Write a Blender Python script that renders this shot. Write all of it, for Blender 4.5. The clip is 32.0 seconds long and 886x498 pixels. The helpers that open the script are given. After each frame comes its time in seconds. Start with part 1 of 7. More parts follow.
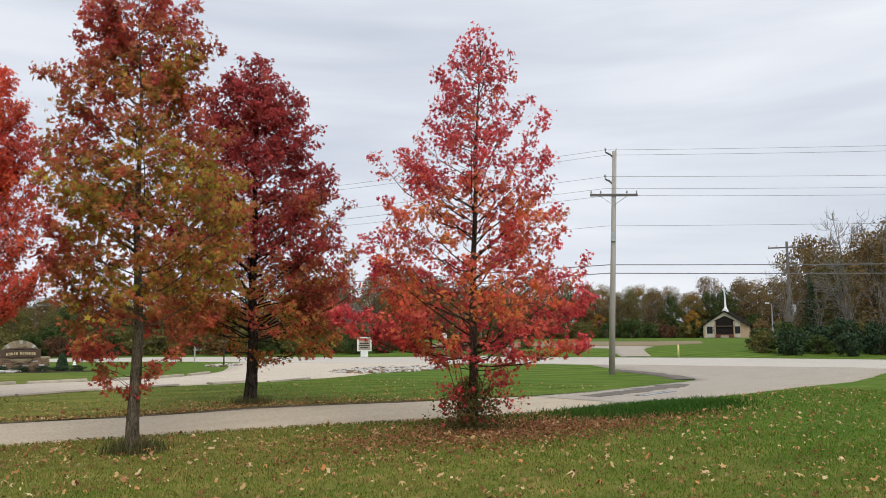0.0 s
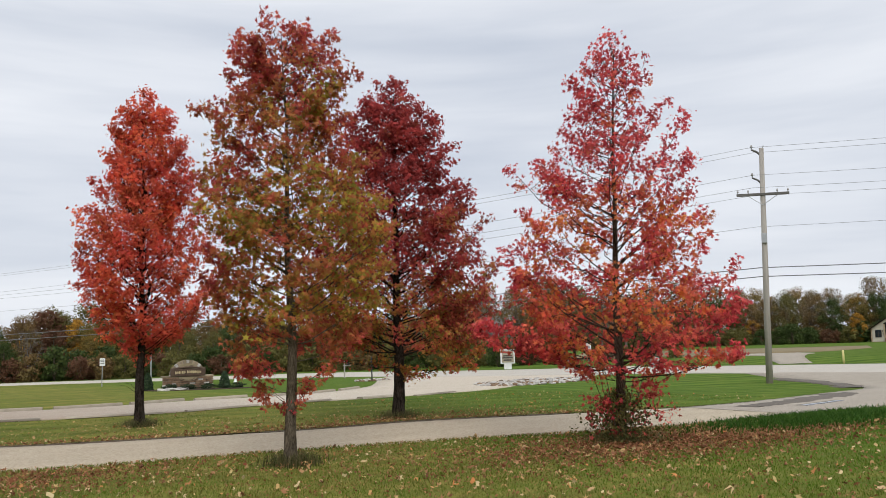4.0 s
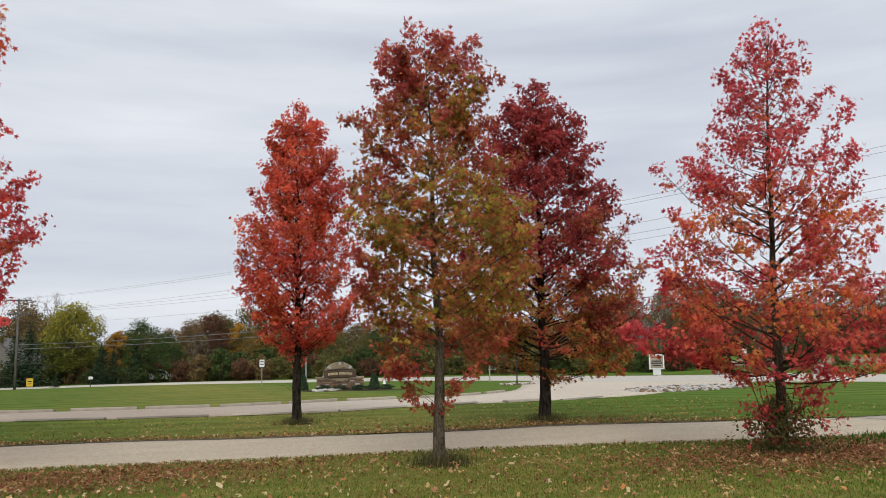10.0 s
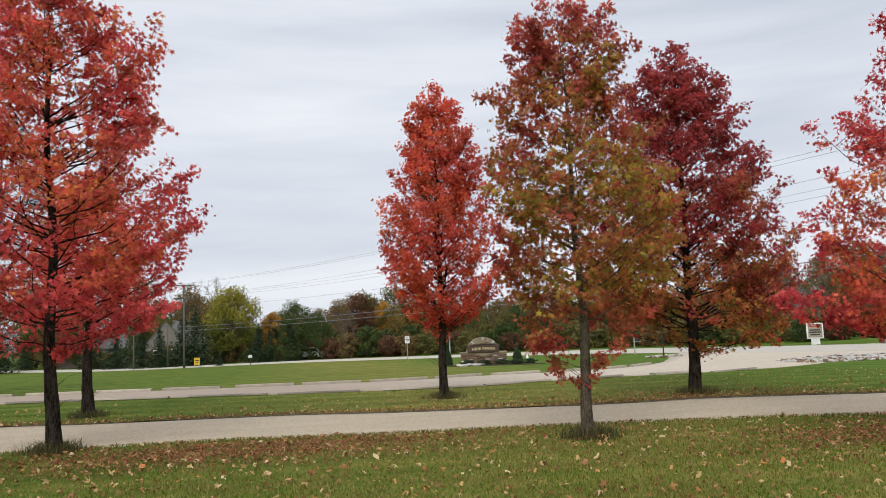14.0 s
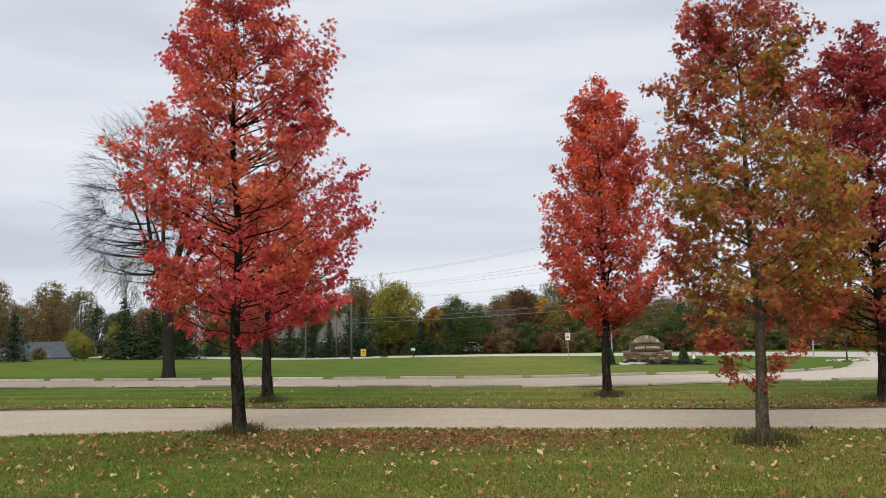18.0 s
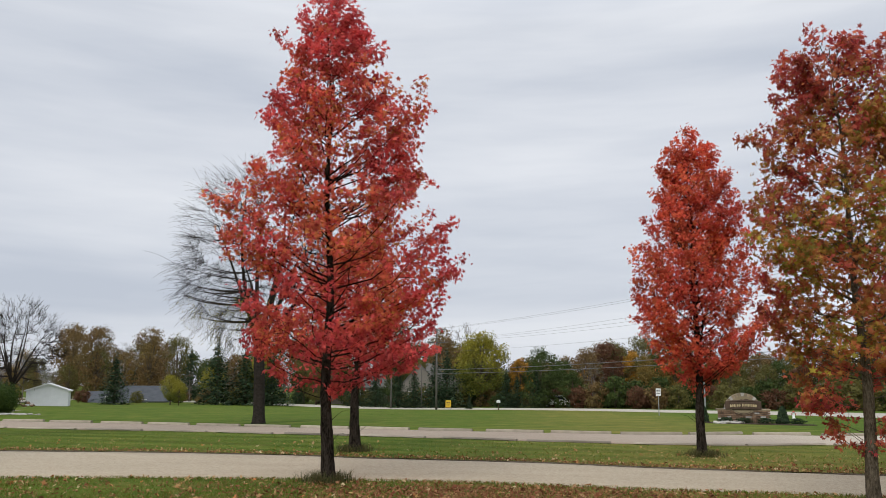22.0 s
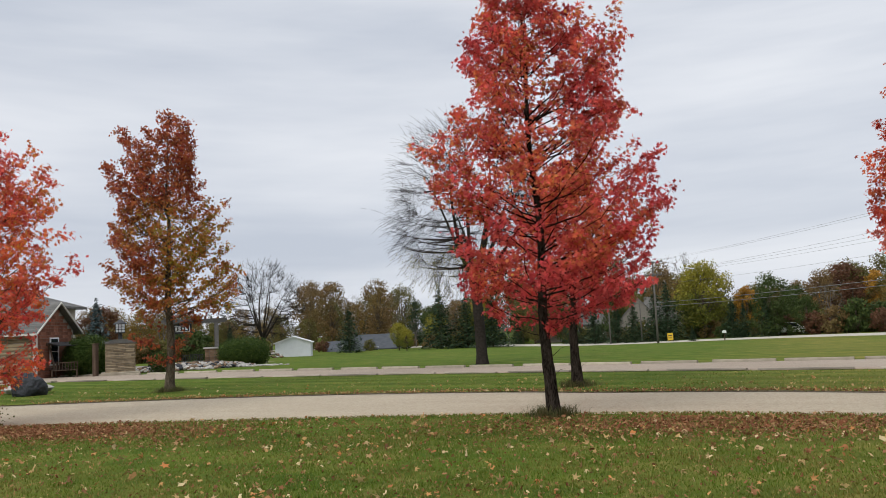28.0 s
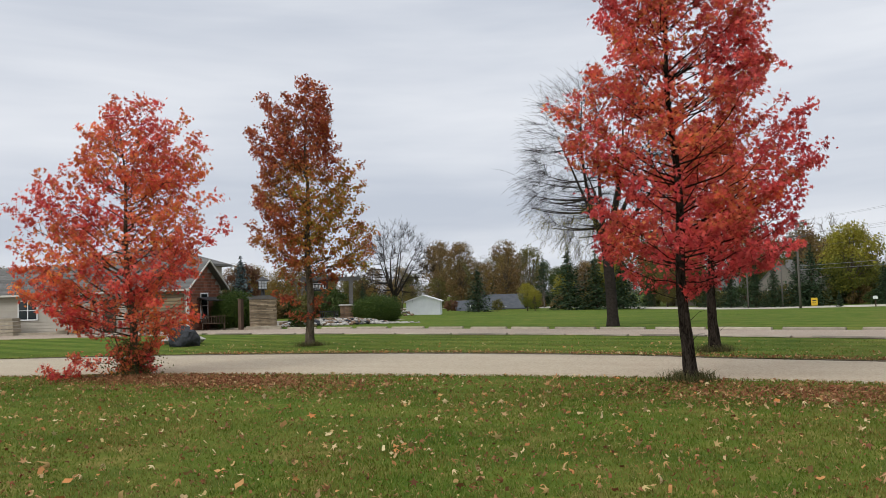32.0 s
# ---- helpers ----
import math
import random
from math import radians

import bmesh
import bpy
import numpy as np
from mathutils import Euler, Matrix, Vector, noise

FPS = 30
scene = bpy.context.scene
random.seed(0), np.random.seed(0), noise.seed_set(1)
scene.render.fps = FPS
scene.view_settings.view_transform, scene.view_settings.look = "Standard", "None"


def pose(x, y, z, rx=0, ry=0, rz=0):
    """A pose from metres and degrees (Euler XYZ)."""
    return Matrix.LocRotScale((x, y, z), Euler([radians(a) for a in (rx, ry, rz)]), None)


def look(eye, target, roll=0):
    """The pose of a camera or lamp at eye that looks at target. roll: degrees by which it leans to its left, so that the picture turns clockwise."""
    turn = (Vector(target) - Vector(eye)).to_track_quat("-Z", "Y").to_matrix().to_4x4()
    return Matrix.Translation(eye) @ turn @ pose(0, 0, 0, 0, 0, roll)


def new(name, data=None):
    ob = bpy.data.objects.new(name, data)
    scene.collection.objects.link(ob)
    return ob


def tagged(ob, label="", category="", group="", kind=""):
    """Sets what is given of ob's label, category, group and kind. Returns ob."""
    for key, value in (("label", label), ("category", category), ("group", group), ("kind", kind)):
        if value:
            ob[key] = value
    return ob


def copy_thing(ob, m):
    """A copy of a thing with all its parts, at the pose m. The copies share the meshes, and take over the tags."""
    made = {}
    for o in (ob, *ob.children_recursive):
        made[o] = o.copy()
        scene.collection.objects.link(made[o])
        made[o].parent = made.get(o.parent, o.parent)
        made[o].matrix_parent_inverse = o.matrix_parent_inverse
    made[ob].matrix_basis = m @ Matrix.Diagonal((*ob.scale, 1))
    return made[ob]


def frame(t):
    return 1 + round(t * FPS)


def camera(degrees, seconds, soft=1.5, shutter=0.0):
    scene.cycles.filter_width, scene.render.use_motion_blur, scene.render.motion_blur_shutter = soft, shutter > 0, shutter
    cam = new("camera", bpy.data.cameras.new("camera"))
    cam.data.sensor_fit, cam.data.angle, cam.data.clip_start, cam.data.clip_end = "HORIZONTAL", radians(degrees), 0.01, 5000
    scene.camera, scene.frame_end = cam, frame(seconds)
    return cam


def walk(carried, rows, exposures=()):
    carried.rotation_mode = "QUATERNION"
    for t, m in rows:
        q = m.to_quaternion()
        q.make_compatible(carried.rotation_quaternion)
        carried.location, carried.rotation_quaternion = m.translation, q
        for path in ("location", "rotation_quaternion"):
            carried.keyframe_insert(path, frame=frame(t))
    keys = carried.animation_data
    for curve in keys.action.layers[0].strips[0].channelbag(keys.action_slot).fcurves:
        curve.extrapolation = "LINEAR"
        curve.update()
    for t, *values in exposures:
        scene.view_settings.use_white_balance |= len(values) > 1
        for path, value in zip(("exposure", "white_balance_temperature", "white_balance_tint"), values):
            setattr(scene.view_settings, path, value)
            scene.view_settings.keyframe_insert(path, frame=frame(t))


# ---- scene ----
from math import cos, sin, pi, hypot, atan2, degrees

cam = camera(57.34, 32.0, soft=0.85)
# seconds, x, y, z, yaw, pitch, roll: the camera turns where it stands
ROWS = [
    (0.0, 0.000, 0.000, 1.618, -41.115, 5.956, -0.319),
    (0.5, -0.015, 0.007, 1.618, -39.713, 5.959, -0.413),
    (1.0, -0.023, 0.000, 1.627, -38.182, 5.846, -0.771),
    (1.5, -0.021, 0.006, 1.631, -36.541, 5.746, -1.229),
    (2.0, -0.023, 0.004, 1.634, -35.230, 5.740, -1.481),
    (2.5, -0.022, 0.006, 1.636, -33.779, 5.830, -1.574),
    (3.0, -0.017, 0.000, 1.634, -32.726, 6.031, -1.651),
    (3.5, -0.009, -0.010, 1.630, -31.990, 6.538, -1.622),
    (4.0, -0.014, -0.009, 1.627, -31.279, 6.971, -1.638),
    (4.5, -0.024, -0.013, 1.627, -30.463, 7.182, -1.619),
    (6.5, -0.029, -0.030, 1.617, -28.253, 7.565, -1.751),
    (7.0, -0.021, -0.029, 1.614, -27.440, 7.441, -1.643),
    (7.5, -0.031, -0.037, 1.615, -26.641, 7.484, -1.425),
    (8.0, -0.046, -0.039, 1.612, -25.598, 7.654, -1.213),
    (8.5, -0.050, -0.038, 1.611, -24.570, 7.704, -1.088),
    (9.0, -0.053, -0.034, 1.610, -23.609, 7.692, -0.963),
    (9.5, -0.051, -0.044, 1.606, -22.416, 7.622, -1.069),
    (10.0, -0.049, -0.030, 1.602, -21.122, 7.516, -1.172),
    (10.5, -0.048, -0.030, 1.603, -19.985, 7.420, -1.198),
    (11.0, -0.051, -0.025, 1.605, -18.848, 7.250, -1.319),
    (11.5, -0.062, -0.026, 1.600, -17.677, 6.916, -1.466),
    (12.0, -0.072, -0.035, 1.596, -16.653, 6.604, -1.594),
    (12.5, -0.079, -0.063, 1.604, -15.395, 6.393, -1.765),
    (13.0, -0.086, -0.075, 1.610, -14.067, 6.228, -1.906),
    (13.5, -0.099, -0.090, 1.608, -12.718, 6.099, -2.022),
    (14.0, -0.114, -0.094, 1.602, -11.306, 6.040, -2.294),
    (14.5, -0.110, -0.086, 1.597, -10.147, 6.140, -2.306),
    (16.5, -0.129, -0.087, 1.591, -4.714, 6.202, -1.865),
    (17.0, -0.140, -0.079, 1.594, -3.351, 5.684, -1.667),
    (17.5, -0.156, -0.101, 1.598, -1.787, 5.686, -1.341),
    (18.0, -0.182, -0.122, 1.596, 0.000, 6.077, -1.014),
    (18.5, -0.201, -0.125, 1.598, 1.466, 6.525, -0.862),
    (19.0, -0.204, -0.136, 1.596, 2.476, 7.331, -0.724),
    (19.5, -0.212, -0.145, 1.600, 3.885, 8.101, -0.568),
    (20.0, -0.228, -0.146, 1.602, 5.317, 8.413, -0.172),
    (20.5, -0.242, -0.150, 1.604, 5.947, 8.654, 0.206),
    (21.0, -0.247, -0.149, 1.606, 6.019, 8.991, 0.293),
    (21.5, -0.246, -0.154, 1.604, 5.949, 9.309, 0.252),
    (22.0, -0.235, -0.171, 1.606, 6.072, 9.692, 0.262),
    (22.5, -0.235, -0.178, 1.603, 6.182, 10.047, 0.256),
    (23.0, -0.215, -0.199, 1.598, 6.544, 10.651, -0.113),
    (23.5, -0.206, -0.190, 1.590, 7.143, 10.965, -0.231),
    (24.0, -0.173, -0.207, 1.582, 8.504, 10.923, -0.411),
    (24.5, -0.192, -0.218, 1.576, 10.561, 10.972, -0.659),
    (25.0, -0.225, -0.237, 1.572, 12.766, 10.235, -0.725),
    (25.5, -0.240, -0.224, 1.574, 14.433, 9.234, -1.292),
    (27.5, -0.220, -0.252, 1.574, 19.641, 6.341, -2.444),
    (28.0, -0.216, -0.250, 1.572, 20.939, 5.796, -2.785),
    (28.5, -0.227, -0.218, 1.570, 22.455, 5.173, -2.986),
    (29.0, -0.222, -0.219, 1.568, 23.702, 4.572, -2.916),
    (29.5, -0.240, -0.227, 1.567, 24.804, 4.147, -2.700),
    (30.0, -0.258, -0.239, 1.568, 25.771, 3.732, -2.271),
    (30.5, -0.264, -0.260, 1.569, 26.722, 3.379, -1.932),
    (31.0, -0.291, -0.278, 1.573, 27.704, 3.311, -1.841),
    (31.5, -0.284, -0.323, 1.582, 28.821, 3.341, -1.905),
    (32.0, -0.284, -0.356, 1.590, 30.068, 3.351, -1.879),
]
walk(cam, [(t, pose(x, y, z, 90 + pitch, 0, yaw) @ pose(0, 0, 0, 0, 0, roll)) for t, x, y, z, yaw, pitch, roll in ROWS], [(0.0, 0.12), (4.0, 0.08), (9.0, -0.04), (13.0, 0.1), (17.0, 0.07), (21.0, 0.0), (23.5, -0.1), (25.5, -0.1), (28.0, 0.0), (32.0, 0.0)])

# ---- world: an overcast autumn sky ----
SUN_EL, SUN_AZ = 38.0, 200.0
world = bpy.data.worlds.new("overcast_sky")
scene.world = world
world.use_nodes = True
wt = world.node_tree
wt.nodes.clear()


def wnode(kind, **kw):
    n = wt.nodes.new(kind)
    for k, v in kw.items():
        n.inputs[k].default_value = v
    return n


w_out = wt.nodes.new("ShaderNodeOutputWorld")
w_bg = wnode("ShaderNodeBackground", Strength=1.22)
w_sky = wt.nodes.new("ShaderNodeTexSky")
w_sky.sky_type = "NISHITA"
w_sky.sun_disc = False
w_sky.sun_elevation, w_sky.sun_rotation = radians(SUN_EL), radians(SUN_AZ)
w_sky.dust_density, w_sky.altitude = 3.0, 200
w_tc = wt.nodes.new("ShaderNodeTexCoord")
w_map = wt.nodes.new("ShaderNodeMapping")
w_map.inputs["Scale"].default_value = (0.9, 0.9, 6.5)
w_map.inputs["Rotation"].default_value = (radians(3), radians(-4), radians(20))
w_n1 = wnode("ShaderNodeTexNoise", Scale=1.15, Detail=5.0, Roughness=0.52, Distortion=0.35)
w_n2 = wnode("ShaderNodeTexNoise", Scale=3.2, Detail=4.0, Roughness=0.5, Distortion=0.2)
w_mix = wt.nodes.new("ShaderNodeMix")
w_mix.data_type = "FLOAT"
w_mix.inputs[0].default_value = 0.3
w_ramp = wt.nodes.new("ShaderNodeValToRGB")
w_ramp.color_ramp.elements[0].position, w_ramp.color_ramp.elements[0].color = 0.36, (0.47, 0.51, 0.585, 1)
w_ramp.color_ramp.elements[1].position, w_ramp.color_ramp.elements[1].color = 0.66, (0.72, 0.74, 0.78, 1)
w_scale = wt.nodes.new("ShaderNodeVectorMath")
w_scale.operation = "SCALE"
w_scale.inputs["Scale"].default_value = 0.06
w_cover = wt.nodes.new("ShaderNodeMix")
w_cover.data_type = "RGBA"
w_cover.inputs[0].default_value = 0.93
wl = wt.links.new
wl(w_tc.outputs["Generated"], w_map.inputs["Vector"])
wl(w_map.outputs[0], w_n1.inputs["Vector"])
wl(w_map.outputs[0], w_n2.inputs["Vector"])
wl(w_n1.outputs[0], w_mix.inputs[2])
wl(w_n2.outputs[0], w_mix.inputs[3])
wl(w_mix.outputs[0], w_ramp.inputs[0])
wl(w_sky.outputs[0], w_scale.inputs[0])
wl(w_scale.outputs[0], w_cover.inputs[6])
wl(w_ramp.outputs[0], w_cover.inputs[7])
# an overcast sky is brighter overhead than at the horizon
w_sep = wt.nodes.new("ShaderNodeSeparateXYZ")
w_up = wt.nodes.new("ShaderNodeMapRange")
for k, v in (("From Min", 0.42), ("From Max", 1.0), ("To Min", 1.0), ("To Max", 2.1)):
    w_up.inputs[k].default_value = v
w_lift = wt.nodes.new("ShaderNodeVectorMath")
w_lift.operation = "SCALE"
wl(w_tc.outputs["Generated"], w_sep.inputs[0])
wl(w_sep.outputs["Z"], w_up.inputs["Value"])
wl(w_cover.outputs[2], w_lift.inputs[0])
wl(w_up.outputs[0], w_lift.inputs["Scale"])
wl(w_lift.outputs[0], w_bg.inputs["Color"])
wl(w_bg.outputs[0], w_out.inputs[0])

sun = new("sun", bpy.data.lights.new("sun", "SUN"))
sun.data.energy, sun.data.angle, sun.data.color = 1.4, radians(25), (1.0, 0.97, 0.92)
az = radians(SUN_AZ)
sun.matrix_world = look((0, 0, 60), (-sin(az) * 60, -cos(az) * 60, 60 - 60 * math.tan(radians(SUN_EL))))

# ---- materials ----


class Nodes:
    """A node material in short form."""

    def __init__(self, name):
        self.m = bpy.data.materials.new(name)
        self.m.use_nodes = True
        self.t = self.m.node_tree
        self.t.nodes.clear()
        self.out = self.t.nodes.new("ShaderNodeOutputMaterial")
        self.b = self.t.nodes.new("ShaderNodeBsdfPrincipled")
        self.link(self.b.outputs[0], self.out.inputs[0])
        self.tc = self.t.nodes.new("ShaderNodeTexCoord").outputs["Object"]

    def link(self, a, b):
        self.t.links.new(a, b)

    def noise(self, scale, detail=4.0, rough=0.6, stretch=None, dist=0.0, vec=None):
        n = self.t.nodes.new("ShaderNodeTexNoise")
        n.inputs["Scale"].default_value, n.inputs["Detail"].default_value = scale, detail
        n.inputs["Roughness"].default_value, n.inputs["Distortion"].default_value = rough, dist
        v = vec or self.tc
        if stretch:
            m = self.t.nodes.new("ShaderNodeMapping")
            m.inputs["Scale"].default_value = stretch
            self.link(v, m.inputs[0])
            v = m.outputs[0]
        self.link(v, n.inputs["Vector"])
        return n.outputs[0]

    def ramp(self, fac, stops):
        r = self.t.nodes.new("ShaderNodeValToRGB")
        e = r.color_ramp.elements
        while len(e) < len(stops):
            e.new(0.5)
        for i, (p, c) in enumerate(stops):
            e[i].position, e[i].color = p, (*c, 1) if len(c) == 3 else c
        self.link(fac, r.inputs[0])
        return r.outputs[0]

    def mix(self, fac, a, b, mode="MIX"):
        n = self.t.nodes.new("ShaderNodeMix")
        n.data_type, n.blend_type = "RGBA", mode
        for v, i in ((fac, 0), (a, 6), (b, 7)):
            if isinstance(v, (int, float)):
                n.inputs[i].default_value = v
            elif isinstance(v, tuple):
                n.inputs[i].default_value = (*v, 1)
            else:
                self.link(v, n.inputs[i])
        return n.outputs[2]

    def bump(self, height, strength=0.3, dist=0.02):
        n = self.t.nodes.new("ShaderNodeBump")
        n.inputs["Strength"].default_value, n.inputs["Distance"].default_value = strength, dist
        self.link(height, n.inputs["Height"])
        self.link(n.outputs[0], self.b.inputs["Normal"])

    def island(self):
        return self.t.nodes.new("ShaderNodeNewGeometry").outputs["Random Per Island"]

    def object_random(self):
        return self.t.nodes.new("ShaderNodeObjectInfo").outputs["Random"]

    def position(self):
        return self.t.nodes.new("ShaderNodeNewGeometry").outputs["Position"]

    def done(self, color=None, rough=0.8, metal=0.0, spec=None):
        if color is not None:
            if isinstance(color, tuple):
                self.b.inputs["Base Color"].default_value = (*color, 1)
            else:
                self.link(color, self.b.inputs["Base Color"])
        self.b.inputs["Roughness"].default_value, self.b.inputs["Metallic"].default_value = rough, metal
        if spec is not None:
            self.b.inputs["Specular IOR Level"].default_value = spec
        return self.m


def surface(name, dark, light, scale=3.0, fine=40.0, rough=0.85, bump=0.25, dist=0.01, stretch=None, metal=0.0, spec=None, vary=0.0, hard=0.2):
    spec = (0.12 if rough > 0.75 else None) if spec is None else spec
    """Two tones at two scales with fine relief."""
    n = Nodes(name)
    a = n.noise(scale, 5.0, 0.6, stretch)
    b = n.noise(fine, 3.0, 0.6, stretch)
    col = n.ramp(a, [(0.5 - hard, dark), (0.5 + hard, light)])
    col = n.mix(0.35 if hard > 0.15 else 0.55, col, n.ramp(b, [(0.5 - hard, dark), (0.5 + hard, light)]))
    if vary:
        col = n.mix(1.0, col, n.ramp(n.object_random(), [(0.0, (1 - vary,) * 3), (1.0, (1 + vary * 0.4,) * 3)]), "MULTIPLY")
    n.bump(b, bump, dist)
    return n.done(col, rough, metal, spec)


def foliage(name, stops, patch=None, patch_scale=0.7, glow=0.35, rough=0.6, band=None, spec=0.1, zone=None, drift=0.0):
    """Leaves: each its own tone, in drifts of a second range, letting some light through."""
    n = Nodes(name)
    col = n.ramp(n.island(), stops)
    if patch:
        p = n.noise(patch_scale, 2.0, 0.5)
        if band:  # where on the tree the second range sits: middle height and half-width
            sp = n.t.nodes.new("ShaderNodeSeparateXYZ")
            n.link(n.tc, sp.inputs[0])
            mr = n.t.nodes.new("ShaderNodeMapRange")
            mr.inputs["From Min"].default_value, mr.inputs["From Max"].default_value = band
            mr.inputs["To Min"].default_value, mr.inputs["To Max"].default_value = -0.22, 0.22
            n.link(sp.outputs["Z"], mr.inputs["Value"])
            ad = n.t.nodes.new("ShaderNodeMath")
            n.link(p, ad.inputs[0])
            n.link(mr.outputs[0], ad.inputs[1])
            p = ad.outputs[0]
        if zone:  # centre of the second range, and where it begins and ends to give way
            ds = n.t.nodes.new("ShaderNodeVectorMath")
            ds.operation = "DISTANCE"
            ds.inputs[1].default_value = zone[:3]
            n.link(n.tc, ds.inputs[0])
            mr = n.t.nodes.new("ShaderNodeMapRange")
            mr.inputs["From Min"].default_value, mr.inputs["From Max"].default_value = zone[3:5]
            mr.inputs["To Min"].default_value, mr.inputs["To Max"].default_value = zone[5], -zone[5]
            n.link(ds.outputs["Value"], mr.inputs["Value"])
            ad = n.t.nodes.new("ShaderNodeMath")
            n.link(p, ad.inputs[0])
            n.link(mr.outputs[0], ad.inputs[1])
            p = ad.outputs[0]
        f = n.ramp(p, [(0.42, (0, 0, 0)), (0.6, (1, 1, 1))])
        col = n.mix(f, col, n.ramp(n.island(), patch))
    if drift:  # whole sprays turn paler or darker than their neighbours
        col = n.mix(1.0, col, n.ramp(n.noise(2.3, 2.0, 0.5), [(0.36, (1 - drift * 0.75,) * 3), (0.64, (1 + drift * 0.8,) * 3)]), "MULTIPLY")
    n.link(col, n.b.inputs["Base Color"])
    n.b.inputs["Roughness"].default_value = rough
    n.b.inputs["Specular IOR Level"].default_value = spec
    tr = n.t.nodes.new("ShaderNodeBsdfTranslucent")
    n.link(col, tr.inputs["Color"])
    mx = n.t.nodes.new("ShaderNodeMixShader")
    mx.inputs[0].default_value = glow
    n.link(n.b.outputs[0], mx.inputs[1])
    n.link(tr.outputs[0], mx.inputs[2])
    n.link(mx.outputs[0], n.out.inputs[0])
    return n.m


def even(*cols):
    k = max(1, len(cols) - 1)
    return [(i / k, c) for i, c in enumerate(cols)]


def lawn_material():
    n = Nodes("lawn_grass")
    pos = n.position()
    big = n.noise(0.11, 4.0, 0.6, vec=pos)
    mid = n.noise(1.1, 6.0, 0.72, vec=pos)
    fine = n.noise(28.0, 4.0, 0.7, vec=pos)
    stripe = n.t.nodes.new("ShaderNodeTexWave")
    stripe.bands_direction = "Y"
    stripe.inputs["Scale"].default_value, stripe.inputs["Distortion"].default_value = 0.19, 1.2
    stripe.inputs["Detail"].default_value = 2.0
    rot = n.t.nodes.new("ShaderNodeMapping")
    rot.inputs["Rotation"].default_value = (0, 0, radians(14))
    n.link(pos, rot.inputs[0])
    n.link(rot.outputs[0], stripe.inputs["Vector"])
    a = n.ramp(mid, [(0.36, (0.035, 0.075, 0.007)), (0.47, (0.075, 0.125, 0.013)), (0.55, (0.13, 0.148, 0.022)), (0.64, (0.27, 0.2, 0.065))])
    b = n.ramp(big, [(0.38, (0.045, 0.11, 0.009)), (0.5, (0.075, 0.125, 0.014)), (0.62, (0.15, 0.14, 0.032))])
    col = n.mix(0.32, a, b)
    col = n.mix(0.3, col, n.ramp(fine, [(0.3, (0.03, 0.045, 0.008)), (0.7, (0.17, 0.20, 0.048))]))
    sep = n.t.nodes.new("ShaderNodeSeparateXYZ")
    n.link(pos, sep.inputs[0])
    far = n.t.nodes.new("ShaderNodeMapRange")  # the lawns beyond the drive are mown in stripes
    for k, v in (("From Min", 13.0), ("From Max", 19.0), ("To Min", 0.02), ("To Max", 0.36)):
        far.inputs[k].default_value = v
    n.link(sep.outputs["Y"], far.inputs["Value"])
    lush = n.t.nodes.new("ShaderNodeMapRange")  # greener towards the road
    for k, v in (("From Min", 6.0), ("From Max", 17.0), ("To Min", 0.0), ("To Max", 0.6)):
        lush.inputs[k].default_value = v
    n.link(sep.outputs["X"], lush.inputs["Value"])
    col = n.mix(lush.outputs[0], col, n.ramp(mid, [(0.3, (0.05, 0.10, 0.014)), (0.7, (0.095, 0.165, 0.024))]))
    col = n.mix(far.outputs[0], col, n.ramp(stripe.outputs[0], [(0.3, (0.042, 0.085, 0.011)), (0.7, (0.13, 0.178, 0.03))]))
    dry = n.t.nodes.new("ShaderNodeMapRange")  # thin dry turf round the middle of the drive
    for k, v in (("From Min", -3.5), ("From Max", 3.5), ("To Min", 0.0), ("To Max", 0.42)):
        dry.inputs[k].default_value = v
    n.link(sep.outputs["X"], dry.inputs["Value"])
    worn = n.t.nodes.new("ShaderNodeMath")
    worn.operation = "MULTIPLY"
    n.link(dry.outputs[0], worn.inputs[0])
    wet = n.t.nodes.new("ShaderNodeMapRange")
    for k, v in (("From Min", 6.0), ("From Max", 13.0), ("To Min", 1.0), ("To Max", 0.0)):
        wet.inputs[k].default_value = v
    n.link(sep.outputs["X"], wet.inputs["Value"])
    n.link(wet.outputs[0], worn.inputs[1])
    col = n.mix(worn.outputs[0], col, n.ramp(mid, [(0.3, (0.15, 0.15, 0.028)), (0.65, (0.30, 0.225, 0.07))]))
    streak = n.noise(0.5, 5.0, 0.7, vec=pos, stretch=(0.16, 1.5, 1))
    col = n.mix(1.0, col, n.ramp(streak, [(0.34, (0.74, 0.78, 0.74)), (0.66, (1.16, 1.12, 1.14))]), "MULTIPLY")
    n.bump(fine, 0.6, 0.03)
    return n.done(col, 0.95, 0, 0.04)


LAWN = lawn_material()


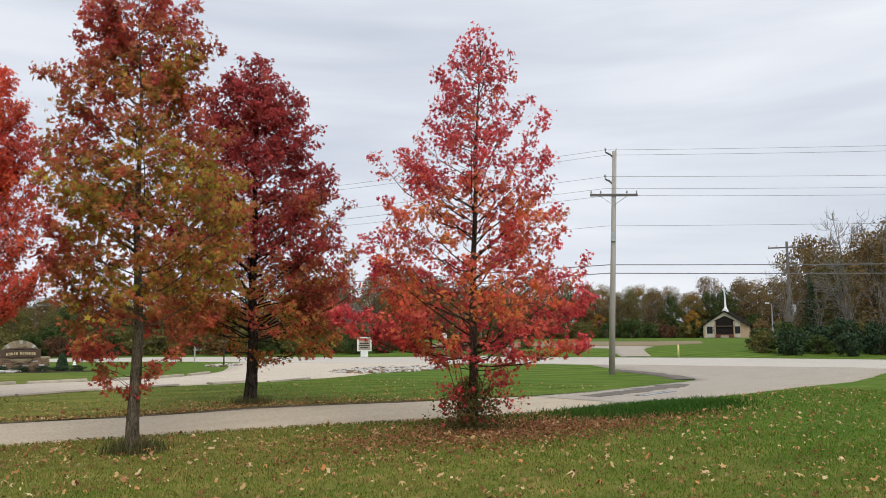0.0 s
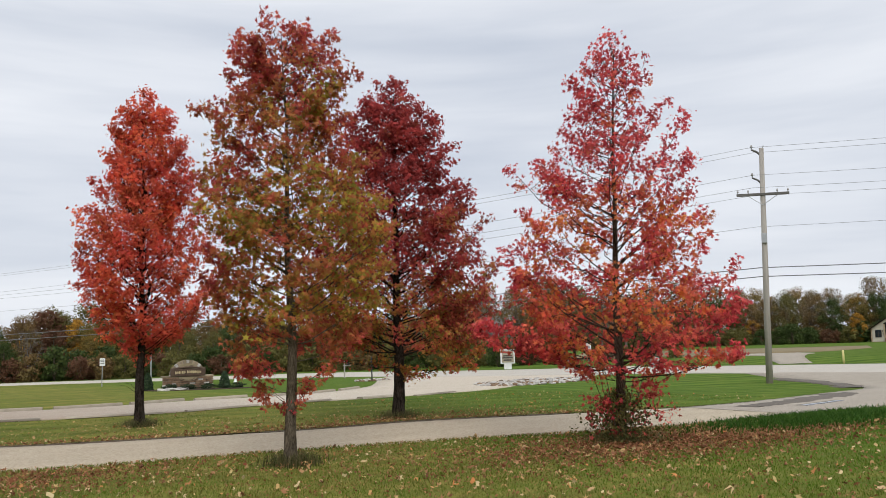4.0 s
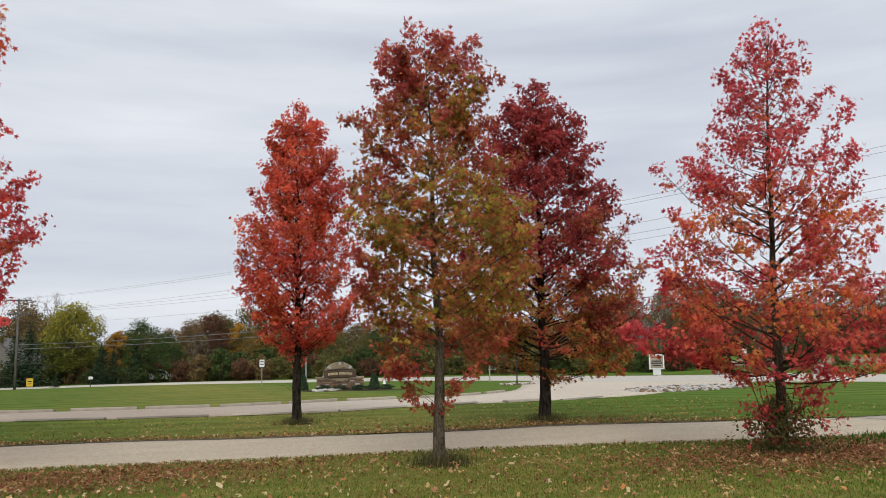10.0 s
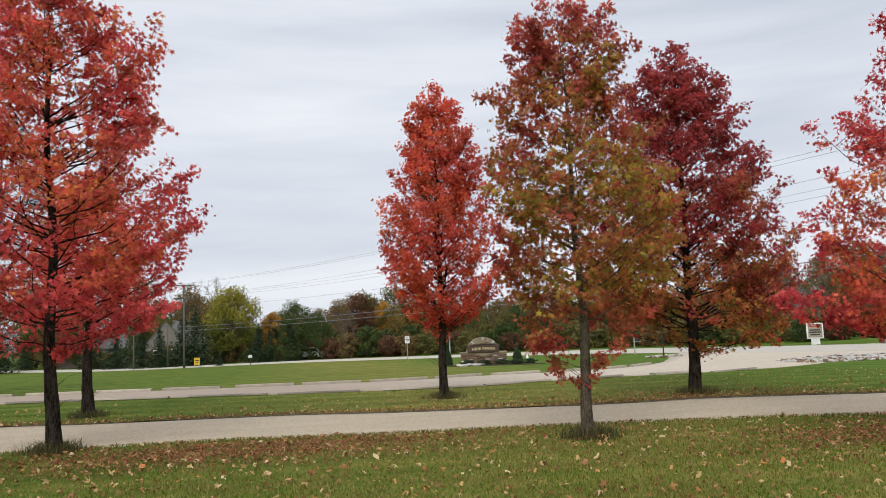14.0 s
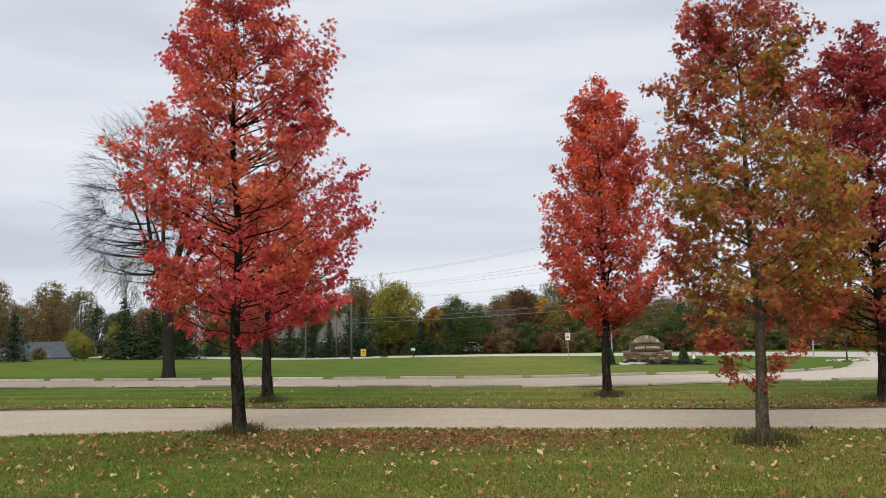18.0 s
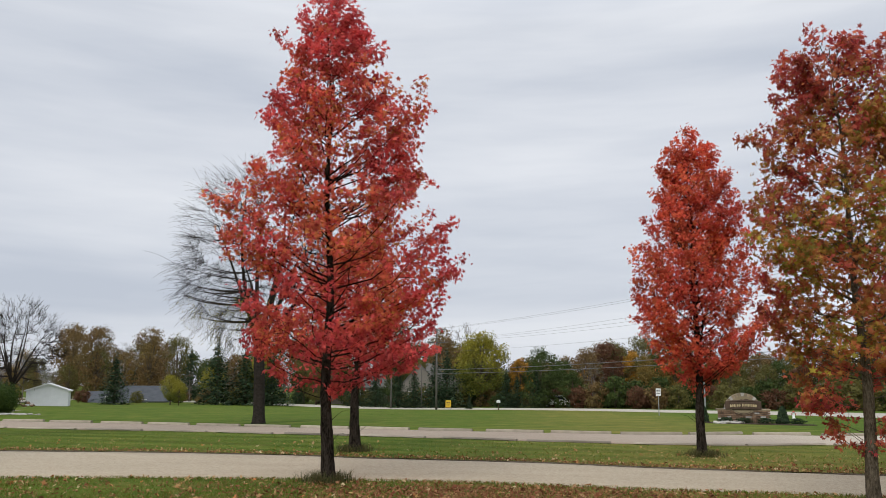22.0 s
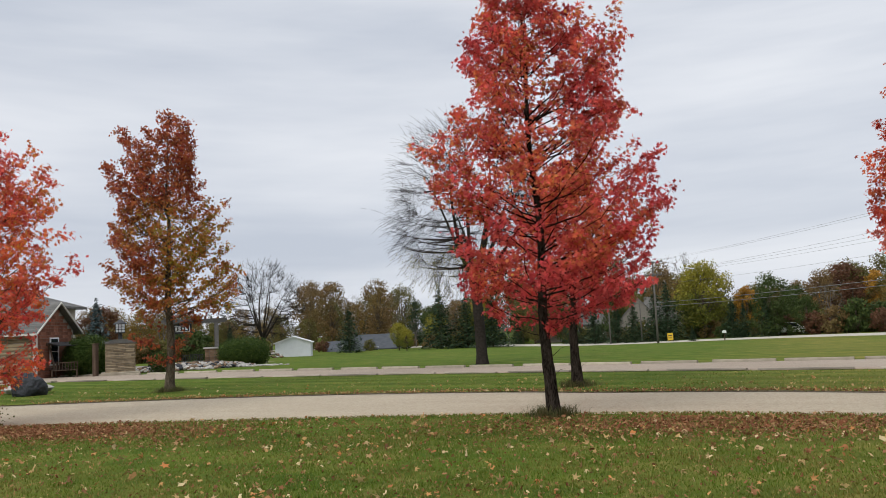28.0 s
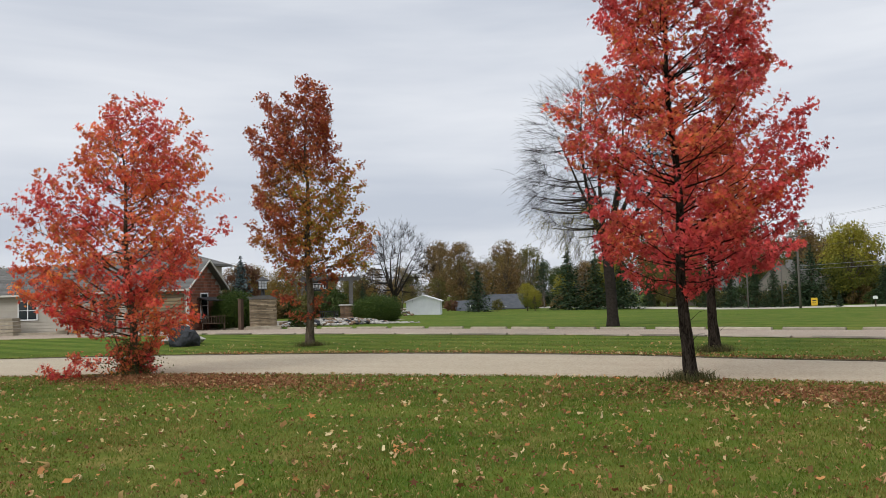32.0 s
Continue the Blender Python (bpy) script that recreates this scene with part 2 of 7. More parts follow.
def gravel_material(name, lo, hi, speck, wear, pale=None):
    n = Nodes(name)
    pos = n.position()
    fine = n.noise(24.0, 5.0, 0.8, vec=pos)
    mid = n.noise(1.1, 5.0, 0.6, vec=pos, stretch=(0.35, 1.4, 1))
    col = n.ramp(mid, [(0.3, lo), (0.7, hi)])
    col = n.mix(0.55, col, n.ramp(fine, [(0.36, speck), (0.5, hi), (0.64, wear)]))
    if pale:  # fresher, paler stone from one stretch of the way on
        sp = n.t.nodes.new("ShaderNodeSeparateXYZ")
        n.link(pos, sp.inputs[0])
        mr = n.t.nodes.new("ShaderNodeMapRange")
        for k, v in (("From Min", pale[0]), ("From Max", pale[1])):
            mr.inputs[k].default_value = v
        n.link(sp.outputs["X"], mr.inputs["Value"])
        col = n.mix(mr.outputs[0], col, n.mix(1.0, col, pale[2], "MULTIPLY"))
    n.bump(fine, 0.5, 0.012)
    return n.done(col, 0.92, 0, 0.2)


GRAVEL = gravel_material("drive_gravel", (0.322, 0.263, 0.180), (0.425, 0.353, 0.249), (0.182, 0.156, 0.118), (0.534, 0.477, 0.372))
LANE = gravel_material("lane_gravel", (0.250, 0.194, 0.142), (0.345, 0.275, 0.210), (0.190, 0.147, 0.110), (0.460, 0.389, 0.304), (1.0, 11.0, (1.42, 1.52, 1.56)))
ASPHALT = gravel_material("worn_pale_asphalt", (0.355, 0.315, 0.259), (0.445, 0.399, 0.334), (0.280, 0.266, 0.240), (0.530, 0.502, 0.442))
APRON = gravel_material("apron_asphalt", (0.235, 0.201, 0.156), (0.340, 0.294, 0.233), (0.200, 0.174, 0.140), (0.460, 0.412, 0.339))
BARK = surface("grey_brown_bark", (0.05, 0.039, 0.027), (0.175, 0.142, 0.1), 5, 24, 0.95, 1.0, 0.05, (2.2, 2.2, 0.75), spec=0.03, hard=0.09)
BARK_BROWN = surface("dark_brown_bark", (0.026, 0.018, 0.013), (0.115, 0.082, 0.06), 5, 24, 0.95, 1.0, 0.05, (2.2, 2.2, 0.7), spec=0.03, hard=0.09)
BARK_PALE = surface("pale_bark", (0.105, 0.09, 0.074), (0.26, 0.232, 0.2), 5, 26, 0.95, 0.6, 0.02, (1.5, 1.5, 0.3), spec=0.05)
BARK_DARK = surface("dark_furrowed_bark", (0.006, 0.004, 0.003), (0.06, 0.048, 0.038), 5, 24, 0.95, 1.0, 0.05, (2.2, 2.2, 0.6), spec=0.03, hard=0.09)
TWIG = surface("grey_twig", (0.016, 0.013, 0.011), (0.05, 0.042, 0.035), 8, 30, 0.95, 0.3, spec=0.05)
CONCRETE = surface("weathered_concrete", (0.25, 0.21, 0.155), (0.44, 0.385, 0.295), 2.5, 45, 0.92, 0.4, 0.01, vary=0.25)
POLEWOOD = surface("weathered_pole_wood", (0.25, 0.225, 0.195), (0.41, 0.38, 0.34), 4, 30, 0.9, 0.5, 0.01, (3, 3, 0.15))
ARMWOOD = surface("grey_arm_wood", (0.085, 0.08, 0.075), (0.18, 0.17, 0.16), 4, 30, 0.9, 0.4, 0.01, (0.3, 3, 3))
DARKPOLE = surface("dark_pole_wood", (0.075, 0.068, 0.06), (0.16, 0.148, 0.13), 4, 30, 0.9, 0.4, 0.01, (3, 3, 0.15))
CERAMIC = surface("porcelain_insulator", (0.2, 0.19, 0.18), (0.4, 0.38, 0.36), 4, 20, 0.35, 0.05)
STEEL = surface("galvanised_steel", (0.28, 0.29, 0.3), (0.46, 0.47, 0.48), 5, 40, 0.5, 0.1, metal=0.6)
WIRE = surface("dark_cable", (0.13, 0.13, 0.135), (0.21, 0.21, 0.215), 5, 40, 0.7, 0.0)
WHITE = surface("white_paint", (0.66, 0.66, 0.65), (0.82, 0.82, 0.8), 2, 30, 0.55, 0.08)
BLACK = surface("black_paint", (0.012, 0.012, 0.013), (0.03, 0.03, 0.032), 3, 30, 0.5, 0.05)
YELLOW = surface("yellow_plastic", (0.62, 0.38, 0.02), (0.75, 0.48, 0.03), 3, 30, 0.5, 0.05)
RED = surface("red_paint", (0.38, 0.04, 0.03), (0.5, 0.06, 0.045), 3, 30, 0.5, 0.05)
STONE_A = surface("fieldstone_tan", (0.11, 0.07, 0.045), (0.29, 0.195, 0.125), 3, 22, 0.9, 0.5, 0.015, vary=0.5)
STONE_B = surface("limestone_pale", (0.30, 0.28, 0.25), (0.55, 0.52, 0.47), 3, 22, 0.9, 0.5, 0.015, vary=0.35)
STONE_C = surface("ledgestone_brown", (0.20, 0.155, 0.10), (0.40, 0.32, 0.22), 3, 25, 0.9, 0.5, 0.015, vary=0.45)
BOULDER = surface("dark_granite", (0.02, 0.021, 0.024), (0.075, 0.078, 0.085), 2, 18, 0.85, 0.7, 0.03)
MORTAR = surface("grey_mortar", (0.16, 0.145, 0.125), (0.25, 0.23, 0.2), 5, 40, 0.95, 0.4)
SIDING = surface("greige_vinyl_siding", (0.36, 0.325, 0.27), (0.44, 0.40, 0.335), 1.2, 30, 0.6, 0.05, vary=0.08)
SHINGLE = surface("grey_shingles", (0.105, 0.1, 0.093), (0.2, 0.193, 0.18), 2, 18, 0.95, 0.5, 0.02, vary=0.3)
BRICK = surface("red_brown_brick", (0.15, 0.062, 0.04), (0.27, 0.12, 0.078), 3, 22, 0.9, 0.4, vary=0.35)
GLASS_DARK = Nodes("window_glass").done((0.02, 0.025, 0.03), 0.08, 0, 0.6)
DARKWOOD = surface("stained_brown_wood", (0.05, 0.033, 0.024), (0.13, 0.09, 0.065), 4, 25, 0.85, 0.4, 0.01, (2, 2, 0.3))

# ---- building tools ----


class Buf:
    """Collects vertices and faces of one mesh."""

    def __init__(self):
        self.v, self.f = [], []

    def tube(self, pts, radii, sides=6, cap=True):
        base, n = len(self.v), len(pts)
        for i, (p, r) in enumerate(zip(pts, radii)):
            p = Vector(p)
            d = (Vector(pts[min(i + 1, n - 1)]) - Vector(pts[max(i - 1, 0)])).normalized()
            u = d.orthogonal().normalized() if abs(d.z) < 0.95 else Vector((1, 0, 0)).cross(d).normalized()
            w = d.cross(u)
            for k in range(sides):
                a = 2 * pi * k / sides
                self.v.append(tuple(p + (u * cos(a) + w * sin(a)) * r))
        for i in range(n - 1):
            for k in range(sides):
                a, b = base + i * sides + k, base + i * sides + (k + 1) % sides
                self.f.append((a, b, b + sides, a + sides))
        if cap:
            self.f.append(tuple(base + k for k in range(sides))[::-1])
            self.f.append(tuple(base + (n - 1) * sides + k for k in range(sides)))
        return self

    def box(self, lo, hi, m=None):
        base = len(self.v)
        for x in (lo[0], hi[0]):
            for y in (lo[1], hi[1]):
                for z in (lo[2], hi[2]):
                    p = Vector((x, y, z))
                    self.v.append(tuple(m @ p if m else p))
        for q in ((0, 1, 3, 2), (4, 6, 7, 5), (0, 4, 5, 1), (2, 3, 7, 6), (0, 2, 6, 4), (1, 5, 7, 3)):
            self.f.append(tuple(base + i for i in q))
        return self

    def prism(self, outline, depth, m=None):
        """A flat outline in x, z, with a depth along y."""
        base, n = len(self.v), len(outline)
        for y in (-depth / 2, depth / 2):
            for x, z in outline:
                p = Vector((x, y, z))
                self.v.append(tuple(m @ p if m else p))
        self.f.append(tuple(base + i for i in range(n)))
        self.f.append(tuple(base + n + i for i in range(n))[::-1])
        for i in range(n):
            j = (i + 1) % n
            self.f.append((base + j, base + i, base + n + i, base + n + j))
        return self


def mesh_of(name, verts, faces, mat, smooth=False):
    me = bpy.data.meshes.new(name)
    me.from_pydata(verts, [], faces)
    me.materials.append(mat)
    if smooth:
        me.polygons.foreach_set("use_smooth", [True] * len(me.polygons))
    me.update()
    return me


def part(name, buf, mat, parent=None, label="", smooth=False, bevel=0.0):
    if isinstance(buf, Buf):
        me = mesh_of(name, buf.v, buf.f, mat, smooth)
        if bevel:
            bm = bmesh.new()
            bm.from_mesh(me)
            bmesh.ops.bevel(bm, geom=bm.edges[:], offset=bevel, segments=2, profile=0.6, affect="EDGES")
            bm.to_mesh(me)
            bm.free()
    else:
        me = buf
    ob = new(name, me)
    if parent:
        ob.parent = parent
    if label:
        ob["label"] = label
    return ob


def thing(name, m, label, category, group="", kind=""):
    ob = new(name)
    ob.matrix_world = m
    return tagged(ob, label, category, group, kind)


def quads_mesh(name, verts, n_each, faces_each, mat):
    """Many copies of a small face set: verts is (count, n_each, 3)."""
    count = len(verts)
    me = bpy.data.meshes.new(name)
    fe = np.array(faces_each, dtype=np.int32)
    k = fe.shape[1]
    idx = (fe[None] + (np.arange(count, dtype=np.int32) * n_each)[:, None, None]).reshape(-1)
    me.vertices.add(count * n_each)
    me.vertices.foreach_set("co", np.ascontiguousarray(verts, dtype=np.float32).reshape(-1))
    me.loops.add(len(idx))
    me.loops.foreach_set("vertex_index", idx)
    me.polygons.add(len(idx) // k)
    me.polygons.foreach_set("loop_start", np.arange(0, len(idx), k, dtype=np.int32))
    me.materials.append(mat)
    me.update(calc_edges=True)
    return me


def frames_from(normals, rng):
    """Random in-plane axes for unit normals."""
    r = rng.normal(size=normals.shape)
    u = np.cross(normals, r)
    u /= np.linalg.norm(u, axis=1, keepdims=True) + 1e-9
    return u, np.cross(normals, u)


STAR = []
for i, (ang, ln) in enumerate(((90, 1.0), (30, 0.92), (-35, 0.7), (-145, 0.7), (150, 0.92))):
    STAR.append((ang, ln))
STAR_PTS = []
_order = sorted(STAR, key=lambda s: s[0] % 360)
for i, (ang, ln) in enumerate(_order):
    a = radians(ang)
    STAR_PTS.append((0.5 * ln * cos(a), 0.5 * ln * sin(a), -0.07 * ln))
    nxt = _order[(i + 1) % len(_order)][0]
    gap = (nxt - ang) % 360
    b = radians(ang + gap / 2)
    rn = 0.17 if gap < 90 else 0.14
    STAR_PTS.append((rn * cos(b), rn * sin(b), 0.02))
STAR_FACES = [(9, 0, 1), (1, 2, 3), (3, 4, 5), (5, 6, 7), (7, 8, 9), (9, 1, 3), (9, 3, 5), (9, 5, 7)]
STAR_PTS = np.array(STAR_PTS)


def star_leaves(name, places, normals, sizes, mat, rng, fold=1.0):
    u, w = frames_from(normals, rng)
    s = sizes[:, None, None]
    curl = rng.uniform(-0.6, 1.8, (len(places), 1, 1)) * fold
    v = places[:, None, :] + s * (STAR_PTS[None, :, 0:1] * u[:, None] + STAR_PTS[None, :, 1:2] * w[:, None] + curl * STAR_PTS[None, :, 2:3] * normals[:, None])
    return quads_mesh(name, v, 10, STAR_FACES, mat)


BLADE = np.array([(-0.5, 0, 0), (0, -0.5, 0.12), (0.5, 0, 0), (0, 0.5, 0.12)])


def plain_leaves(name, places, normals, sizes, mat, rng):
    u, w = frames_from(normals, rng)
    s = sizes[:, None, None]
    v = places[:, None, :] + s * (BLADE[None, :, 0:1] * u[:, None] + BLADE[None, :, 1:2] * w[:, None] * 0.7 + BLADE[None, :, 2:3] * normals[:, None])
    return quads_mesh(name, v, 4, [(0, 1, 2), (0, 2, 3)], mat)


CURLED = np.array([(-0.5, 0.05, 0.16), (-0.2, -0.28, -0.05), (0.22, -0.36, 0.14), (0.5, 0.02, 0.04), (0.3, 0.2, 0.2), (0.02, 0.22, 0.02), (-0.22, 0.4, 0.12)])


def curled_leaves(name, places, normals, sizes, mat, rng):
    u, w = frames_from(normals, rng)
    s = sizes[:, None, None]
    slim, curl = rng.uniform(0.45, 1.0, (len(places), 1, 1)), rng.uniform(-1.2, 2.4, (len(places), 1, 1))
    v = places[:, None, :] + s * (CURLED[None, :, 0:1] * u[:, None] + slim * CURLED[None, :, 1:2] * w[:, None] + curl * CURLED[None, :, 2:3] * normals[:, None])
    return quads_mesh(name, v, 7, [(0, 1, 5), (0, 5, 6), (1, 2, 5), (2, 4, 5), (2, 3, 4)], mat)


# ---- ground ----
GD = (0, 24, 38, 60, 71, 105, 220, 600)
GB = (-110, -75, -53, -30, -6, 10, 25, 38, 55, 110)
GZ = ((0, 0, 0, 0, 0, 0, 0, 0), (0, 0, -.3, -.2, .17, .05, 0, 3), (0, 0, -.35, -.22, .17, .05, 0, 3), (0, 0, -.2, -.5, -.48, -.35, 0, 3),
      (0, 0, -.1, -.35, -.6, -.75, -.5, 1), (0, 0, -.1, -.35, -.55, -1.05, -1, 0), (0, 0, -.1, -.25, -.33, -.6, -.8, 0),
      (0, 0, -.05, -.1, -.12, -.3, -.4, 0), (0, 0, 0, 0, 0, 0, 0, 0), (0, 0, 0, 0, 0, 0, 0, 0))


def ease(v, table):
    for i in range(len(table) - 1):
        if v <= table[i + 1]:
            u = max(0.0, (v - table[i]) / (table[i + 1] - table[i]))
            return i, u * u * (3 - 2 * u)
    return len(table) - 2, 1.0


def ground_z(x, y):
    i, u = ease(degrees(atan2(-x, y)), GB)
    j, w = ease(hypot(x, y), GD)
    a = GZ[i][j] * (1 - w) + GZ[i][j + 1] * w
    b = GZ[i + 1][j] * (1 - w) + GZ[i + 1][j + 1] * w
    return a * (1 - u) + b * u


def on_ground(x, y, rz=0.0, dz=0.0):
    return pose(x, y, ground_z(x, y) + dz, 0, 0, rz)


def build_ground():
    rings = [0.0] + [1.5 * 1.045 ** i for i in range(174)]
    n = 220
    verts, faces = [(0, 0, 0)], []
    for r in rings[1:]:
        for k in range(n):
            a = 2 * pi * k / n
            x, y = r * sin(a), r * cos(a)
            verts.append((x, y, ground_z(x, y) + (0.012 * noise.noise((x * 0.5, y * 0.5, 0)) if r < 60 else 0)))
    for k in range(n):
        faces.append((0, 1 + (k + 1) % n, 1 + k))
    for i in range(len(rings) - 2):
        for k in range(n):
            a, b = 1 + i * n + k, 1 + i * n + (k + 1) % n
            faces.append((a, b, b + n, a + n))
    ob = new("ground", mesh_of("ground", verts, faces, LAWN, True))
    return tagged(ob, "mown green lawn with patches and mowing stripes", "lawn", kind="structure")


def resample(line, n):
    pts = [Vector((*p, 0)) for p in line]
    # a smooth curve through the given corners
    dense = []
    for i in range(len(pts) - 1):
        p0, p1, p2, p3 = pts[max(i - 1, 0)], pts[i], pts[i + 1], pts[min(i + 2, len(pts) - 1)]
        for k in range(12):
            t = k / 12
            dense.append(0.5 * (2 * p1 + (p2 - p0) * t + (2 * p0 - 5 * p1 + 4 * p2 - p3) * t * t + (3 * p1 - p0 - 3 * p2 + p3) * t ** 3))
    dense.append(pts[-1])
    run = [0.0]
    for a, b in zip(dense, dense[1:]):
        run.append(run[-1] + (b - a).length)
    out, j = [], 0
    for k in range(n):
        s = run[-1] * k / (n - 1)
        while j < len(run) - 2 and run[j + 1] < s:
            j += 1
        u = (s - run[j]) / max(run[j + 1] - run[j], 1e-9)
        out.append(dense[j].lerp(dense[j + 1], u))
    return out


def strip(name, near, far, mat, label, category, n=240, across=8, lift=0.02, ragged=0.06):
    a, b = resample(near, n), resample(far, n)
    verts, faces = [], []
    across += 2  # a skirt on either side goes down into the ground
    for i in range(n):
        for k in range(across + 1):
            p = a[i].lerp(b[i], min(1.0, max(0.0, (k - 1) / (across - 2))))
            if k in (0, 1, across - 1, across):
                d = (b[i] - a[i]).normalized()
                p = p + d * ragged * (noise.noise((p.x * 0.9, p.y * 0.9, 3)) + 0.6 * noise.noise((p.x * 3.1, p.y * 3.1, 5)))
            edge = -lift - 0.03 if k in (0, across) else -0.012 if k in (1, across - 1) else 0.0
            verts.append((p.x, p.y, ground_z(p.x, p.y) + lift + edge))
    for i in range(n - 1):
        for k in range(across):
            q = i * (across + 1) + k
            faces.append((q, q + across + 1, q + across + 2, q + 1))
    me = mesh_of(name, verts, faces, mat, True)
    if len(faces) and me.polygons[0].normal.z < 0:
        me.flip_normals()
    return tagged(new(name, me), label, category, kind="structure")


build_ground()
DRIVE_NEAR = [(-60, -6), (-40, 3), (-27, 8.2), (-19.4, 11.2), (-15.3, 12.6), (-9.3, 13.7), (-4.9, 14.15), (-1, 14.1), (1.8, 13.55), (4.4, 13.25), (6.7, 12.8), (8.4, 12.4), (10.4, 11.7), (13, 11.2), (16.1, 10.9), (18, 10.9)]
DRIVE_FAR = [(-62, 2), (-43, 9.5), (-32, 13.2), (-25.3, 15.9), (-20.5, 17.7), (-12.4, 19.2), (-6.4, 19.1), (-3.9, 18.5), (-0.2, 18.0), (2.3, 17.2), (6.6, 16.3), (9, 16.3), (12.6, 15.1), (16.4, 14.2), (18.4, 14.1)]
LANE_NEAR = [(-60, 29), (-36, 30.8), (-17.2, 30.3), (-8.7, 28.1), (-1.8, 25.9), (1.1, 24.9), (5.5, 24.4), (10.1, 25.7), (14.5, 26.4), (19.5, 28.9), (23.5, 31.8), (28.5, 35.3), (34, 38.6), (40, 43), (46, 46)]
LANE_FAR = [(-60, 36), (-36, 37.2), (-21, 36.2), (-9, 33.4), (-4, 31.9), (1.3, 30.6), (4.2, 30.3), (7.7, 31.5), (12.8, 33.0), (17.5, 36.8), (20.5, 41.7), (23.8, 48), (27, 54), (32, 60), (36, 63)]
ROAD_NEAR = [(-130, 130), (-70, 119), (-40, 108), (-15.5, 97.4), (-3, 89), (8, 82), (20, 72.5), (28, 60.5), (32, 50), (35, 40.5), (37.8, 33.5), (39.2, 28), (42, 20), (47, 8), (55, -8), (82, -48)]
ROAD_FAR = [(-128, 141), (-66, 129), (-36, 118), (-10, 106), (3.5, 97.6), (15, 90), (27, 80), (35, 71.6), (39.6, 62.5), (42.3, 51.5), (46.6, 41), (50, 35), (53, 29.5), (54.8, 22.5), (58, 11), (66, -6), (92, -46)]
APRON_A = [(15.4, 14.3), (19.2, 14.4), (23.2, 15.4), (28.5, 17.7), (31.4, 20.2), (33.4, 23.2), (36, 27.5), (38.6, 31), (42, 35)]
APRON_B = [(15.4, 10.9), (18.2, 11.0), (22.6, 11.2), (29, 12.4), (34, 13.6), (39.2, 14.8), (44, 16.0), (49, 17.2), (54, 18)]
strip("drive", DRIVE_NEAR, DRIVE_FAR, GRAVEL, "pale grey fine gravel drive between mown lawns", "drive", lift=0.02)
strip("lane", LANE_NEAR, LANE_FAR, LANE, "pinkish beige gravel lane edged with concrete stops", "lane", lift=0.024)
strip("road", ROAD_NEAR, ROAD_FAR, ASPHALT, "pale worn asphalt main road", "road", lift=0.034, ragged=0.1)
strip("apron", APRON_A, APRON_B, APRON, "grey patched asphalt apron where the drive meets the road", "apron", lift=0.029, ragged=0.1)

# ---- sweetgum trees ----


def side_reach(tips, h):
    """How far a crown goes out at a height, from its branch tips (height, reach), top first."""
    hs, rs_ = [t[0] for t in tips][::-1], [abs(t[1]) for t in tips][::-1]
    return float(np.interp(h, hs, rs_, left=0.1, right=0.05))


def bez(p0, mid, tip, t):
    return p0 * (1 - t) ** 2 + mid * 2 * t * (1 - t) + tip * t * t


def bole_mesh(axis, top, trunk_r, seed):
    """A furrowed bole with a flared foot."""
    hs = sorted([0, 0.03, 0.06, 0.12, 0.2] + [0.3 + 0.11 * k for k in range(int((top - 0.3) / 0.11))])
    bole = Buf().tube([axis(h) for h in hs], [trunk_r * (1 + 0.32 * math.exp(-h / 0.12)) * max(0.045, 1 - 0.965 * (h / top) ** 0.75) for h in hs], 30)
    for i, h in enumerate(hs):
        c = axis(h)
        for k in range(30):
            p = Vector(bole.v[i * 30 + k])
            a = 2 * pi * k / 30
            f = 0.13 * noise.noise((cos(a) * 4.6, sin(a) * 4.6, h * 2.6 + seed)) + 0.1 * noise.noise((cos(a) * 9.5, sin(a) * 9.5, h * 5.0 + seed))
            d = p - c
            bole.v[i * 30 + k] = (p.x + d.x * f, p.y + d.y * f, p.z)
    return bole


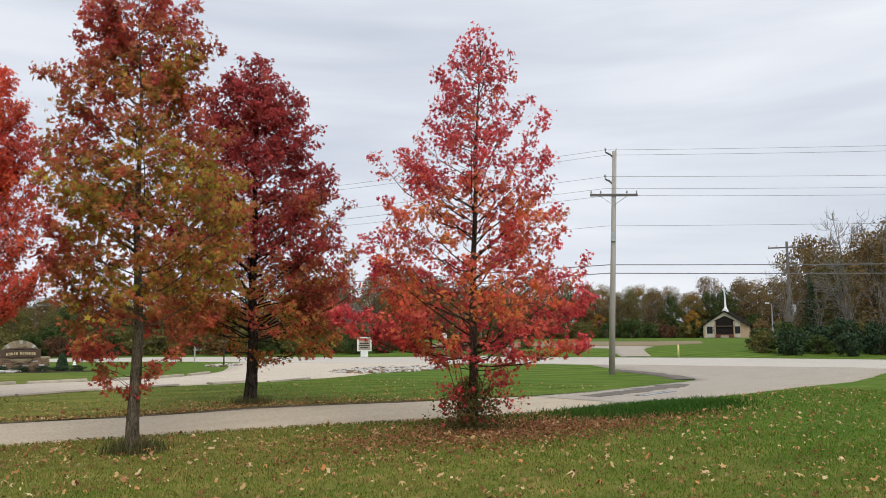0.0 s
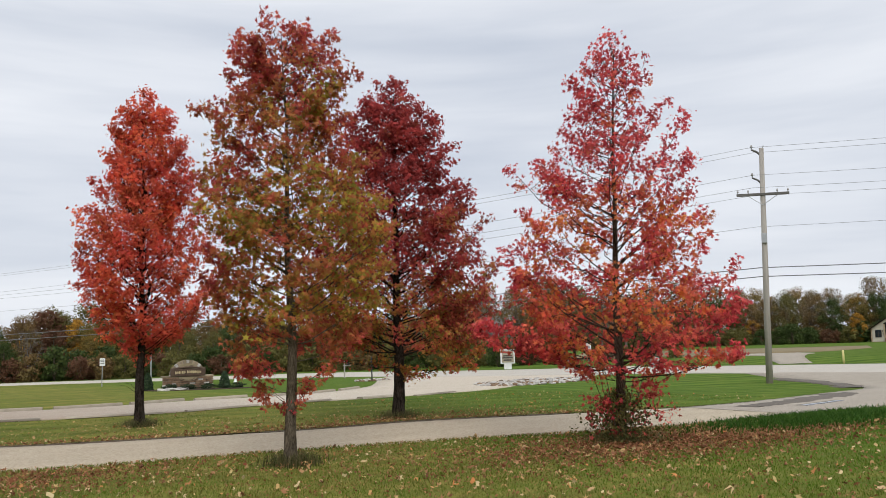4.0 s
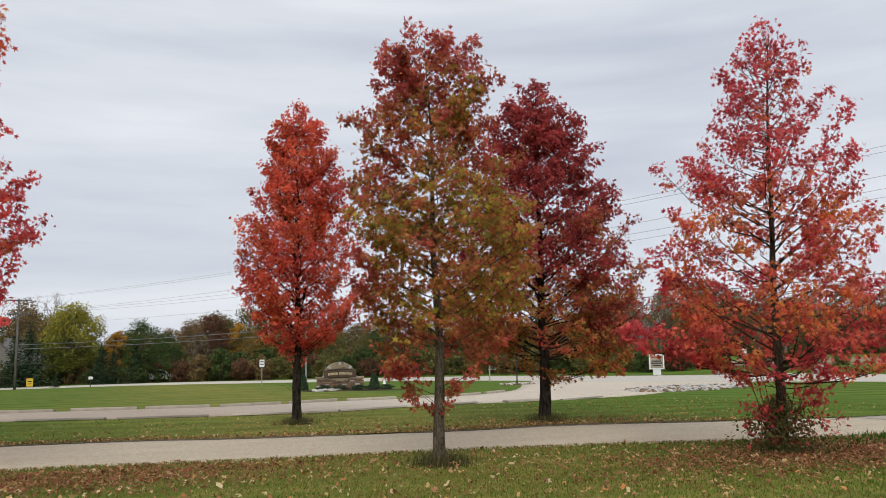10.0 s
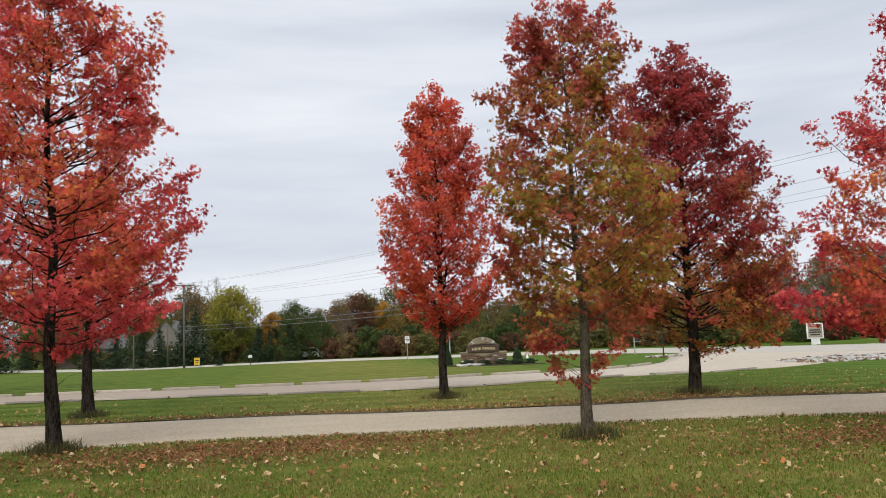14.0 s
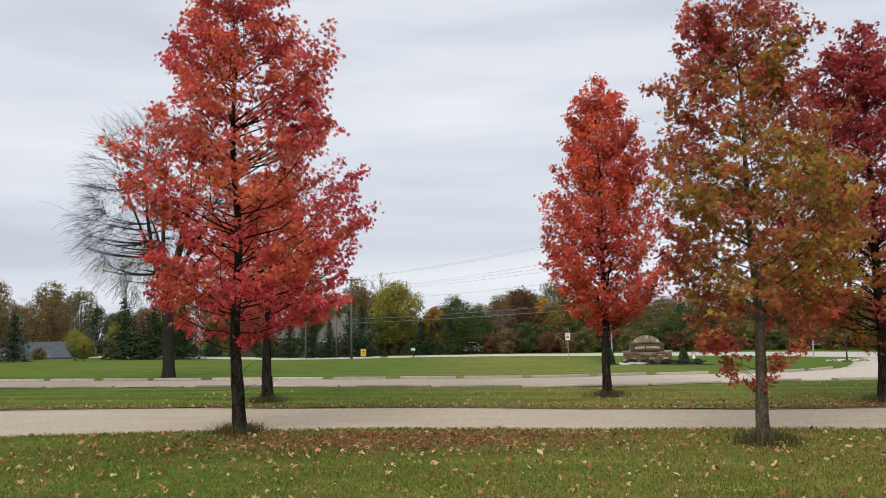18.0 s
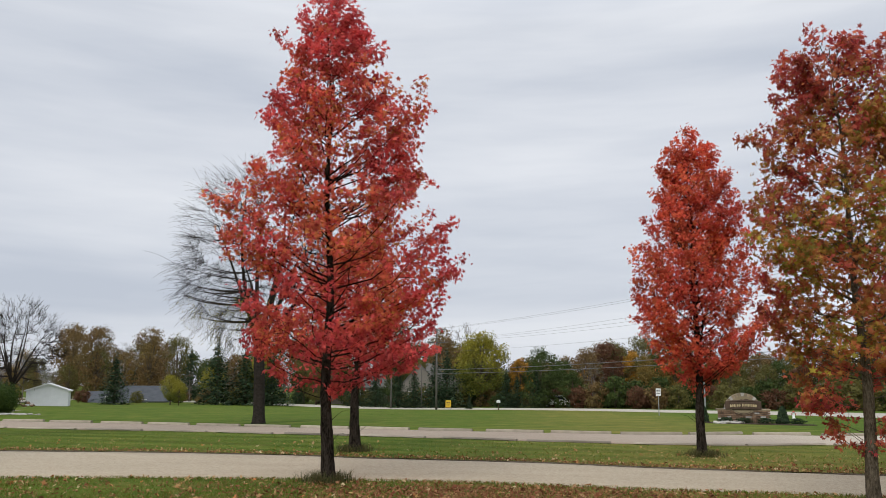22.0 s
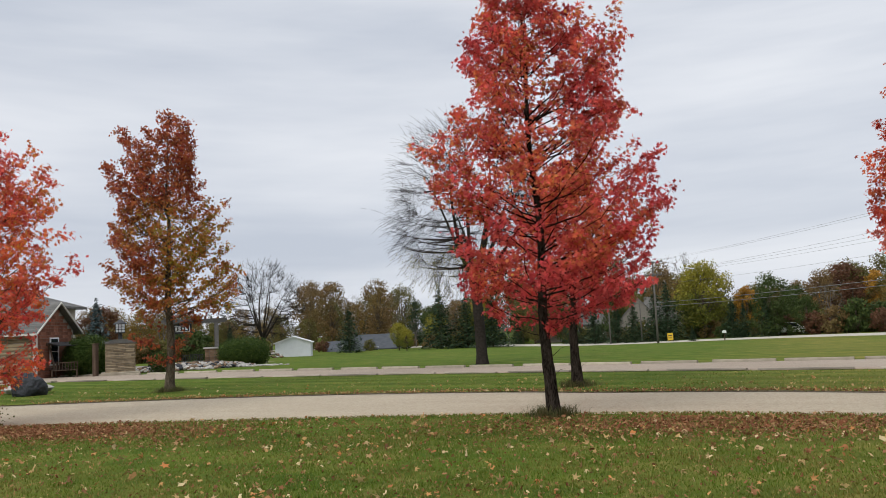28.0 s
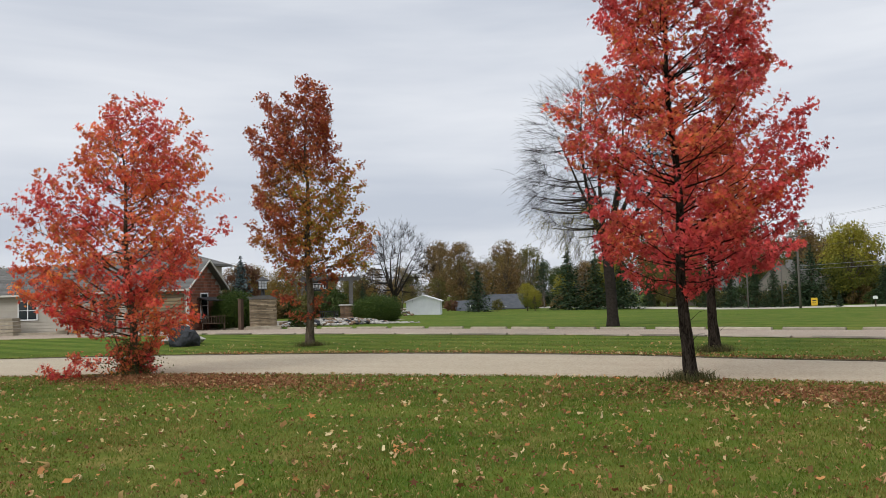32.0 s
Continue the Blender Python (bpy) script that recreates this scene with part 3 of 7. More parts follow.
def sweetgum(at, height, left, right, leaf, label, trunk_r, n_branch, n_leaf, seed, size=0.13, lean=0.0, steep=0.75, low=1.6, suckers=0, clump=0.07, trunk_top=0.97, bark=None, twig_step=0.15, foot=0, airy=0.0):
    """Left and right: the tips (height, reach) of the outermost limbs as seen from the lawn."""
    rng = np.random.default_rng(seed)
    rnd = random.Random(seed)
    bark = bark or BARK
    x0, y0 = at
    tree = thing("sweetgum_tree", on_ground(x0, y0, 0, -0.02), label, "tree", "sweetgum trees along the drive")
    face = atan2(y0, x0)
    rv = Vector((sin(face), -cos(face), 0))  # to the right, seen from the lawn

    def axis(h):
        return rv * lean * (h / height) ** 1.4 + Vector((0.03 * sin(h * 1.9 + seed), 0.03 * cos(h * 1.5 + seed), h))

    def reach(h, a):
        l, r = side_reach(left, h), side_reach(right, h)
        c = Vector((cos(a), sin(a), 0)).dot(rv)
        return (r if c > 0 else l) * c * c + 0.48 * (l + r) * (1 - c * c)

    part("trunk", bole_mesh(axis, height * trunk_top, trunk_r, seed), bark, tree, "straight furrowed trunk", True)
    for i in range(3):  # dead shoots on the bole
        a, h = rnd.uniform(0, 2 * pi), rnd.uniform(0.5, 1.3)
        p = axis(h) + Vector((cos(a), sin(a), 0)) * trunk_r * 0.9
        q = p + Vector((cos(a), sin(a), 0.5)) * rnd.uniform(0.2, 0.42)
        part("dead_shoot", Buf().tube([p, p.lerp(q, 0.5) + Vector((0, 0, 0.05)), q], [0.006, 0.004, 0.002], 4, False), bark, tree)
    # limbs: the outermost ones on both sides, and those that fill the crown all round
    ends = []
    for tips, sign in ((left, -1), (right, 1)):
        for h, r in tips:
            dev = radians(rnd.uniform(-38, 38)) if abs(r) > 0.4 else 0.0
            a = atan2(rv.y * sign, rv.x * sign) + dev
            ends.append((h, a, max(0.04, abs(r) - 0.06) / cos(dev), 1))
    base_h = min(t[0] for t in left + right)
    n_branch = int(n_branch * 1.25)
    for i in range(n_branch):
        s = ((i + rnd.random()) / n_branch) ** 0.85
        h = max(low, base_h) + 0.2 + (height * 0.95 - low - 0.2) * max(0.0, s)
        a = i * 2.39996 + rnd.uniform(-0.6, 0.6)
        ends.append((h, a, reach(h, a) * rnd.choice((0.55, 0.75, 0.9, 0.97, 1.0)), 0))
    nodes, weights, dirs = [], [], []
    for h, a, R, outer in ends:
        out = Vector((cos(a), sin(a), 0))
        u = h / height
        rise = steep * rnd.uniform(0.7, 1.2) * (0.35 + 1.15 * u)
        start = h - max(R * rise, 0.25 + 0.3 * u)
        start = min(max(start, low * rnd.uniform(0.8, 1.15) if h > low * 1.25 else h * 0.75), height * 0.93)
        p0, tip = axis(start), Vector((0, 0, h)) + out * R
        ln = (tip - p0).length
        side = Vector((-out.y, out.x, 0))
        mid = p0.lerp(tip, 0.52) + Vector((0, 0, -0.13 * ln)) + side * rnd.uniform(-0.14, 0.14) * ln
        r0 = min(trunk_r * 0.2, 0.004 + 0.0055 * ln)
        line = [bez(p0, mid, tip, k / 6) + (Vector((rnd.uniform(-1, 1), rnd.uniform(-1, 1), rnd.uniform(-1, 1))) * 0.022 * ln if 0 < k < 6 else Vector()) for k in range(7)]
        buf = Buf().tube(line, [r0 * (1 - 0.86 * k / 6) for k in range(7)], 6)
        full = rnd.uniform(0.55, 1.35) * (0.5 if airy and h < 1.25 else 1.0) * (1 - airy * max(0.0, u - 0.4) / 0.6)
        t, k = (0.34 if ln > 0.8 else 0.15), 0
        while t < 1.0:
            p = bez(p0, mid, tip, t)
            tan = (bez(p0, mid, tip, min(1, t + 0.05)) - bez(p0, mid, tip, t - 0.05)).normalized()
            way = (tan * 0.6 + side * (1 if k % 2 else -1) * rnd.uniform(0.4, 1.2) + Vector((0, 0, rnd.uniform(-0.5, 0.8)))).normalized()
            tl = rnd.uniform(0.6, 1.25) * min(0.7, 0.2 + 0.36 * ln * (1.1 - t))
            e = p + way * tl
            lim = reach(min(e.z, height), atan2(e.y, e.x)) + 0.03
            er = hypot(e.x, e.y)
            if er > lim and not (outer and t > 0.8):
                e = Vector((e.x * lim / er, e.y * lim / er, e.z))
            if e.z < height + 0.03:
                bend = p.lerp(e, 0.55) + Vector((0, 0, -0.1 * tl))
                buf.tube([p, bend, e], [0.0055, 0.004, 0.002], 4, False)
                for v in (0.4, 0.65, 0.85, 1.0):
                    nodes.append(bez(p, bend, e, v))
                    weights.append((0.5 + 0.6 * v) * full * (0.55 + 0.6 * t))
                    dirs.append((out + way) * 0.5)
            k += 1
            t += twig_step / max(ln, 0.25) * rnd.uniform(0.7, 1.3)
        for v in (0.5, 0.65, 0.8, 0.9, 1.0):
            nodes.append(bez(p0, mid, tip, v))
            weights.append(0.9 * v * full)
            dirs.append(out)
        part("branch", buf, bark, tree, smooth=True)
    for i in range(suckers):
        a, ln = rnd.uniform(0, 2 * pi), rnd.uniform(0.4, 1.6)
        p0 = Vector((cos(a) * trunk_r * 1.1, sin(a) * trunk_r * 1.1, 0.0))
        end = p0 + Vector((cos(a) * rnd.uniform(0.15, 0.7), sin(a) * rnd.uniform(0.15, 0.7), 1)).normalized() * ln
        part("sucker", Buf().tube([p0, p0.lerp(end, 0.5) + Vector((0, 0, 0.04)), end], [0.009, 0.006, 0.003], 5, False), BARK, tree, smooth=True)
        for m in range(5):
            nodes.append(p0.lerp(end, 0.35 + 0.16 * m))
            weights.append(0.22 if airy else 0.4)
            dirs.append(Vector((cos(a), sin(a), 0)))
    S, D_ = np.array([tuple(s) for s in nodes]), np.array([tuple(d) for d in dirs])
    wts = np.array(weights)
    pick = rng.choice(len(S), n_leaf, p=wts / wts.sum())
    pos = S[pick] + rng.normal(scale=clump, size=(n_leaf, 3)) * np.array([1, 1, 0.8]) - np.array([0, 0, 0.02])
    nrm = rng.normal(size=(n_leaf, 3)) * 0.7 + D_[pick] * 0.75 + np.array([0, 0, 0.35])
    nrm /= np.linalg.norm(nrm, axis=1, keepdims=True)
    sz = size * np.clip(rng.normal(1.0, 0.22, n_leaf), 0.45, 1.5)
    ok = pos[:, 2] > 0.06
    part("crown", star_leaves("crown", pos[ok], nrm[ok], sz[ok], leaf, rng), None, tree, "star-shaped autumn leaves")
    if foot:  # leafy undergrowth round the foot
        ang, rr = rng.uniform(0, 2 * pi, foot), np.abs(rng.normal(0, 0.3, foot)) + 0.06
        pos = np.stack([rr * np.cos(ang), rr * np.sin(ang), 0.04 + rng.random(foot) * np.clip(0.95 - 0.75 * rr, 0.12, 1)], 1)
        nrm = rng.normal(size=(foot, 3)) + np.array([0, 0, 0.4])
        nrm /= np.linalg.norm(nrm, axis=1, keepdims=True)
        part("foot_leaves", plain_leaves("foot_leaves", pos, nrm, 0.05 * rng.uniform(0.6, 1.4, foot), FOOT, rng), None, tree, "small olive-green leaves round the foot")
    # long grass left by the mower round the foot
    nb = 900
    ang, rr = rng.uniform(0, 2 * pi, nb), trunk_r + np.abs(rng.normal(0, 0.2, nb))
    blades(tree.matrix_world.translation, np.stack([rr * np.cos(ang), rr * np.sin(ang)], 1), rng.uniform(0.06, 0.24, nb) * np.clip(1.4 - rr, 0.35, 1), TUFT, rng, "grass_tuft", "uncut grass tuft round a tree foot", width=0.009)
    return tree


def blades(origin, xy, tall, mat, rng, name, label, category="grass", width=0.012, fine=False):
    n = len(xy)
    a = rng.uniform(0, 2 * pi, n)
    side = np.stack([np.cos(a), np.sin(a), np.zeros(n)], 1) * width * 0.5
    lean = rng.normal(scale=0.45, size=(n, 2)) * tall[:, None]
    z = np.array([ground_z(origin[0] + p[0], origin[1] + p[1]) for p in xy]) - 0.005
    root = np.concatenate([xy + np.array(origin)[None, :2], z[:, None]], 1)
    top = root + np.concatenate([lean, tall[:, None]], 1)
    if fine:
        me = quads_mesh(name, np.stack([root - side, root + side, top], 1), 3, [(0, 1, 2)], mat)
        return tagged(new(name, me), label, category, kind="stuff")
    midp = root + np.concatenate([lean * 0.3, tall[:, None] * 0.6], 1)
    v = np.stack([root - side, root + side, midp + side * 0.8, midp - side * 0.8, top], 1)
    me = quads_mesh(name, v, 5, [(0, 1, 2), (0, 2, 3), (3, 2, 4)], mat)
    return tagged(new(name, me), label, category, kind="stuff")


TUFT = foliage("uncut_grass", even((0.035, 0.048, 0.014), (0.07, 0.08, 0.025), (0.16, 0.13, 0.06), (0.10, 0.09, 0.035)), glow=0.25)
FOOT = foliage("foot_leaves", even((0.05, 0.06, 0.018), (0.10, 0.10, 0.03), (0.17, 0.13, 0.045), (0.09, 0.085, 0.03)), glow=0.3)
LEAF_A = foliage("leaves_mixed", even((0.396, 0.063, 0.066), (0.506, 0.084, 0.072), (0.56, 0.17, 0.07), (0.308, 0.048, 0.055), (0.54, 0.12, 0.077), (0.462, 0.063, 0.072)), even((0.36, 0.28, 0.05), (0.56, 0.19, 0.066), (0.26, 0.25, 0.044), (0.48, 0.08, 0.06), (0.25, 0.23, 0.044), (0.45, 0.37, 0.055), (0.56, 0.14, 0.066), (0.22, 0.22, 0.044), (0.52, 0.41, 0.061), (0.42, 0.1, 0.061)), 0.9, zone=(0.4, -0.14, 3.3, 0.4, 3.2, 0.17), glow=0.52, drift=0.4)
LEAF_B = foliage("leaves_maroon", even((0.233, 0.040, 0.045), (0.350, 0.058, 0.053), (0.466, 0.072, 0.064), (0.307, 0.049, 0.048), (0.403, 0.061, 0.053)), even((0.509, 0.167, 0.058), (0.477, 0.067, 0.058), (0.530, 0.278, 0.058), (0.276, 0.234, 0.048), (0.424, 0.134, 0.053)), 0.7, band=(6.0, 0.4), glow=0.5, drift=0.4)
LEAF_C = foliage("leaves_scarlet", even((0.380, 0.038, 0.057), (0.589, 0.069, 0.081), (0.703, 0.138, 0.119), (0.608, 0.079, 0.074), (0.437, 0.042, 0.063)), even((0.665, 0.108, 0.065), (0.731, 0.226, 0.069), (0.570, 0.072, 0.059), (0.731, 0.271, 0.069), (0.627, 0.144, 0.059), (0.722, 0.361, 0.079), (0.418, 0.045, 0.057)), 0.9, glow=0.5, zone=(-0.35, -0.1, 2.7, 0.2, 2.6, 0.16), drift=0.42)
LEAF_D = foliage("leaves_crimson", even((0.46, 0.056, 0.068), (0.64, 0.092, 0.088), (0.72, 0.136, 0.115), (0.60, 0.08, 0.08), (0.50, 0.06, 0.075)), even((0.64, 0.1, 0.08), (0.73, 0.24, 0.085), (0.66, 0.13, 0.085), (0.54, 0.07, 0.075), (0.70, 0.19, 0.08), (0.68, 0.34, 0.085)), 0.8, glow=0.5, zone=(0.3, 0.0, 4.7, 0.3, 3.2, 0.13), drift=0.42)
LEAF_E = foliage("leaves_orange_red", even((0.580, 0.078, 0.063), (0.680, 0.120, 0.074), (0.500, 0.060, 0.058), (0.700, 0.156, 0.074), (0.620, 0.083, 0.068)), even((0.700, 0.156, 0.074), (0.720, 0.212, 0.074), (0.660, 0.120, 0.068), (0.600, 0.083, 0.063)), 0.7, glow=0.5, drift=0.38)
LEAF_F = foliage("leaves_bronze", even((0.19, 0.035, 0.034), (0.46, 0.13, 0.05), (0.34, 0.06, 0.045), (0.5, 0.17, 0.055), (0.27, 0.07, 0.04)), even((0.32, 0.24, 0.045), (0.48, 0.15, 0.05), (0.52, 0.22, 0.05), (0.27, 0.22, 0.04), (0.44, 0.32, 0.05), (0.46, 0.14, 0.05)), 0.6, zone=(0.7, 0.6, 4.5, 0.5, 4.0, 0.2), glow=0.45, drift=0.42)
LEAF_G = foliage("leaves_coral", even((0.64, 0.085, 0.07), (0.72, 0.14, 0.11), (0.76, 0.18, 0.1), (0.62, 0.08, 0.07), (0.48, 0.05, 0.06)), even((0.74, 0.21, 0.07), (0.76, 0.2, 0.09), (0.72, 0.36, 0.07), (0.66, 0.1, 0.07)), 0.7, glow=0.5, drift=0.36)

# place, height, limb tips on both sides, leaves, label, trunk radius, limbs, leaves, seed
sweetgum((4.31, 11.5), 6.9,
         [(6.88, -.43), (6.5, -.75), (6.2, -.86), (5.7, -1.0), (5.24, -1.21), (4.76, -1.12), (4.45, -1.45), (4.2, -1.15), (3.7, -1.2), (3.05, -1.2), (2.74, -1.33), (2.5, -1.18), (2.2, -1.0), (1.67, -.82), (1.4, -.75), (1.05, -.55)],
         [(6.7, .05), (6.55, .26), (6.4, .62), (5.9, .84), (5.2, .95), (4.55, 1.23), (4.1, 1.48), (3.6, 1.6), (3.0, 1.55), (2.5, 1.35), (2.0, 1.17), (1.5, .73), (1.1, .28)],
         LEAF_A, "sweetgum with mixed wine-red, orange and olive leaves beside the drive", 0.097, 54, 20500, 11, low=1.75, lean=-0.12, size=0.112, clump=0.065)
sweetgum((9.29, 17.54), 8.4,
         [(8.3, -.44), (7.85, -.73), (7.2, -1.1), (6.6, -1.3), (6.0, -1.65), (5.3, -1.95), (4.6, -2.1), (4.0, -2.35), (3.3, -2.45), (2.7, -2.4), (2.1, -2.1), (1.6, -1.8)],
         [(8.4, .07), (8.24, .32), (7.7, .69), (7.45, 1.11), (6.75, 1.18), (6.45, 1.42), (5.93, 1.68), (5.2, 2.0), (4.64, 2.2), (4.0, 2.42), (3.25, 2.55), (2.75, 2.45), (2.0, 2.03), (1.5, 1.92), (1.3, 1.37)],
         LEAF_B, "dense sweetgum with dark maroon leaves and bronze lower branches", 0.155, 104, 42000, 12, low=1.7, size=0.125, clump=0.075, bark=BARK_DARK, twig_step=0.17)
sweetgum((9.51, 10.18), 7.1,
         [(6.67, -.07), (6.3, -.58), (5.8, -.51), (5.4, -.77), (4.92, -1.26), (4.8, -1.75), (4.5, -.85), (3.8, -1.46), (3.4, -1.85), (2.84, -1.74), (2.26, -1.5), (2.05, -2.1), (1.85, -2.2), (1.67, -1.51), (1.3, -.58), (.77, -.52), (.32, -.46)],
         [(7.08, .2), (7.0, .33), (6.7, .42), (6.4, .81), (5.83, 1.03), (5.32, 1.35), (4.88, 1.53), (4.15, 1.31), (3.72, 1.65), (3.3, 1.58), (2.76, 1.97), (2.2, 2.0), (1.46, 1.83), (1.34, 1.23), (1.16, .65), (.86, .67), (.55, .93), (.2, .33)],
         LEAF_C, "sparse scarlet sweetgum with low shoots at its foot", 0.092, 56, 21000, 13, low=1.3, lean=0.22, suckers=16, steep=0.85, size=0.102, clump=0.066, twig_step=0.17, foot=2600, bark=BARK_BROWN, airy=0.75)
sweetgum((-3.73, 13.9), 9.1,
         [(9.1, -.26), (8.9, -.5), (8.5, -.72), (7.9, -1.07), (7.2, -1.12), (6.55, -1.24), (6.1, -.95), (5.6, -1.57), (5.3, -1.66), (4.75, -2.03), (4.1, -1.86), (3.3, -1.56), (2.5, -1.42), (2.24, -1.38), (1.9, -1.0)],
         [(8.9, -.04), (8.6, .29), (8.2, .56), (7.8, .78), (7.1, 1.0), (6.8, 1.55), (6.2, 1.5), (5.8, 1.8), (5.4, 1.45), (4.95, 1.82), (4.5, 2.08), (3.85, 2.4), (3.2, 2.13), (2.8, 1.98), (2.3, 1.76), (2.1, 1.45), (1.8, .55)],
         LEAF_D, "tall crimson sweetgum with a dark straight trunk", 0.12, 84, 30000, 14, low=1.9, lean=-0.2, size=0.116, bark=BARK_DARK, twig_step=0.16)
sweetgum((-4.68, 20.63), 6.0, [(5.9, -.1), (5.4, -.6), (4.6, -1.3), (3.6, -1.6), (2.7, -1.4), (2.1, -.7)], [(5.9, .1), (5.4, .6), (4.6, 1.2), (3.6, 1.5), (2.7, 1.3), (2.1, .7)],
         LEAF_D, "crimson sweetgum on the far lawn of the drive", 0.15, 40, 8500, 15, low=2.0, size=0.15, bark=BARK_DARK)
sweetgum((3.88, 20.38), 8.28,
         [(8.28, -.08), (7.73, -.52), (7.27, -.79), (6.67, -.92), (6.02, -.9), (5.86, -1.18), (5.2, -1.31), (4.85, -1.43), (3.93, -1.5), (3.3, -1.35), (2.8, -1.2), (2.3, -.91), (1.85, -.43)],
         [(8.05, .18), (7.78, .47), (7.48, .66), (6.74, .92), (6.0, 1.14), (5.34, 1.36), (4.46, 1.65), (3.73, 1.79), (3.15, 1.65), (2.58, 1.37), (2.1, .81)],
         LEAF_E, "narrow orange-red sweetgum with a dense egg-shaped crown", 0.122, 86, 28000, 16, low=1.9, lean=-0.05, steep=1.25, size=0.118, clump=0.07, bark=BARK_DARK)
sweetgum((-19.04, 22.38), 9.75,
         [(9.6, -.3), (9.13, -.79), (8.95, -1.5), (8.1, -1.5), (7.85, -2.12), (7.55, -2.0), (6.86, -1.83), (6.3, -1.5), (5.75, -1.87), (5.1, -1.77), (4.5, -2.1), (3.9, -1.8), (3.3, -1.5), (2.7, -1.0), (1.9, -1.15), (1.2, -.7)],
         [(9.75, .13), (9.65, .43), (9.3, .83), (8.2, .87), (7.9, .8), (7.3, 1.29), (6.35, 1.9), (5.7, 2.0), (5.35, 1.5), (4.95, 2.06), (4.25, 2.14), (3.95, 2.4), (3.6, 2.35), (3.0, 2.1), (2.55, 1.0), (1.6, .35), (1.2, .2)],
         LEAF_F, "bronze and olive sweetgum with a dark top", 0.17, 66, 25000, 17, low=2.6, size=0.142, steep=0.85, clump=0.09, twig_step=0.2)
sweetgum((-16.0, 12.33), 6.6,
         [(6.4, -.39), (5.8, -.82), (5.55, -1.06), (4.95, -1.12), (4.75, -1.45), (4.4, -1.94), (4.1, -2.11), (3.65, -2.28), (3.1, -2.66), (2.5, -2.45), (1.95, -2.3), (1.3, -1.5), (.45, -1.3), (.2, -1.75)],
         [(6.6, .74), (6.5, .3), (6.3, 1.45), (5.3, 1.57), (4.7, 1.62), (4.1, 1.75), (3.7, 1.4), (3.5, 2.1), (2.93, 1.5), (1.85, 1.3), (1.3, 1.5), (.8, .67), (.2, .4)],
         LEAF_G, "coral-red bushy sweetgum with leaves down to the grass", 0.11, 62, 19500, 18, low=1.0, lean=-0.3, suckers=70, size=0.128, clump=0.075, twig_step=0.17, foot=1600)

# ---- background trees ----


def spread(rng, blobs, n, shell=0.55):
    """Places and outward normals over a set of blobs (centre, radii)."""
    vol = np.array([b[1][0] * b[1][1] + b[1][0] * b[1][2] for b in blobs])
    pick = rng.choice(len(blobs), n, p=vol / vol.sum())
    d = rng.normal(size=(n, 3))
    d /= np.linalg.norm(d, axis=1, keepdims=True)
    r = shell + (1 - shell) * rng.random((n, 1)) ** 0.5
    C, R = np.array([b[0] for b in blobs]), np.array([b[1] for b in blobs])
    pos = C[pick] + d * r * R[pick] * (1 + 0.12 * rng.normal(size=(n, 1)))
    nrm = d + rng.normal(size=(n, 3)) * 0.6
    return pos, nrm / np.linalg.norm(nrm, axis=1, keepdims=True)


def limbs(rng, tips, trunk_r, fork, height):
    b = Buf()
    for t in tips:
        t = Vector(t)
        p0 = Vector((0, 0, fork * rng.uniform(0.75, 1.3)))
        m = p0.lerp(t, 0.5) + Vector((0, 0, 0.06 * height))
        b.tube([p0, m, t], [trunk_r * 0.45, trunk_r * 0.25, 0.02], 5, False)
    return b


def wood_tree(name, leaf, label, category, height, width, seed, n_leaf=4400, size=0.26, low=0.07, cone=0.0, bark=BARK, blobs_n=20):
    rng = np.random.default_rng(seed)
    tree = thing(name, Matrix(), label, category)
    blobs = []
    for i in range(blobs_n):
        u = (i + 0.5) / blobs_n
        h = height * (low + (1 - low) * u * 0.92)
        env = width / 2 * (math.sqrt(max(0.05, 1 - (2 * u - 0.95) ** 2)) if not cone else (1 - u) * cone + 0.12)
        a, q = i * 2.4 + rng.uniform(-0.4, 0.4), env * rng.uniform(0.35, 0.75)
        r = width * rng.uniform(0.10, 0.2) * (1.0 if not cone else 0.85)
        blobs.append(((cos(a) * q, sin(a) * q, h), (r, r, r * rng.uniform(0.6, 0.95))))
    r0 = 0.012 * height + 0.05
    part("trunk", Buf().tube([(0, 0, -0.1), (0.05, 0, height * 0.2), (0, 0.08, height * 0.5), (0.05, 0, height * 0.85)], [r0 * 1.3, r0, r0 * 0.7, 0.03], 8), bark, tree, smooth=True)
    part("limb", limbs(rng, [b[0] for b in blobs], r0, height * low * 1.4, height), bark, tree, smooth=True)
    pos, nrm = spread(rng, blobs, n_leaf, 0.25)
    part("crown", plain_leaves("crown", pos, nrm, size * np.clip(rng.normal(1, 0.25, n_leaf), 0.5, 1.6), leaf, rng), None, tree)
    return tree


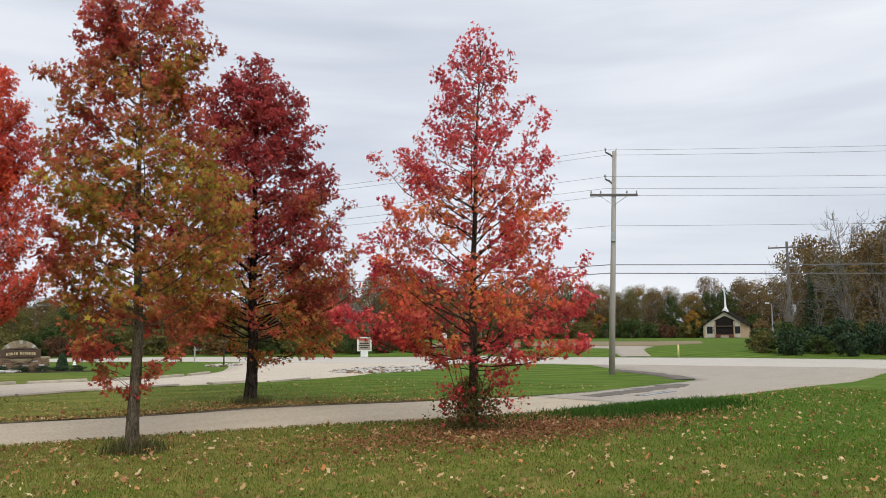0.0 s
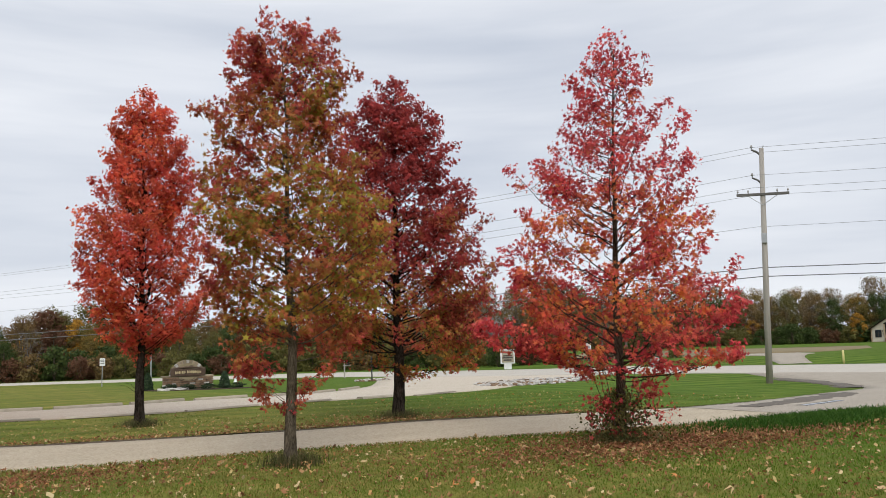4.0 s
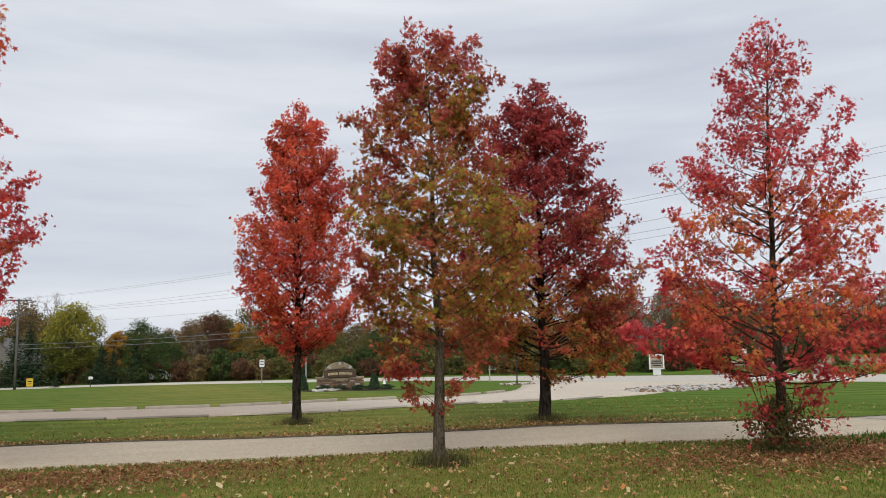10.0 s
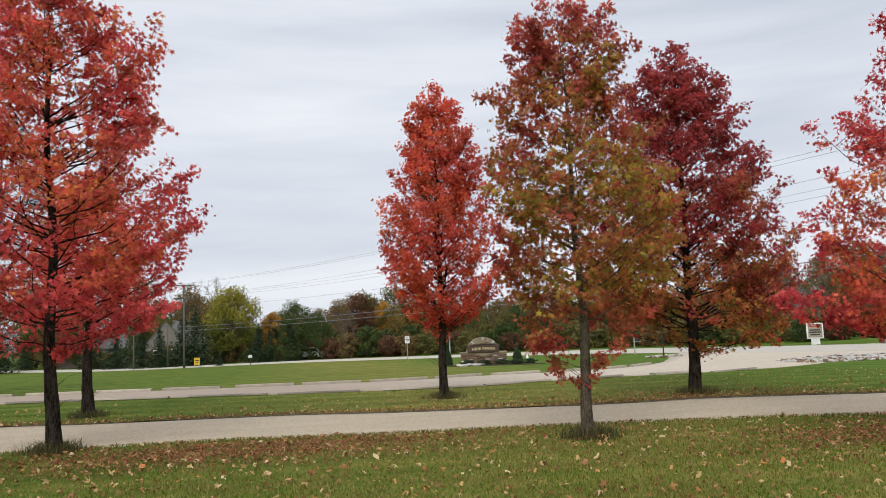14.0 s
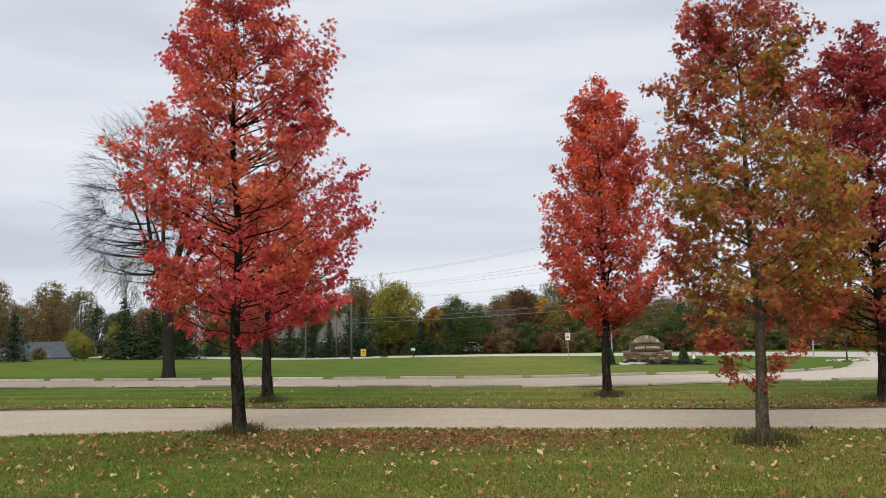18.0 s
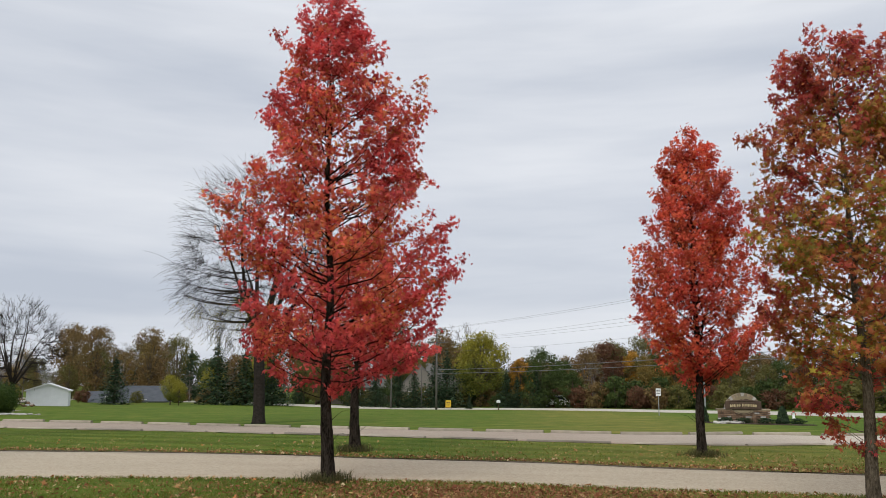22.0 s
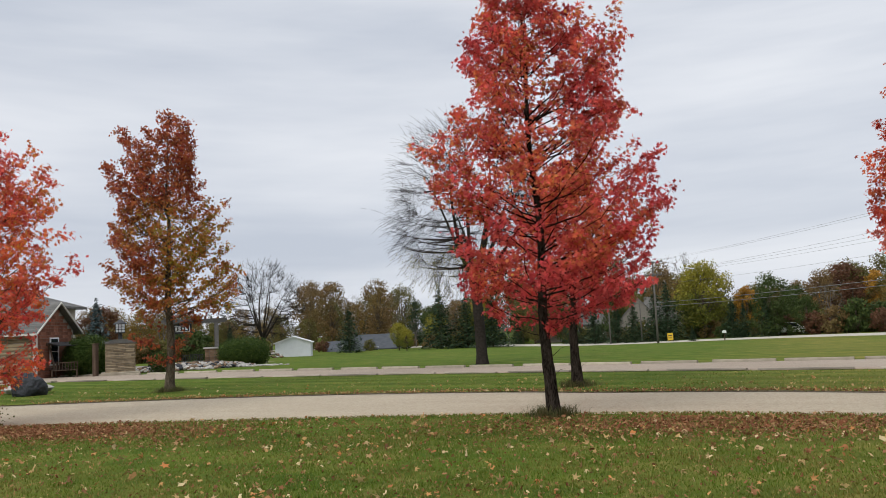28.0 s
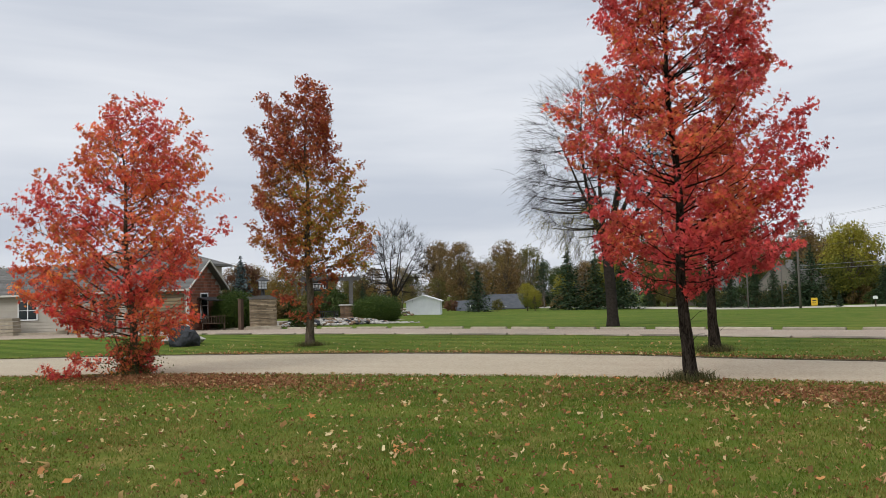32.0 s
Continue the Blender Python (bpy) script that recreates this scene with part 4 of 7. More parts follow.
def spruce(leaf, label, height, width, seed, n_leaf=2600, size=0.3):
    rng = np.random.default_rng(seed)
    tree = thing("spruce_tree", Matrix(), label, "conifer")
    part("trunk", Buf().tube([(0, 0, -0.1), (0, 0, height * 0.5), (0, 0, height)], [0.02 * height, 0.012 * height, 0.01], 7), BARK, tree, smooth=True)
    u = 1 - np.sqrt(rng.random(n_leaf))
    tier = np.floor(u * 13) / 13
    a = rng.uniform(0, 2 * pi, n_leaf)
    q = rng.random(n_leaf) ** 0.6
    R = width / 2 * (1 - tier) * (0.85 + 0.3 * np.sin(a * 5 + tier * 40)) * q
    pos = np.stack([R * np.cos(a), R * np.sin(a), height * (0.04 + 0.95 * (tier + 0.075 * rng.random(n_leaf))) - 0.25 * R], 1)
    nrm = np.stack([np.cos(a) * 0.4, np.sin(a) * 0.4, np.full(n_leaf, 0.9)], 1) + rng.normal(size=(n_leaf, 3)) * 0.35
    nrm /= np.linalg.norm(nrm, axis=1, keepdims=True)
    part("crown", plain_leaves("crown", pos, nrm, size * rng.uniform(0.6, 1.3, n_leaf), leaf, rng), None, tree)
    return tree


def open_tree(name, label, at, centre, radii, trunk_r, fork, counts, droop, twig, seed, bark=TWIG, lean=0.0):
    """A leafless tree: limbs, branches and twigs that fill an egg-shaped crown."""
    rnd = random.Random(seed)
    tree = thing(name, on_ground(*at), label, "tree")
    top = Vector((lean, 0, fork))
    part("trunk", Buf().tube([(0, 0, -0.1), (0, 0, 0.1), (0, 0, 0.5), (lean * 0.4, 0.05, fork * 0.5), top], [trunk_r * 1.45, trunk_r * 1.25, trunk_r * 1.05, trunk_r, trunk_r * 0.95], 12), bark, tree, smooth=True)

    def inside(shell):
        while True:
            d = Vector((rnd.uniform(-1, 1), rnd.uniform(-1, 1), rnd.uniform(-1, 1)))
            if shell < d.length < 1.0:
                return Vector((lean + d.x * radii[0], d.y * radii[0], centre + d.z * radii[1]))

    def curve(p0, p1, sag, n=6):
        m = p0.lerp(p1, 0.5) + Vector((rnd.uniform(-.12, .12), rnd.uniform(-.12, .12), sag)) * (p1 - p0).length
        return [p0 * (1 - t) ** 2 + m * 2 * t * (1 - t) + p1 * t * t for t in [k / n for k in range(n + 1)]]

    bufs, pts, own, rad = [], [], [], []
    for i in range(counts[0]):
        a = i * 2.4 + rnd.uniform(-.3, .3)
        u = (i + 0.6) / counts[0]
        end = Vector((lean + cos(a) * radii[0] * 0.8 * (1 - 0.75 * u), sin(a) * radii[0] * 0.8 * (1 - 0.75 * u), centre + radii[1] * (-0.15 + 0.95 * u)))
        c = curve(top - Vector((0, 0, fork * 0.3 * rnd.random() * (1 - u))), end, -0.04 + 0.1 * (1 - u), 9)
        r0 = trunk_r * rnd.uniform(0.42, 0.6)
        rr = [max(twig * 1.6, r0 * (1 - 0.86 * k / 9)) for k in range(10)]
        bufs.append(Buf().tube(c, rr, 7))
        for k in range(2, 10):
            pts.append(tuple(c[k])), own.append(i), rad.append(rr[k])
    for level, count in ((0, counts[1]), (1, counts[2])):
        P = np.array(pts)
        new_pts, new_own, new_rad = [], [], []
        for i in range(count):
            e = inside(0.45 if level else 0.35)
            k = int(np.argmin(np.linalg.norm(P - np.array(e), axis=1) + 1.1 * np.maximum(0, P[:, 2] - e.z + 0.2)))
            c = curve(Vector(pts[k]), e, -0.1, 5)
            r0 = min(rad[k] * 0.7, (0.03, 0.016)[level] * (1 + (e - c[0]).length * 0.4))
            rr = [max(twig, r0 * (1 - 0.8 * m / 5)) for m in range(6)]
            bufs[own[k]].tube(c, rr, 5, False)
            for m in range(1, 6):
                new_pts.append(tuple(c[m])), new_own.append(own[k]), new_rad.append(rr[m])
        pts, own, rad = pts + new_pts, own + new_own, rad + new_rad
    tips, C = [], Vector((lean, 0, centre))
    base = len(pts) - counts[2] * 5 - counts[1] * 2
    for i in range(counts[3]):
        k = rnd.randrange(base, len(pts))
        p = Vector(pts[k])
        out = (p - C)
        d = (Vector((out.x, out.y, out.z * 0.7)).normalized() + Vector((rnd.uniform(-.8, .8), rnd.uniform(-.8, .8), rnd.uniform(-.4, .8)))).normalized()
        ln = rnd.uniform(0.5, 1.0) * (1.0 + 0.9 * droop)
        c = [p]
        for m in range(5):
            d = (d + Vector((rnd.uniform(-.15, .15), rnd.uniform(-.15, .15), -0.42 * droop + 0.1 * (1 - droop)))).normalized()
            c.append(c[-1] + d * ln / 5)
        bufs[own[k]].tube(c, [twig, twig, twig * 0.9, twig * 0.8, twig * 0.7, twig * 0.5], 3, False)
        tips += c[2:]
    for b in bufs:
        part("limb", b, bark, tree, smooth=True)
    return tree, tips


G_GREEN = foliage("woods_green", even((0.038, 0.058, 0.018), (0.055, 0.081, 0.022), (0.074, 0.098, 0.027)), glow=0.2)
G_OLIVE = foliage("woods_olive", even((0.096, 0.092, 0.029), (0.132, 0.122, 0.036), (0.165, 0.140, 0.041)), glow=0.2)
G_BROWN = foliage("woods_brown", even((0.134, 0.086, 0.039), (0.184, 0.115, 0.048), (0.237, 0.150, 0.058)), even((0.151, 0.111, 0.045), (0.204, 0.144, 0.054)), 0.3, glow=0.2)
G_ORANGE = foliage("woods_orange", even((0.24, 0.11, 0.02), (0.40, 0.20, 0.03), (0.50, 0.28, 0.045)), glow=0.25)
G_YELLOW = foliage("woods_yellow", even((0.218, 0.184, 0.030), (0.370, 0.324, 0.046), (0.175, 0.184, 0.030)), even((0.099, 0.119, 0.026), (0.218, 0.215, 0.037)), 0.25, glow=0.25, band=(8.6, 3.6))
G_RED = foliage("woods_red", even((0.104, 0.051, 0.030), (0.139, 0.064, 0.036), (0.122, 0.066, 0.035)), glow=0.2)
G_DARK = foliage("conifer_dark", even((0.015, 0.029, 0.015), (0.033, 0.059, 0.026), (0.059, 0.086, 0.040)), glow=0.1)
G_BLUE = foliage("conifer_blue", even((0.03, 0.05, 0.05), (0.07, 0.10, 0.10), (0.11, 0.14, 0.14)), glow=0.1)
G_HEDGE = foliage("clipped_yew", even((0.022, 0.043, 0.009), (0.050, 0.086, 0.016), (0.101, 0.137, 0.029)), glow=0.15)

G_OCHRE = foliage("woods_ochre", even((0.176, 0.113, 0.031), (0.240, 0.151, 0.037), (0.280, 0.179, 0.042)), even((0.153, 0.116, 0.034), (0.211, 0.151, 0.040)), 0.3, glow=0.2)
PROTO = {
    "ochre": [wood_tree("broadleaf_tree", G_OCHRE, "ochre autumn tree in the wood", "tree", 10, 8, 30, 4600, 0.25, 0.15, blobs_n=26)],
    "green": [wood_tree("broadleaf_tree", G_GREEN, "dark green leafy tree at the wood's edge", "tree", 9, 8, s) for s in (31, 32)],
    "olive": [wood_tree("broadleaf_tree", G_OLIVE, "olive-green tree turning brown in autumn", "tree", 10, 8, s, 4600, 0.25, 0.14, blobs_n=26) for s in (33, 34)],
    "brown": [wood_tree("broadleaf_tree", G_BROWN, "brown autumn oak in a dense wood", "tree", 11, 8, s, 4600, 0.25, 0.2, blobs_n=26) for s in (35, 36, 37)],
    "orange": [wood_tree("broadleaf_tree", G_ORANGE, "bright orange autumn tree near the church", "tree", 8, 6, 38)],
    "yellow": [wood_tree("broadleaf_tree", G_YELLOW, "yellow-green rounded tree turning in autumn", "tree", 10, 8.5, 39, 9000, 0.24, 0.2, blobs_n=34)],
    "red": [wood_tree("broadleaf_tree", G_RED, "dull red-brown autumn tree by the road", "tree", 8, 6.5, 40)],
    "spruce": [spruce(G_DARK, "dark green spruce at the wood edge", 9, 5, s) for s in (41, 42)],
    "blue": [spruce(G_BLUE, "blue-grey spruce beside the house", 7, 5, 43)],
    "shrub": [wood_tree("shrub", m, lab, "shrub", 2.6, 4.2, s, 1500, 0.24, 0.05, blobs_n=12) for m, lab, s in ((G_GREEN, "dark green roadside shrub", 44), (G_OLIVE, "olive green roadside shrub", 45), (G_BROWN, "brown leafy roadside shrub", 46), (G_RED, "russet leafy roadside shrub", 47))],
    "evergreen": [wood_tree("evergreen_shrub", G_DARK, "dark evergreen shrub by the road", "shrub", 2.6, 4.2, s, 2200, 0.2, 0.05, blobs_n=14) for s in (50, 51)],
    "bare": [open_tree("bare_tree", "leafless grey-brown tree in the wood", (0, 0), 6.6, (2.8, 4.6), 0.15, 2.2, (6, 30, 70, 200), 0.0, 0.016, s, BARK_PALE)[0] for s in (48, 49)],
}
USED = set()


def plant(kind, which, x, y, scale, turn=None, tall=1.0):
    src = PROTO[kind][which % len(PROTO[kind])]
    rz = turn if turn is not None else (x * 37.7 + y * 11.3) % 360
    m = on_ground(x, y, rz) @ Matrix.Diagonal((scale, scale, scale * tall, 1))
    if (kind, which % len(PROTO[kind])) not in USED:
        USED.add((kind, which % len(PROTO[kind])))
        src.matrix_world = m
        return src
    ob = copy_thing(src, Matrix())
    ob.matrix_basis = m
    return ob


def wood(line, step, kinds, seed, lo=0.8, hi=1.25, depth=6.0, rows=2, tall=1.0):
    """Trees scattered along a line, in rows behind one another."""
    rnd = random.Random(seed)
    for r in range(rows):
        pts = resample(line, 400)
        run, last = 0.0, -99.0
        for a, b in zip(pts, pts[1:]):
            run += (b - a).length
            if run - last < step * rnd.uniform(0.7, 1.3):
                continue
            last = run
            d = Vector((a.x, a.y, 0)).normalized()
            p = a + d * (r * depth + rnd.uniform(-1.5, 1.5))
            k = rnd.choice(kinds)
            plant(k, rnd.choice((0, 0, 1, 1, 2, 0, 1, 3)), p.x, p.y, rnd.uniform(lo, hi) * (1 + 0.12 * r), tall=tall * rnd.uniform(0.85, 1.15))


# behind the church
wood([(135, 200), (165, 170), (196, 142), (222, 118), (240, 92), (250, 70)], 5.5, ["brown", "ochre", "olive", "brown", "green", "ochre", "brown"], 61, 1.15, 1.6, 11, 2)
wood([(128, 176), (160, 158), (190, 137), (214, 113), (228, 92)], 4.5, ["shrub"], 73, 1.2, 2.0, 5, 2)
for x, y, s in ((203, 126, 1.0), (226, 98, 1.3), (186, 146, 0.9), (219, 92, 0.8)):
    plant("orange", 0, x, y, s)
# across the main road
wood([(-14, 124), (2, 112), (16, 104), (30, 94), (42, 80), (49, 72)], 4.2, ["green", "olive", "green", "brown", "ochre", "olive", "shrub", "red", "orange"], 62, 0.5, 0.8, 6, 3)
wood([(2, 105), (18, 96), (31, 86), (44, 72), (50, 64)], 3.2, ["shrub"], 63, 0.7, 1.15, 3, 2)
wood([(46, 82), (56, 70), (63, 60)], 3.4, ["bare", "bare", "brown"], 64, 0.6, 0.8, 5, 2)
wood([(56, 62), (61, 56)], 3, ["shrub", "spruce"], 65, 0.5, 0.7, 5, 1)
wood([(-2, 118), (16, 110), (30, 100), (44, 86)], 2.9, ["green", "olive", "green", "brown", "green"], 79, 0.5, 0.64, 5, 2)
# right of the church road
wood([(75, 31), (78, 25), (82, 17), (88, 6)], 3.0, ["bare", "bare", "brown", "bare", "olive"], 66, 0.75, 1.1, 5, 3)
wood([(88, 40), (93, 30), (97, 20), (103, 8)], 3.2, ["brown", "brown", "ochre", "olive"], 76, 0.9, 1.1, 6, 2)
wood([(58.5, 30.5), (60, 24), (61.5, 17), (64, 8)], 2.2, ["evergreen", "evergreen", "evergreen", "shrub"], 67, 0.5, 0.8, 2.5, 2)
wood([(64, 31), (66, 24), (69, 15), (73, 5)], 3.0, ["bare", "shrub", "bare"], 72, 0.45, 0.8, 4, 2)
plant("bare", 0, 76, 24, 1.3)
plant("bare", 1, 78, 20, 1.25)
plant("spruce", 0, 64.4, 29.4, 0.6, tall=1.15)
plant("bare", 1, 80, 17, 1.4)
plant("bare", 0, 74, 27, 1.0)
# behind the houses and the field
wood([(-150, 118), (-105, 122), (-88, 124), (-74, 124)], 3.2, ["brown", "bare", "brown", "olive", "bare", "ochre"], 68, 0.4, 0.62, 7, 3)
wood([(-73, 124), (-55, 124), (-36, 124), (-22, 126), (-8, 124)], 4.6, ["brown", "olive", "brown", "green", "bare", "brown", "ochre", "bare", "brown", "green", "spruce"], 71, 0.55, 0.98, 8, 3)
wood([(-100, 112), (-72, 114), (-50, 115), (-30, 116)], 2.8, ["bare", "shrub", "olive", "shrub", "spruce", "brown"], 69, 0.35, 0.62, 4, 2)
wood([(-140, 60), (-110, 80), (-92, 92)], 7, ["brown", "olive", "brown", "red"], 70, 0.5, 0.75, 8, 2)
plant("yellow", 0, -6.8, 109.6, 1.0)
plant("green", 1, 1.2, 101.5, 0.82)
plant("green", 0, -9.2, 112, 0.7)
plant("orange", 0, -1.5, 116, 0.85)
plant("orange", 0, 13.5, 112, 0.95)
plant("red", 0, 10.0, 113, 1.1)
for x, y, k, sc in ((5.6, 99.4, 3, 0.8), (7.4, 98.8, 2, 0.9), (9.8, 98.9, 0, 1.1), (12.2, 96.6, 3, 0.8), (14.2, 95.2, 2, 0.85)):
    plant("shrub", k, x, y, sc, tall=1.25)
plant("bare", 0, 7.5, 101.5, 0.55)
wood([(-45, 121), (-25, 121), (-6, 121), (8, 115), (22, 106)], 4.0, ["olive", "brown", "green", "olive", "shrub"], 77, 0.6, 0.8, 4, 1)
wood([(-24, 112), (-12, 112), (-4, 108), (3, 105), (12, 100)], 2.2, ["shrub"], 78, 0.6, 1.0, 3, 1)
plant("yellow", 0, -45, 112, 0.5)
plant("brown", 0, -54.5, 112.4, 0.95)
plant("brown", 1, -60.8, 109.1, 0.98)
plant("blue", 0, -41.6, 42.2, 0.72)
plant("red", 0, -58.6, 60.2, 0.72)
plant("red", 0, -60.6, 60.6, 0.6)
wood([(-62, 58), (-57, 63), (-51, 68.5)], 1.9, ["shrub"], 74, 0.6, 0.95, 3, 2)
wood([(-72, 62), (-66, 70), (-60, 76)], 3.0, ["brown", "bare", "ochre"], 75, 0.45, 0.6, 4, 2)

# ---- the leafless willow and the bare tree on the field ----
WILLOW_LEAF = foliage("willow_last_leaves", even((0.20, 0.18, 0.035), (0.32, 0.27, 0.05), (0.16, 0.15, 0.035)), glow=0.3)
willow, tips = open_tree("willow_tree", "old leafless willow with drooping twigs and a thick trunk", (-12.9, 37.5), 7.8, (4.3, 4.5), 0.26, 3.9, (9, 130, 420, 4200), 0.42, 0.006, 81, lean=-0.15)
rw = np.random.default_rng(8)
low_tips = np.array([tuple(p) for p in tips if p.z < 5.6])
pk = low_tips[rw.integers(0, len(low_tips), 3400)] + rw.normal(size=(3400, 3)) * 0.07
nw = rw.normal(size=(3400, 3))
nw /= np.linalg.norm(nw, axis=1, keepdims=True)
part("crown", plain_leaves("crown", pk, nw, np.full(3400, 0.066), WILLOW_LEAF, rw), None, willow, "last yellow leaves on drooping twigs")
open_tree("bare_tree", "leafless spreading tree beside the white shed", (-48.6, 72.5), 5.9, (4.5, 4.3), 0.22, 2.0, (9, 110, 380, 2400), 0.0, 0.0115, 82, lean=-0.1)

# ---- grass blades and fallen leaves ----
LAWN_BLADE = foliage("lawn_blades", even((0.06, 0.105, 0.011), (0.085, 0.135, 0.014), (0.115, 0.17, 0.02), (0.17, 0.20, 0.036), (0.34, 0.30, 0.11)), even((0.10, 0.105, 0.018), (0.14, 0.135, 0.026), (0.2, 0.175, 0.04), (0.34, 0.28, 0.11)), 1.0, glow=0.25, spec=0.06)
FALLEN = foliage("fallen_tan_leaves", even((0.50, 0.38, 0.17), (0.34, 0.19, 0.08), (0.60, 0.48, 0.27), (0.32, 0.13, 0.05), (0.46, 0.31, 0.13), (0.52, 0.2, 0.07)), glow=0.1, spec=0.04)
FALLEN_RED = foliage("fallen_red_leaves", even((0.188, 0.055, 0.031), (0.265, 0.116, 0.055), (0.144, 0.061, 0.033), (0.354, 0.177, 0.088), (0.221, 0.094, 0.044), (0.420, 0.243, 0.122)), glow=0.1, spec=0.03)
DN, DF, LN = resample(DRIVE_NEAR, 300), resample(DRIVE_FAR, 300), resample(LANE_NEAR, 300)


def edge_y(line, xs):
    px, py = [p.x for p in line], [p.y for p in line]
    return np.interp(xs, px, py)


def lawn_places(rng, n, x0, x1, y0, y1, low=None, high=None, near=5.0, far=60.0, power=1.0):
    out = []
    while sum(len(o) for o in out) < n:
        x, y = rng.uniform(x0, x1, n), rng.uniform(y0, y1, n)
        d = np.hypot(x, y)
        ok = (d > near) & (d < far) & (np.abs(np.degrees(np.arctan2(-x, y)) + 5) < 72) & (rng.random(n) < (near / d) ** power)
        if low is not None:
            ok &= y > edge_y(low, x) + 0.02
        if high is not None:
            ok &= y < edge_y(high, x) - 0.02 + 0.12 * np.sin(x * 5) * rng.random(n)
        out.append(np.stack([x[ok], y[ok]], 1))
    return np.concatenate(out)[:n]


rng = np.random.default_rng(5)
xy = lawn_places(rng, 260000, -27, 24, 1.5, 15, None, DN, 5.6, 26, 1.2)
LUSH_BLADE = foliage("lush_blades", even((0.055, 0.115, 0.01), (0.075, 0.15, 0.013), (0.105, 0.19, 0.02), (0.17, 0.22, 0.035)), glow=0.25, spec=0.06)
green = xy[:, 0] > rng.normal(8.5, 2.2, len(xy))
blades((0, 0), xy[~green], rng.uniform(0.018, 0.05, (~green).sum()), LAWN_BLADE, rng, "lawn_blades", "short yellow-green grass blades of the near lawn", width=0.013, fine=True)
blades((0, 0), xy[green], rng.uniform(0.02, 0.055, green.sum()), LUSH_BLADE, rng, "lawn_blades", "short lush green grass blades near the road", width=0.014, fine=True)
xy = lawn_places(rng, 34000, -27, 20, 15, 30, DF, LN, 14, 40, 1.0)
blades((0, 0), xy, rng.uniform(0.015, 0.04, len(xy)), LAWN_BLADE, rng, "lawn_blades", "short mown grass between drive and lane", width=0.024, fine=True)
# ragged grass along the edges of the drive
for line, side in ((DN, -1), (DF, 1)):
    pts = [p for p in line if -30 < p.x < 18]
    pk = [pts[i] for i in rng.integers(0, len(pts), 9000)]
    xy = np.array([(p.x + rng.uniform(-0.12, 0.12), p.y + side * (abs(rng.normal(0, 0.09)) - 0.05)) for p in pk])
    blades((0, 0), xy, rng.uniform(0.02, 0.06, len(xy)), TUFT if side > 0 else LAWN_BLADE, rng, "edge_grass", "ragged grass along the edge of the drive", width=0.016)


def scatter(xy, size, mat, label, rng, name="fallen_leaves", lift=0.035, crumpled=False):
    n = len(xy)
    z = np.array([ground_z(*p) for p in xy]) + lift + rng.uniform(0, 0.025, n)
    nrm = rng.normal(size=(n, 3)) * 0.6 + np.array([0, 0, 1])
    nrm /= np.linalg.norm(nrm, axis=1, keepdims=True)
    at3, sz = np.concatenate([xy, z[:, None]], 1), size * np.clip(rng.lognormal(-0.1, 0.35, n), 0.4, 1.8)
    me = curled_leaves(name, at3, nrm, sz, mat, rng) if crumpled else star_leaves(name, at3, nrm, sz, mat, rng, 3.5)
    return tagged(new(name, me), label, "leaf litter", kind="stuff")


NEAR = (-27, 24, 1.5, 14.5, None, DN, 5.6, 26, 0.6)
scatter(lawn_places(rng, 1300, *NEAR), 0.1, FALLEN, "tan and yellow star-shaped fallen leaves on the near lawn", rng)
scatter(lawn_places(rng, 3000, *NEAR), 0.062, FALLEN, "curled tan fallen leaves on the near lawn", rng, crumpled=True)
scatter(lawn_places(rng, 900, *NEAR), 0.085, FALLEN_RED, "red-brown star-shaped fallen leaves on the near lawn", rng)
scatter(lawn_places(rng, 12000, *NEAR), 0.034, FALLEN_RED, "small brown leaf scraps in the near lawn", rng, crumpled=True, lift=0.025)
scatter(lawn_places(rng, 600, -24, 20, 15, 24, DF, LN, 14, 40, 0.5), 0.085, FALLEN, "tan fallen leaves between drive and lane", rng)
# litter caught along the far edge of the drive
pts = [p for p in DF if -20 < p.x < 15]
xy = np.array([(p.x + rng.uniform(-0.15, 0.15), p.y + abs(rng.normal(0, 0.45)) + 0.02) for p in (pts[i] for i in rng.integers(0, len(pts), 5200))])
scatter(xy, 0.042, FALLEN_RED, "brown leaf litter along the far edge of the drive", rng, crumpled=True, lift=0.02)
scatter(xy[:1500] + rng.normal(0, 0.1, (1500, 2)) + (0, 0.1), 0.055, FALLEN, "pale leaf litter along the far edge of the drive", rng, crumpled=True, lift=0.025)


def heap(cx, cy, sx, sy, n, mat, label, high=None, low=None, size=0.038):
    p = rng.normal(size=(n, 2)) * (sx, sy) + (cx, cy)
    if high is not None:
        p = p[p[:, 1] < edge_y(high, p[:, 0]) - 0.02]
    if low is not None:
        p = p[p[:, 1] > edge_y(low, p[:, 0]) + 0.02]
    scatter(p, size, mat, label, rng, lift=0.03, crumpled=True)
    scatter(p[: len(p) // 12] + 0.03, size * 2.2, mat, label, rng, lift=0.04)


heap(10.4, 9.6, 2.2, 0.85, 12000, FALLEN_RED, "carpet of red-brown leaves under the scarlet sweetgum", DN)
heap(10.0, 9.6, 2.2, 1.1, 500, FALLEN, "tan leaves among the red carpet", DN)
heap(-13.2, 11.7, 2.2, 0.7, 11000, FALLEN_RED, "carpet of red leaves beside the coral sweetgum", DN)
heap(-0.9, 12.4, 2.0, 0.7, 6500, FALLEN_RED, "carpet of red-brown leaves beside the crimson sweetgum", DN)
heap(4.0, 11.6, 3.2, 0.8, 520, FALLEN, "yellow leaves under the mixed sweetgum", DN)
heap(8.5, 17.0, 3.4, 0.7, 1500, FALLEN_RED, "leaf litter along the far edge of the drive", None, DF)
